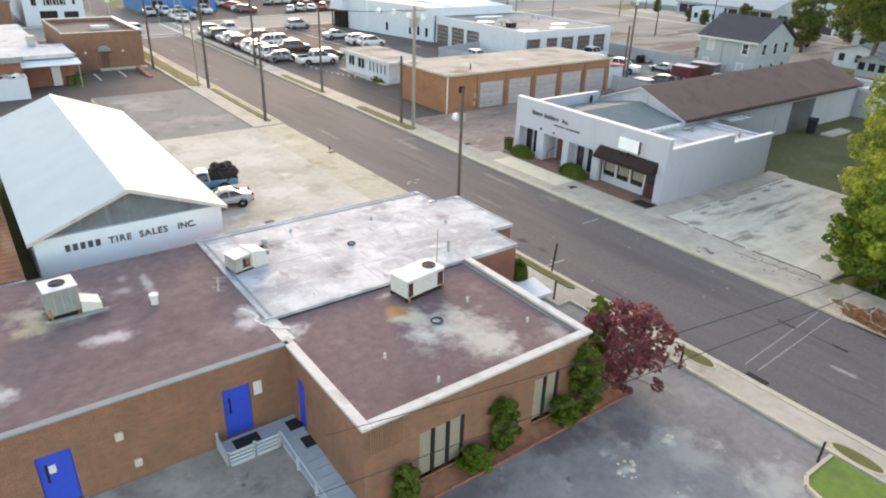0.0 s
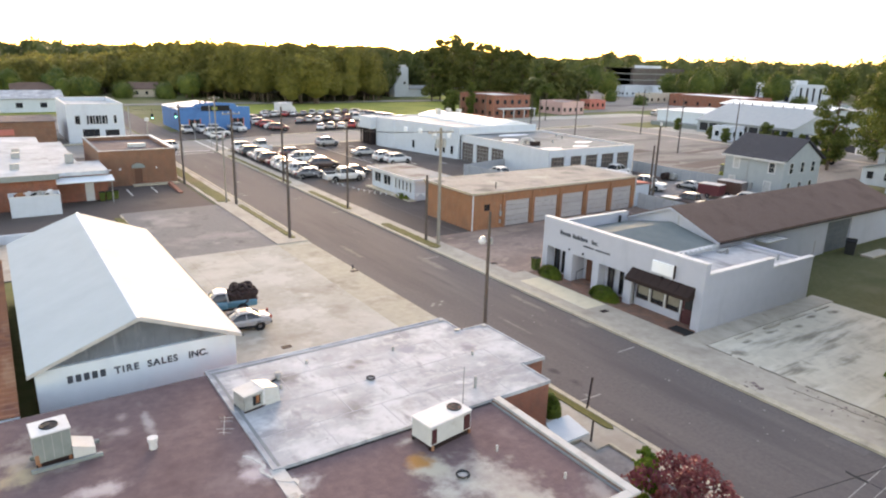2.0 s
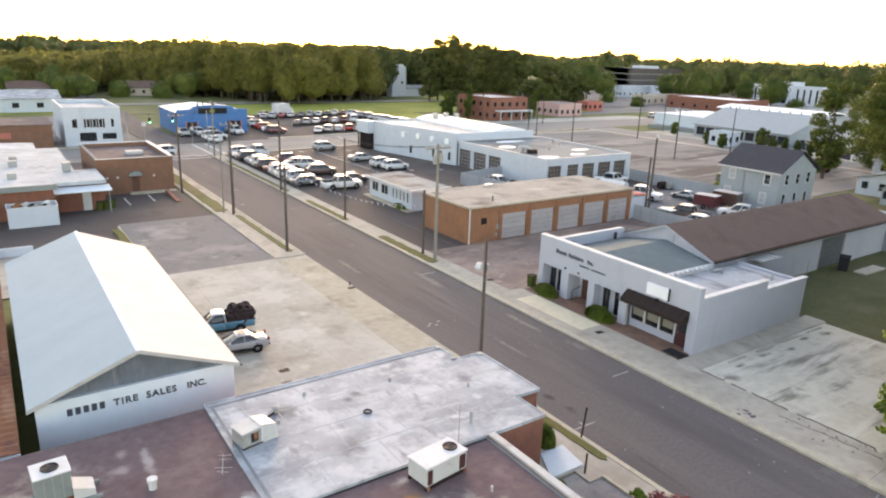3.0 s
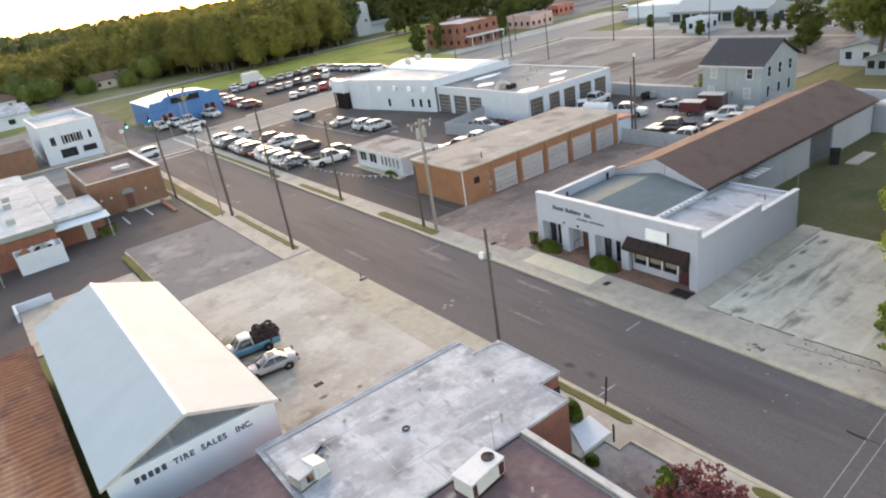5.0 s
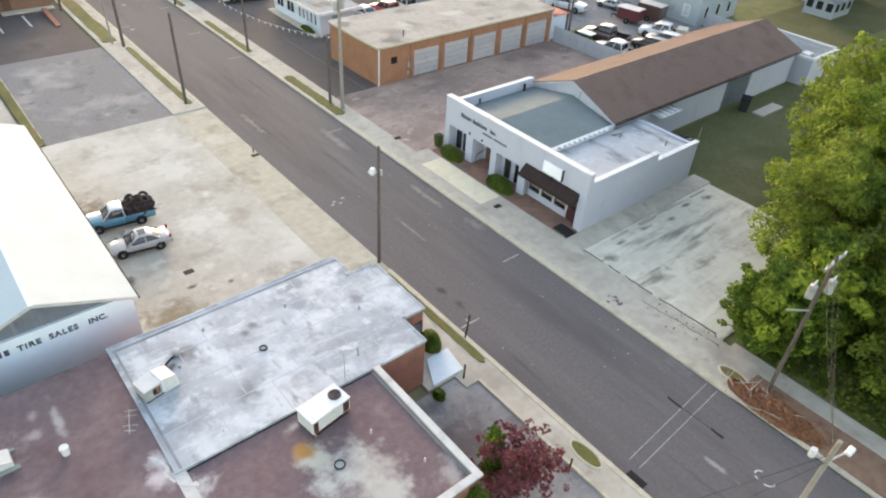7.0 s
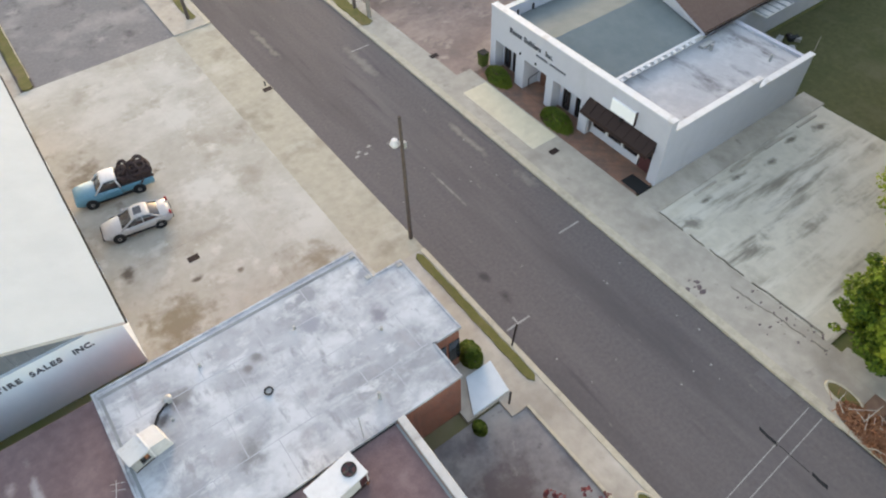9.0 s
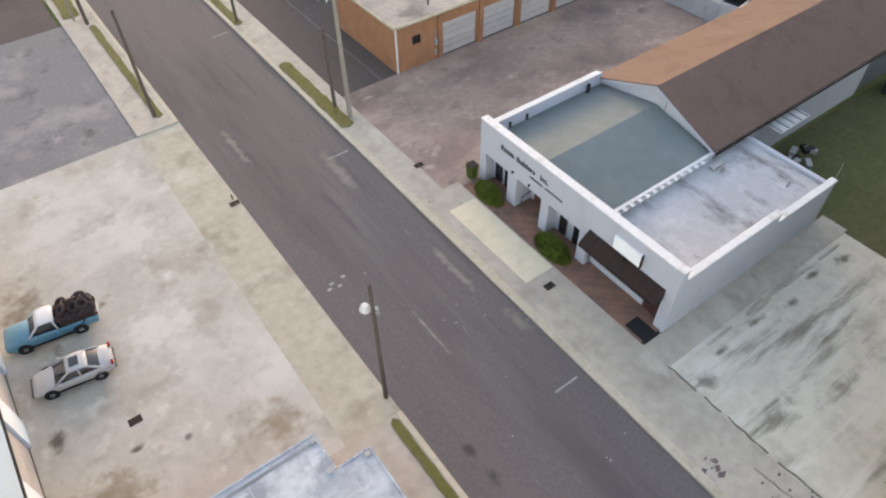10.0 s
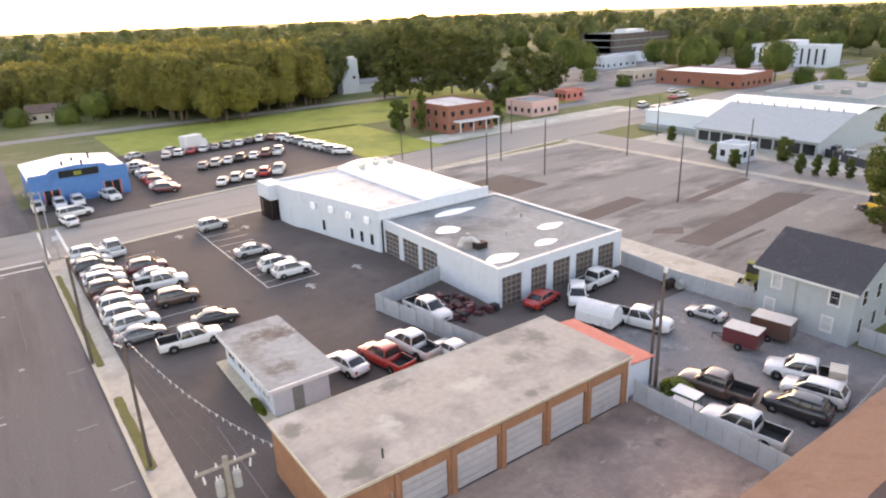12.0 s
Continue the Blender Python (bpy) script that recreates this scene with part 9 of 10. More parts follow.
part("cutout", S().tube((1.0, -0.1, 10.1), (1.05, -0.15, 10.5), 0.05, n=8).tube((-1.0, -0.1, 10.1), (-1.05, -0.15, 10.5), 0.05, n=8), "white", c)
d = pole(-4.2, 44.1, 9.4, "dark wooden pole with a small white crossarm", r=0.14)
part("arm", S().tube((0, 0, 9.2), (-0.5, 0.5, 9.5), 0.05), "white", d)
pole(-4.8, 62.8, 10.2, "tall dark wooden pole before the parked cars", r=0.16)
e = pole(-4.6, 95.2, 9.6, "weathered utility pole at the street corner", "pole_pale", 0.16)
crossarm(e, 9.2, 0.9)
garage_pole = pole(30.85, 29.0, 10.2, "tall dark pole with a small white lamp behind the garage", z=0.03)
part("lamp_head", S().box(-0.15, 0.15, -0.2, 0.05, 9.9, 10.3, 0.04), "white", garage_pole)
pole(30.9, 29.6, 7.4, "shorter dark pole behind the brick garage", z=0.03)
fl = pole(-2.8, -16.4, 9.4, "weathered utility pole with transformers among the trees", "pole", 0.12)
crossarm(fl, 9.1, 1.1)
transformer(fl, -0.35, 0.25, 6.9)
transformer(fl, 0.35, -0.25, 7.2)
part("lamp_arm", S().tube((0, 0, 6.0), (-1.6, 0.6, 6.5), 0.04), "steel", fl)
lm = pole(-14.5, -21.5, 10.4, "pale wooden pole with twin white lamp heads", "pole_pale", 0.12, z=0.1)
part("lamp_arm", S().tube((0, 0, 9.3), (0.9, -0.3, 9.5), 0.035).tube((0, 0, 9.3), (-0.2, 0.4, 9.5), 0.035), "steel", lm)
part("lamp_head", S().box(0.6, 1.1, -0.42, -0.2, 9.44, 9.58, 0.05), "white", lm, "white lamp head")
part("lamp_head", S().tube((-0.25, 0.45, 9.35), (-0.25, 0.45, 9.7), 0.11, n=12), "white", lm, "white lamp head")
for x, y, h in ((74.2, 86.4, 10), (97.2, 86.6, 11), (76.4, 59.7, 10.5), (97.8, 61.3, 10), (76.2, 100.9, 8.5), (97.4, 121.8, 8), (61.4, 103.9, 10), (62.6, 116.3, 8.5), (100.9, 40, 9), (119, 96, 9), (62.0, 88.0, 9)):
    q = pole(x, y, h, "dark lot pole on the far asphalt", "pole", 0.13, 0.02, (0, 0), "lot_pole", "lot poles")
for x, y, h, lx in ((-13.8, -3.3, 1.75, 0.25), (-15.9, -5.6, 1.1, 0.05), (-15.6, -13.1, 0.9, 0.04), (-16.25, -19.55, 0.9, 0.2), (-13.9, 23.4, 0.4, 0.0)):
    sp = thing("sign_post", x, y, 0.1, "short dark metal sign post leaning in the verge", "post", "short posts")
    part("post", S().box(-0.035, 0.035, -0.035, 0.035, 0, h), "brown_metal", sp).matrix_basis = pose(0, 0, -0.02, 0, lx * 25, 0)
# street signal and sign at the junction
for x, y, hh in ((-15.2, 98.4, 6.0), (-3.2, 96.0, 3.4), (-3.6, 114.0, 3.2)):
    sg = thing("signal_post", x, y, 0.1, "thin steel post at the street corner", "post")
    part("post", S().tube((0, 0, -0.1), (0, 0, hh), 0.06), "steel", sg)
    part("sign_plate", S().box(-0.35, 0.35, -0.07, -0.05, hh - 0.7, hh - 0.1), "white", sg)
for x, y in ((-13.2, 104), (-9.0, 105)):
    tl = thing("traffic_signal", x, y, 5.2, "hanging traffic signal showing green", "traffic light")
    part("case", S().box(-0.16, 0.16, -0.12, 0.12, 0, 0.95, 0.03), "black", tl)
    part("lens", S().tube((0, -0.121, 0.2), (0, -0.14, 0.2), 0.11, n=14), "sign_green", tl)
    part("hanger", S().tube((0, 0, 0.95), (0, 0, 1.8), 0.02), "black", tl)


def wire(p, q, sag=0.5, r=0.012, n=14, label="thin dark overhead wire between poles"):
    p, q = Vector(p), Vector(q)
    pts = [p.lerp(q, i / n) - Vector((0, 0, sag * 4 * (i / n) * (1 - i / n))) for i in range(n + 1)]
    s = S().path(pts, r, 5)
    return single("overhead_wire", s, "wire", label, "wire", "", (0, 0, 0), False, "overhead wires")


wire((-16.9, 67.2, 10.2), (-4.6, 95.2, 9.4), 0.4)
wire((-17.0, 104, 7.0), (-3.2, 104, 7.0), 0.25, 0.015)
pole(-17.0, 104, 7.4, "slim signal pole at the junction", "steel", 0.09, 0.0)
pole(-3.2, 104, 7.4, "slim signal pole at the junction", "steel", 0.09, 0.0)
for k, dx in enumerate((-0.8, 0.0, 0.8)):
    wire((-2.8 + dx, -16.4, 9.25), (-14.5 + dx * 0.2, -21.5, 10.2 - 0.25 * k), 0.3, 0.009)
for dx in (-1.2, -0.4, 0.4, 1.2):
    wire((-3.35 + dx, 26.4, 10.85), (-4.2 + dx * 0.3, 44.1, 9.3), 0.3, 0.012)
wire((-4.2, 44.1, 9.3), (-4.8, 62.8, 10.0), 0.3)
wire((-2.8, -16.4, 7.6), (40, -14, 9.5), 0.9)
wire((-2.8, -16.4, 9.1), (40, -15, 10.5), 0.9)
for k in range(2):
    wire((-14.5, -21.5, 9.8 - 0.4 * k), (-32.0 - 8 * k, -11.9, 3.5 - 1.0 * k), 0.25)
# pennant string along the dealer's frontage
pn = thing("pennant_string", -2.2, 64.0, 0.03, "string of white pennants along the dealer's lot", "pennants")
ps = [Vector((0, 0, 2.2)).lerp(Vector((4.7, -26.2, 2.4)), i / 48) - Vector((0, 0, 1.35 * 4 * (i / 48) * (1 - i / 48))) for i in range(49)]
part("cord", S().path(ps, 0.012, 5), "white", pn)
fm = S().hull([(0, 0, 0), (0.3, -0.02, 0), (0.15, -0.02, -0.32)], [(0, 0.012, 0), (0.3, 0.0, 0), (0.15, 0.0, -0.32)]).mesh("pennant", "white")
for i in range(1, 48, 2):
    piece("pennant", fm, pn, pose(*ps[i], 0, 0, -74 + 10 * math.sin(i)))
part("end_post", S().tube((0, 0, 0), (0, 0, 2.25), 0.03), "steel", pn)
part("low_rail", S().tube((0.2, -0.5, 0.45), (0.9, 30.5, 0.45), 0.04, n=6), "white", pn)
for i in range(11):
    part("rail_post", S().tube((0.2 + 0.07 * i, -0.4 + i * 3.08, 0), (0.2 + 0.07 * i, -0.4 + i * 3.08, 0.45), 0.04, n=6), "white", pn)

# ---------------------------------------------------------------- plants


def clump_cloud(rng, clumps, per, spread):
    """Leaf centres gathered round clump centres (x, y, z, radius), and the way each leaf faces."""
    out, face = [], []
    for x, y, z, r in clumps:
        k = max(6, int(per * (r / spread) ** 2))
        d = rng.normal(size=(k, 3))
        d /= np.linalg.norm(d, axis=1, keepdims=True)
        rad = r * rng.uniform(0.45, 1.08, (k, 1)) ** 0.5
        out.append(np.array([x, y, z]) + d * rad * np.array([1, 1, 0.72]))
        face.append(d + np.array([0, 0, 0.25]))
    return np.concatenate(out), np.concatenate(face)


def tree(x, y, h, r, seed, label, leaf="leaf_mid", low=0.25, clumps=46, per=150, size=0.34, z=0.0, trunk=0.22, shape=1.0, name="tree", spray=0):
    """A tapered trunk with limbs and a crown of many small leaves in uneven clumps."""
    rng = np.random.default_rng(seed)
    t = thing(name, x, y, z, label, "tree", "trees")
    base = h * low
    cl = []
    for i in range(clumps):
        u = rng.uniform(0, 1)
        zz = base + (h - base) * u
        prof = math.sin(math.pi * (0.12 + 0.80 * u ** shape)) ** 0.7
        a = rng.uniform(0, math.tau)
        rr = r * prof * rng.uniform(0.25, 0.95)
        cl.append((rr * math.cos(a), rr * math.sin(a), zz, r * rng.uniform(0.15, 0.33)))
    for i in range(spray):  # loose outer sprigs that break the outline
        u, a = rng.uniform(0.1, 1.05), rng.uniform(0, math.tau)
        rr = r * math.sin(math.pi * (0.12 + 0.78 * min(u, 1.0))) ** 0.7 * rng.uniform(0.95, 1.22)
        cl.append((rr * math.cos(a), rr * math.sin(a), base + (h - base) * u, r * rng.uniform(0.07, 0.14)))
    wood = S()
    k = 5
    pts = [Vector((0.25 * math.sin(i * 1.3 + seed), 0.2 * math.cos(i * 1.7 + seed), h * 0.8 * i / k)) * (1 if i else 0) for i in range(k + 1)]
    for i in range(k):
        wood.tube(pts[i] - Vector((0, 0, 0.1 if i == 0 else 0)), pts[i + 1], trunk * (1 - 0.16 * i), trunk * (1 - 0.16 * (i + 1)), 9)
    part("trunk", wood, "bark", t)
    limbs = S()
    for cx, cy, cz, cr in cl[::3]:
        s0 = max(0.5, min(h * 0.72, cz - 0.9))
        p = pts[min(k, int(s0 / (h * 0.8) * k))]
        limbs.tube((p.x, p.y, s0), (cx, cy, cz), trunk * 0.34, trunk * 0.08, 6)
    part("branchwork", limbs, "bark", t)
    pts_, face = clump_cloud(rng, cl, per, r * 0.28)
    part("crown", S().quads(pts_, rng.uniform(0.6, 1.3, len(pts_)) * size, seed, face, 1.0), leaf, t)
    return t


# thicket at the east edge of the street
for i, (x, y, h, r, lw) in enumerate([(3.4, -15.2, 6.6, 3.6, 0.1), (0.3, -14.2, 5.4, 2.8, 0.12), (8.0, -12.6, 10.0, 4.2, 0.08), (14.5, -10.8, 11.2, 4.4, 0.1), (22.5, -8.0, 12.2, 4.6, 0.1), (6.5, -20.5, 10.5, 4.6, 0.08), (14.0, -18.0, 13.0, 5.0, 0.08), (23.0, -15.0, 13.5, 5.0, 0.1), (32.0, -10.5, 12.0, 4.6, 0.1), (2.5, -22.5, 8.5, 4.0, 0.06), (1.0, -30, 9.0, 4.4, 0.06), (9.0, -30, 11, 5, 0.06), (19.0, -27, 12, 5, 0.08), (33.0, -20, 12, 5, 0.1)]):
    tree(x, y, h, r, 20 + i, "leafy bright green tree in the roadside thicket" if i in (0, 1, 3) else "leafy dark green tree in the roadside thicket", "leaf_spring" if i in (0, 1, 3) else "leaf_fresh", lw, 84, 460 if i in (0, 1, 2, 3, 5, 9) else 180, 0.205 if i in (0, 1, 2, 3, 5, 9) else 0.34, spray=26)
single("thicket_floor", oval(13.2, -21, 14, 10.5, -0.2, 0.03), "grass", "shaded weedy ground under the thicket", "ground", "structure")
rng = np.random.default_rng(77)
n = 26000
ug = np.stack([rng.uniform(-0.7, 14, n), rng.uniform(-30, -13.4, n), rng.gamma(1.4, 0.22, n)], 1)
ug = ug[(ug[:, 1] < -13.6 - 0.1 * ug[:, 0]) | (ug[:, 0] > 15)]
ug[:, 2] *= 0.5 + 0.8 * np.abs(np.sin(ug[:, 0] * 0.9) * np.cos(ug[:, 1] * 0.7))
tagged(new("undergrowth", S().quads(ug, rng.uniform(0.1, 0.28, len(ug)), 78).mesh("undergrowth", "leaf_bush")), "dense low green undergrowth below the thicket", "undergrowth", "", "stuff")
tree(-18.5, -12.3, 3.5, 2.0, 7, "small maroon-leaved tree beside the brick building", "leaf_red", 0.14, 30, 150, 0.17, 0.03, 0.08, spray=44)
for x, y, h, r, sd, lab in ((-18.9, -11.0, 3.6, 0.65, 8, "tall light green shrub at the building corner"), (-21.3, -12.6, 2.9, 0.68, 9, "rounded green shrub by the brick wall"), (-25.4, -12.55, 2.3, 0.55, 10, "slim upright shrub by the brick wall"), (-29.6, -12.6, 1.4, 0.5, 11, "green shrub at the building corner"), (-26.8, -12.7, 0.75, 0.6, 12, "low yellow-green shrub by the wall"), (-22.4, -12.7, 1.1, 0.55, 13, "low green shrub under the brick wall")):
    tree(x, y, h, r, sd, lab, "leaf_bush" if sd not in (8, 12) else "leaf_spring", 0.05, 80, 150, 0.11, 0.03, 0.04, 1.0, "shrub", 16)


def bush(x, y, rx, ry, h, seed, label, z=0.12, leaf="leaf_bush"):
    rng = np.random.default_rng(seed)
    b = thing("hedge_bush", x, y, z, label, "bush")
    d = rng.normal(size=(2600, 3))
    d /= np.linalg.norm(d, axis=1, keepdims=True)
    d[:, 2] = np.abs(d[:, 2])
    d *= rng.uniform(0.8, 1.03, (2600, 1))
    part("foliage", S().quads(d * np.array([rx, ry, h]), 0.15, seed), leaf, b)
    part("stem", S().tube((0, 0, -0.05), (0, 0, h * 0.8), rx * 0.5, rx * 0.6, 8), "bark", b)


bush(-0.68, 13.7, 0.66, 1.25, 0.95, 31, "round clipped green bush before the shop front")
bush(-0.68, 7.75, 0.7, 1.4, 1.0, 32, "round clipped green bush before the shop front")
bush(-15.85, -2.6, 0.55, 0.75, 1.1, 33, "round clipped bush by the side entrance")
bush(-17.75, -5.75, 0.32, 0.4, 0.45, 36, "low bush at the brick wall", 0.03)
bush(-4.2 + 8.6, 46.2, 0.35, 1.5, 0.7, 34, "low planting before the sales hut", 0.03)
bush(31.3, 27.2, 1.2, 1.6, 1.3, 35, "unkempt yellow-green weeds by the fence", 0.03, "leaf_spring")
bn = thing("wheelie_bin", -0.35, 15.85, 0.1, "dark green bin at the corner of the shop", "bin", "bins")
part("body", S().hull([(-0.25, -0.25, 0), (0.25, -0.25, 0), (0.25, 0.25, 0), (-0.25, 0.25, 0)], [(-0.3, -0.3, 1), (0.3, -0.3, 1), (0.3, 0.3, 1), (-0.3, 0.3, 1)]), "leaf_mid", bn)
part("lid", S().box(-0.32, 0.32, -0.32, 0.32, 1.0, 1.06, 0.02), "black", bn)
ju = thing("junk_heap", 13.5 + 8.0, 4.4, 0.02, "scattered junk and planks behind the flat roof", "junk")
rng = random.Random(12)
for i in range(12):
    part("junk_piece", S().box(-0.4, 0.4, -0.2, 0.2, 0, rng.uniform(0.1, 0.5), 0.03), rng.choice(["dark", "steel", "white_cap", "brown_metal"]), ju).matrix_basis = pose(rng.uniform(-6, -2), rng.uniform(-1.2, 0.6), 0, 0, 0, rng.uniform(0, 180))
rb_ = thing("rubbish_bin", 30.3, 4.7, 0.02, "tipped dark bin by the hall wall", "bin", "bins", "", 20)
part("body", S().hull([(-0.5, -0.4, 0), (0.6, -0.4, 0), (0.6, 0.4, 0), (-0.5, 0.4, 0)], [(-0.4, -0.45, 1.2), (0.3, -0.45, 1.4), (0.3, 0.45, 1.4), (-0.4, 0.45, 1.2)]), "dark", rb_)
part("lid", S().hull([(-0.45, -0.47, 1.2), (0.34, -0.47, 1.42), (0.34, 0.47, 1.42), (-0.45, 0.47, 1.2)], [(-0.45, -0.47, 1.27), (0.34, -0.47, 1.49), (0.34, 0.47, 1.49), (-0.45, 0.47, 1.27)]), "black", rb_)
pl = thing("plank_stack", 32.4, 3.2, 0.02, "stack of pale planks on the lawn", "planks")
for i in range(4):
    part("plank", S().box(-2, 2, -0.6 + i * 0.3, -0.34 + i * 0.3, 0, 0.18, 0.01), "tan_wall", pl)

# heap of brushwood and red earth on the verge
single("earth_bank", oval(-3.7, -21.2, 0.95, 3.8, -0.1, 0.13), "dirt", "bare red earth along the verge", "ground", "structure")
rng = np.random.default_rng(4)
brush = thing("brush_pile", -3.95, -17.4, 0.05, "red-brown pile of dead brushwood on the verge", "brush pile")
part("litter_bed", S().prism([(0.8 * math.cos(a) * (1 + 0.15 * math.sin(5 * a)), 2.5 * math.sin(a) * (1 + 0.1 * math.cos(3 * a))) for a in (math.tau * i / 28 for i in range(28))], 0.0, 0.07), "mulch", brush)
n = 9000
a, q = rng.uniform(0, math.tau, n), rng.uniform(0, 1, n) ** 0.6
px = np.stack([0.95 * q * np.cos(a), 2.8 * q * np.sin(a), 0.06 + rng.uniform(0, 1, n) * 0.75 * (1 - q) + rng.uniform(0, 0.08, n)], 1)
part("dead_leaves", S().quads(px, rng.uniform(0.05, 0.13, n), 4), "mulch", brush)
rr = random.Random(2)
tw = S()
for i in range(260):
    x, y, a = rr.gauss(0, 0.42), rr.gauss(0, 1.2), rr.uniform(0, 6.3)
    ln_ = rr.uniform(0.3, 0.9)
    tw.tube((x, y, rr.uniform(0.05, 0.35)), (x + ln_ * math.cos(a) * 0.6, y + ln_ * math.sin(a), rr.uniform(0.15, 0.75)), 0.018, 0.006, 5)
tagged(part("brushwood", tw, "mulch", brush), kind="stuff")
for i in range(14):
    x, y, a, ln_ = rr.gauss(0, 0.45), rr.gauss(0.8, 1.0), rr.uniform(0, 6.3), rr.uniform(0.5, 1.1)
    part("bare_stick", S().tube((x, y, 0.35), (x + ln_ * math.cos(a), y + ln_ * math.sin(a), rr.uniform(0.5, 0.85)), 0.026, 0.012, 5), "tan_wall", brush, "pale bare stick")

tree(70.4, 17.0, 20.4, 6.2, 62, "tall broad tree with a long bare trunk", "leaf_mid", 0.3, 120, 210, 0.4, -0.02, 0.42, spray=40)
# single trees of the middle distance
for i, (x, y, h, r) in enumerate([(83.6, 33.9, 16.2, 3.6), (96.0, 27.0, 18, 5.2), (89, 17, 18, 6), (106, 36, 14, 5), (78, 3, 15, 6), (112, 12, 16, 6), (58, -6, 13, 5), (70, -14, 14, 6), (88, -22, 16, 7), (128, -4, 15, 6),
                                 (83.2, 139.5, 10, 1.7), (80.5, 146, 7.5, 2.8), (103.5, 134, 4.6, 1.6), (128, 156, 8.5, 4.6), (103, 67, 3.2, 1.2), (106.4, 73.2, 3.0, 1.0), (113, 63, 4.5, 1.8), (116.3, 90.1, 3.0, 1.1), (105.9, 56.5, 3.6, 0.9), (106.6, 54.0, 3.6, 0.9), (107.3, 51.6, 3.4, 0.9), (108.4, 49.4, 3.4, 0.9), (109.0, 46.5, 3.8, 1.1)]):
    tree(x, y, h, r, 60 + i, "dark green tree in the middle distance" if h > 5 else "small young tree by the far street", "leaf_mid", 0.08, 80, 170 if h > 5 else 70, 0.36 if h > 5 else 0.24, -0.02, 0.3 if h > 5 else 0.06)

# the woods on the horizon: uncountable
rng = np.random.default_rng(11)


def ball(level):
    """Directions and faces of a sphere of even triangles."""
    bm = bmesh.new()
    bmesh.ops.create_icosphere(bm, subdivisions=level, radius=1.0)
    v = np.array([q.co[:] for q in bm.verts])
    f = [tuple(c.index for c in q.verts) for q in bm.faces]
    bm.free()
    return v / np.linalg.norm(v, axis=1, keepdims=True), f


def woods(name, label, spots, seed, leafsize=0.7, per=240, leaf="leaf_far", level=3, skirt=1.05):
    """A stand of trees: each crown is one billowing mass of rounded boughs, its surface broken by leaf clumps."""
    rg = np.random.default_rng(seed)
    dirs, faces = ball(level)
    cents, sizes, face = [], [], []
    trunk, inner = S(), S()
    for x, y, h, r in spots:
        k = 26
        bough = rg.normal(size=(k, 3))
        bough[:, 2] = np.abs(bough[:, 2]) * 1.1 - 0.35
        bough /= np.linalg.norm(bough, axis=1, keepdims=True)
        reach, wide = rg.uniform(0.08, 0.27, k), rg.uniform(0.2, 0.38, k)
        hub = h - r * 1.0
        tall = rg.uniform(0.9, 1.2)

        def skin(d):
            bump = (reach * np.exp(-(np.arccos(np.clip(d @ bough.T, -1, 1)) / wide) ** 2)).max(axis=1)
            p = d * (0.74 + bump)[:, None] * r
            p[:, 2] *= np.where(d[:, 2] < 0, max(1.0, hub * skirt / r), tall)
            flat = np.hypot(d[:, 0], d[:, 1])
            fuller = np.where(d[:, 2] < 0, np.clip(0.88 / np.maximum(flat, 0.3), 1.0, 1.55), 1.0)
            p[:, :2] *= fuller[:, None]
            return p + np.array([x, y, hub])

        inner.add([tuple(q) for q in (skin(dirs) - (x, y, hub)) * (0.84, 0.84, 0.9) + (x, y, hub)], faces)
        n = int(per * (r / 6.0) ** 2)
        d = rg.normal(size=(n, 3))
        d /= np.linalg.norm(d, axis=1, keepdims=True)
        d[:, 2] = np.where(d[:, 2] < -0.5, -d[:, 2], d[:, 2])
        cents.append((skin(d) - (x, y, hub)) * rg.uniform(0.84, 1.1, (n, 1)) + (x, y, hub))
        face.append(d + rg.normal(size=(n, 3)) * 0.6 + np.array([0, 0, 0.35]))
        sizes.append(leafsize * rg.uniform(0.6, 1.4, n))
        trunk.tube((x, y, -0.1), (x, y, h * 0.4), 0.3, 0.2, 5)
    s = S()
    s.add(inner.v, inner.f)
    nf = len(s.f)
    s.quads(np.concatenate(cents), np.concatenate(sizes), seed, np.concatenate(face), 1.3)
    me = s.mesh(name, leaf)
    me.polygons.foreach_set("use_smooth", [i < nf for i in range(len(me.polygons))])
    wd = tagged(new(name, me), label, "woods", "", "stuff")
    ob = tagged(new("trunk", trunk.mesh("trunk", "bark")), kind="stuff")
    ob.parent = wd
    return wd


spots = []
for k in range(1500):
    x = rng.uniform(-330, 210)
    edge = 256 if x < 24 else (256 - (x - 24) * 2.67 if x < 45 else (200 if x < 66 else (206 if x < 92 else 206 + (x - 92) * 1.6)))
    if x > 125:
        edge = 262
    d = rng.exponential(48)
    y = edge + d + 3 * math.sin(x * 0.21) + 3 * math.sin(x * 0.083)
    if x > 84 and y < 236 and 0.468 < math.atan2(x + 9, y) < 0.52:  # the gap in which the tower stands
        continue
    hh = min(1.0, rng.uniform(0.35, 0.8) + d / 16) * rng.uniform(14.5, 20.5) * (max(0.5, 0.74 + 0.0022 * min(x, 38)) if x < 30 else 1.05)
    spots.append((x, y, hh, min(hh * 0.45, rng.uniform(4.8, 7.8)), d))
# stand split by x: only the western part gets the sun-glow leaf colour
east = [q for q in spots if q[0] >= 95]
woods("east_woods", "darker green tree belt east of the white tower", [q[:4] for q in east], 15, 1.5, 150, "leaf_belt", 2)
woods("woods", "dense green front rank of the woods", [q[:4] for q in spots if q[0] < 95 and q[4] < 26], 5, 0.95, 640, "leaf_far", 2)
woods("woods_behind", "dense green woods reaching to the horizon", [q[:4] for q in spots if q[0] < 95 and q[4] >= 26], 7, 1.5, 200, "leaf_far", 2)
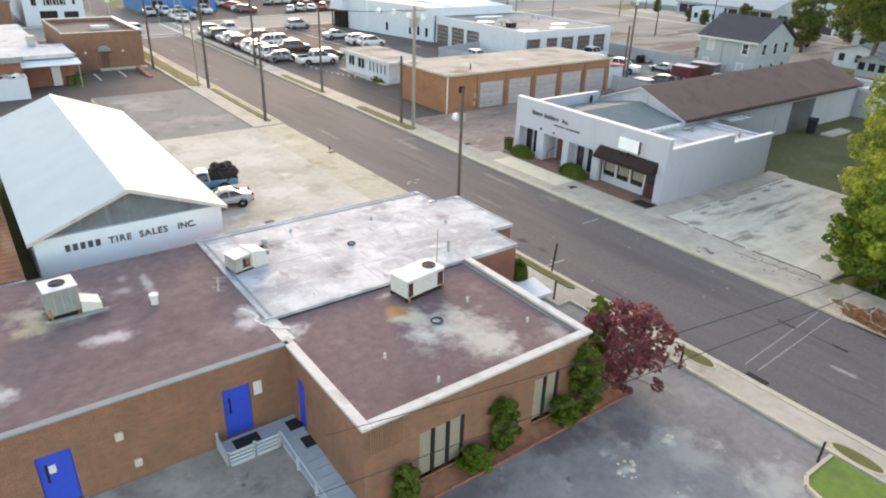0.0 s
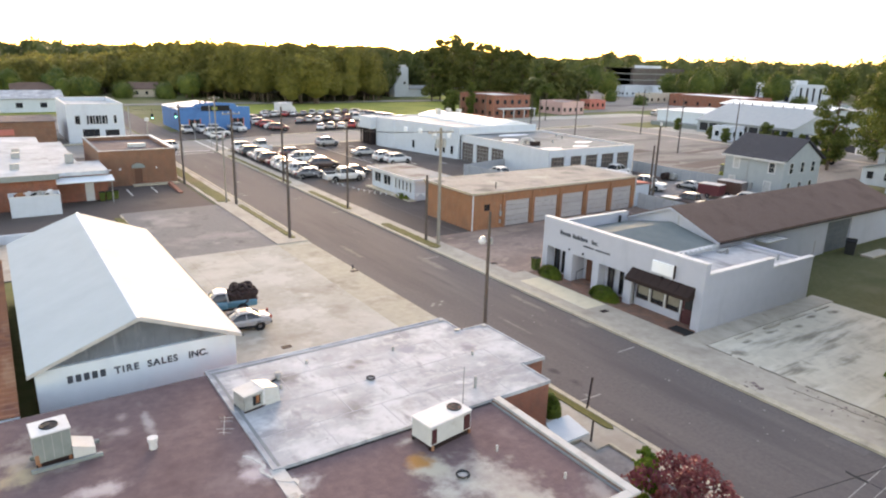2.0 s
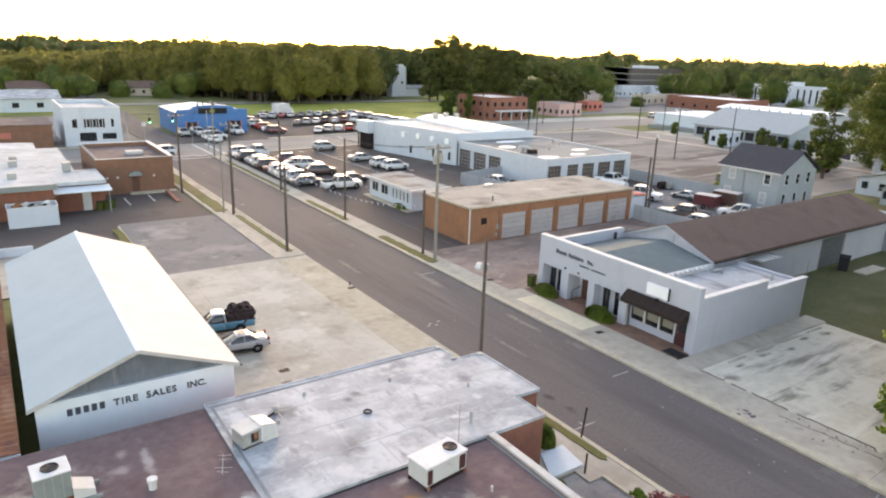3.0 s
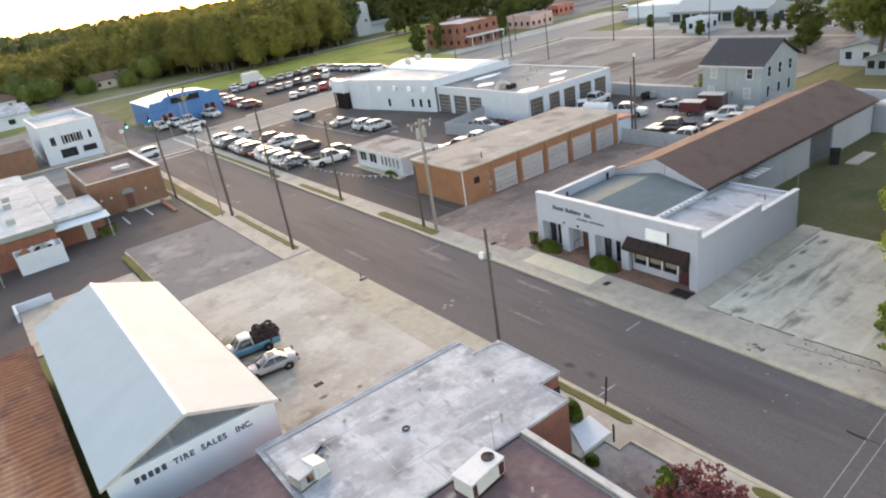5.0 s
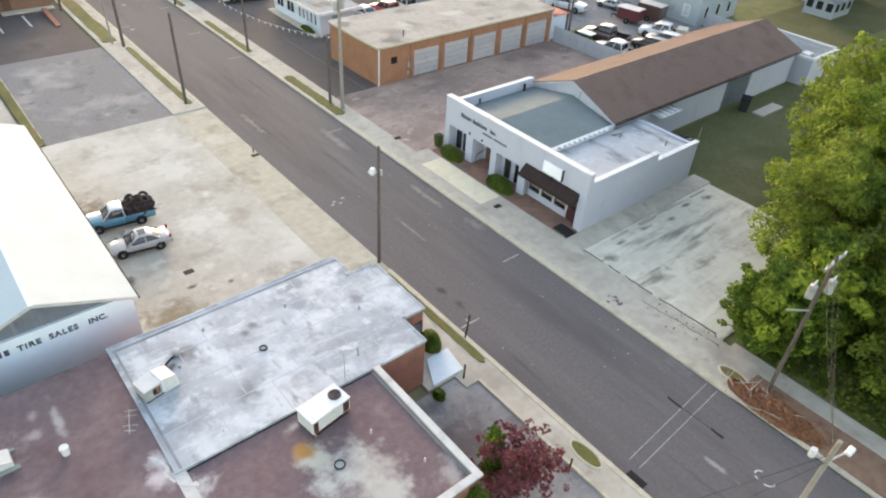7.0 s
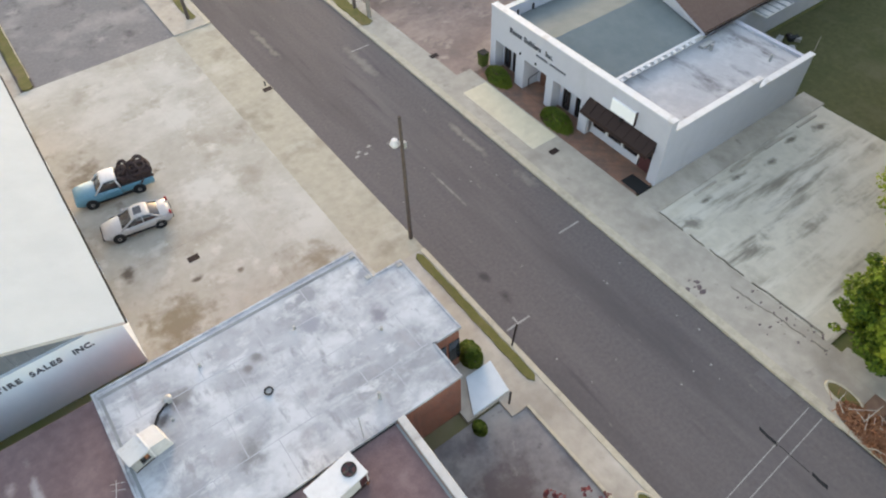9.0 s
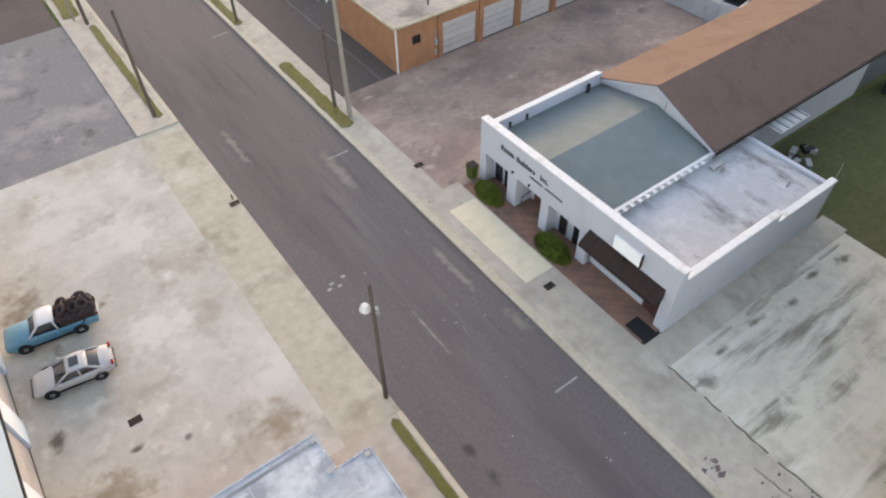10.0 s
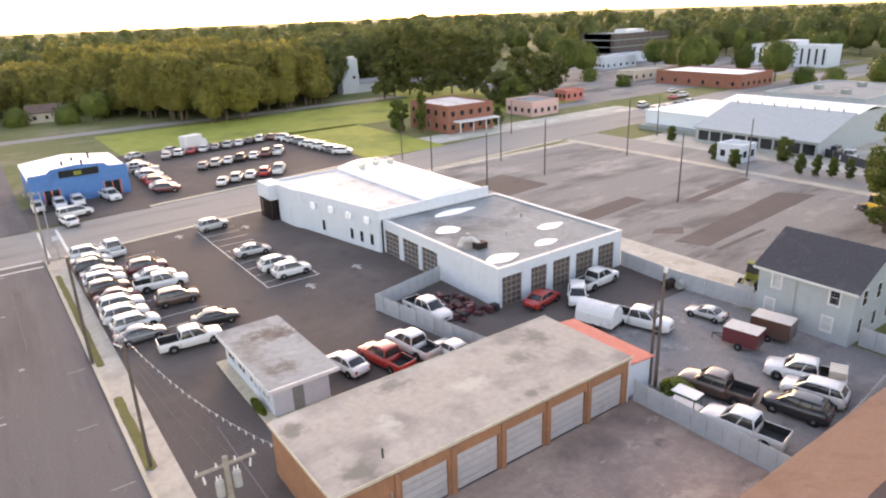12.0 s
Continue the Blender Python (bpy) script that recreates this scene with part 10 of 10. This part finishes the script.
far = []
for _ in range(780):
    a, d = rng.uniform(-0.35, 1.62), rng.uniform(390, 900)
    x, y = d * math.sin(a), d * math.cos(a)
    far.append((x, y, rng.uniform(17, 22) * (1.12 + 0.1 * math.sin(a * 23) if 0.42 < a < 0.85 else 1.0), rng.uniform(7, 11)))
woods("far_woods", "hazy tree belt beyond the town", far, 6, 2.0, 50, "leaf_belt", 2)
# the tall grove behind the brick office and the round trees of the town
GROVE = [(112.6, 206.0, 20.6, 5.4), (118.2, 208.5, 23.3, 6.2), (124.5, 208.2, 25.8, 8.0), (129.8, 201.4, 24.3, 7.5), (136.3, 198.3, 22.1, 8.4), (142.5, 192.9, 20.0, 7.1), (139.0, 181.8, 20.0, 5.2), (130.4, 162.9, 9.8, 5.6), (141.1, 166.7, 16.4, 5.3), (156.8, 175.2, 13.2, 6.1), (166.4, 177.5, 12.1, 5.1)]
for i, q in enumerate(GROVE):
    tree(*q, 300 + i, "tall dark green tree in the grove behind the brick office", "leaf_belt", 0.1, 64, 150, 0.75, -0.02, 0.35, spray=14)
town = [(196.0, 200.2, 17.7, 8.3), (218.1, 209.7, 13.7, 7.4), (260.8, 205.2, 14.0, 7.5), (248.9, 187.3, 13.9, 7.1), (232.2, 166.8, 16.6, 8.7), (233.3, 131.7, 15.9, 7.7), (239.8, 148.4, 12.3, 5.3), (231.5, 120.3, 6.6, 5.0), (240.1, 114.2, 5.7, 4.6), (195.9, 186.9, 5.7, 4.2), (190.1, 164.8, 4.4, 3.6)]
for _ in range(150):
    x, y = rng.uniform(200, 390), rng.uniform(-60, 330)
    if y < 105 and x < 232 or (255 < x < 330 and 215 < y < 270) or (284 < x < 306 and 120 < y < 175) or (170 < y < 240 and x < 265) or (y > 100 and x < 236) or (110 < y < 160 and x < 284):
        continue
    town.append((x, y, rng.uniform(9, 16), rng.uniform(4, 7)))
woods("town_trees", "round trees among the town's roofs", town, 8, 0.7, 560, "leaf_mid", 2, 0.85)
left = [(x, rng.uniform(232, 252), rng.uniform(6, 11), rng.uniform(3, 5)) for x in rng.uniform(-120, 28, 34)]
woods("meadow_trees", "small trees scattered over the meadow", left, 9, 0.6, 420, "leaf_mid")
west = [(rng.uniform(-230, -75), rng.uniform(20, 200), rng.uniform(9, 16), rng.uniform(4, 7)) for _ in range(70)]
woods("west_trees", "trees west of the shops", west, 10, 0.6, 420, "leaf_mid")
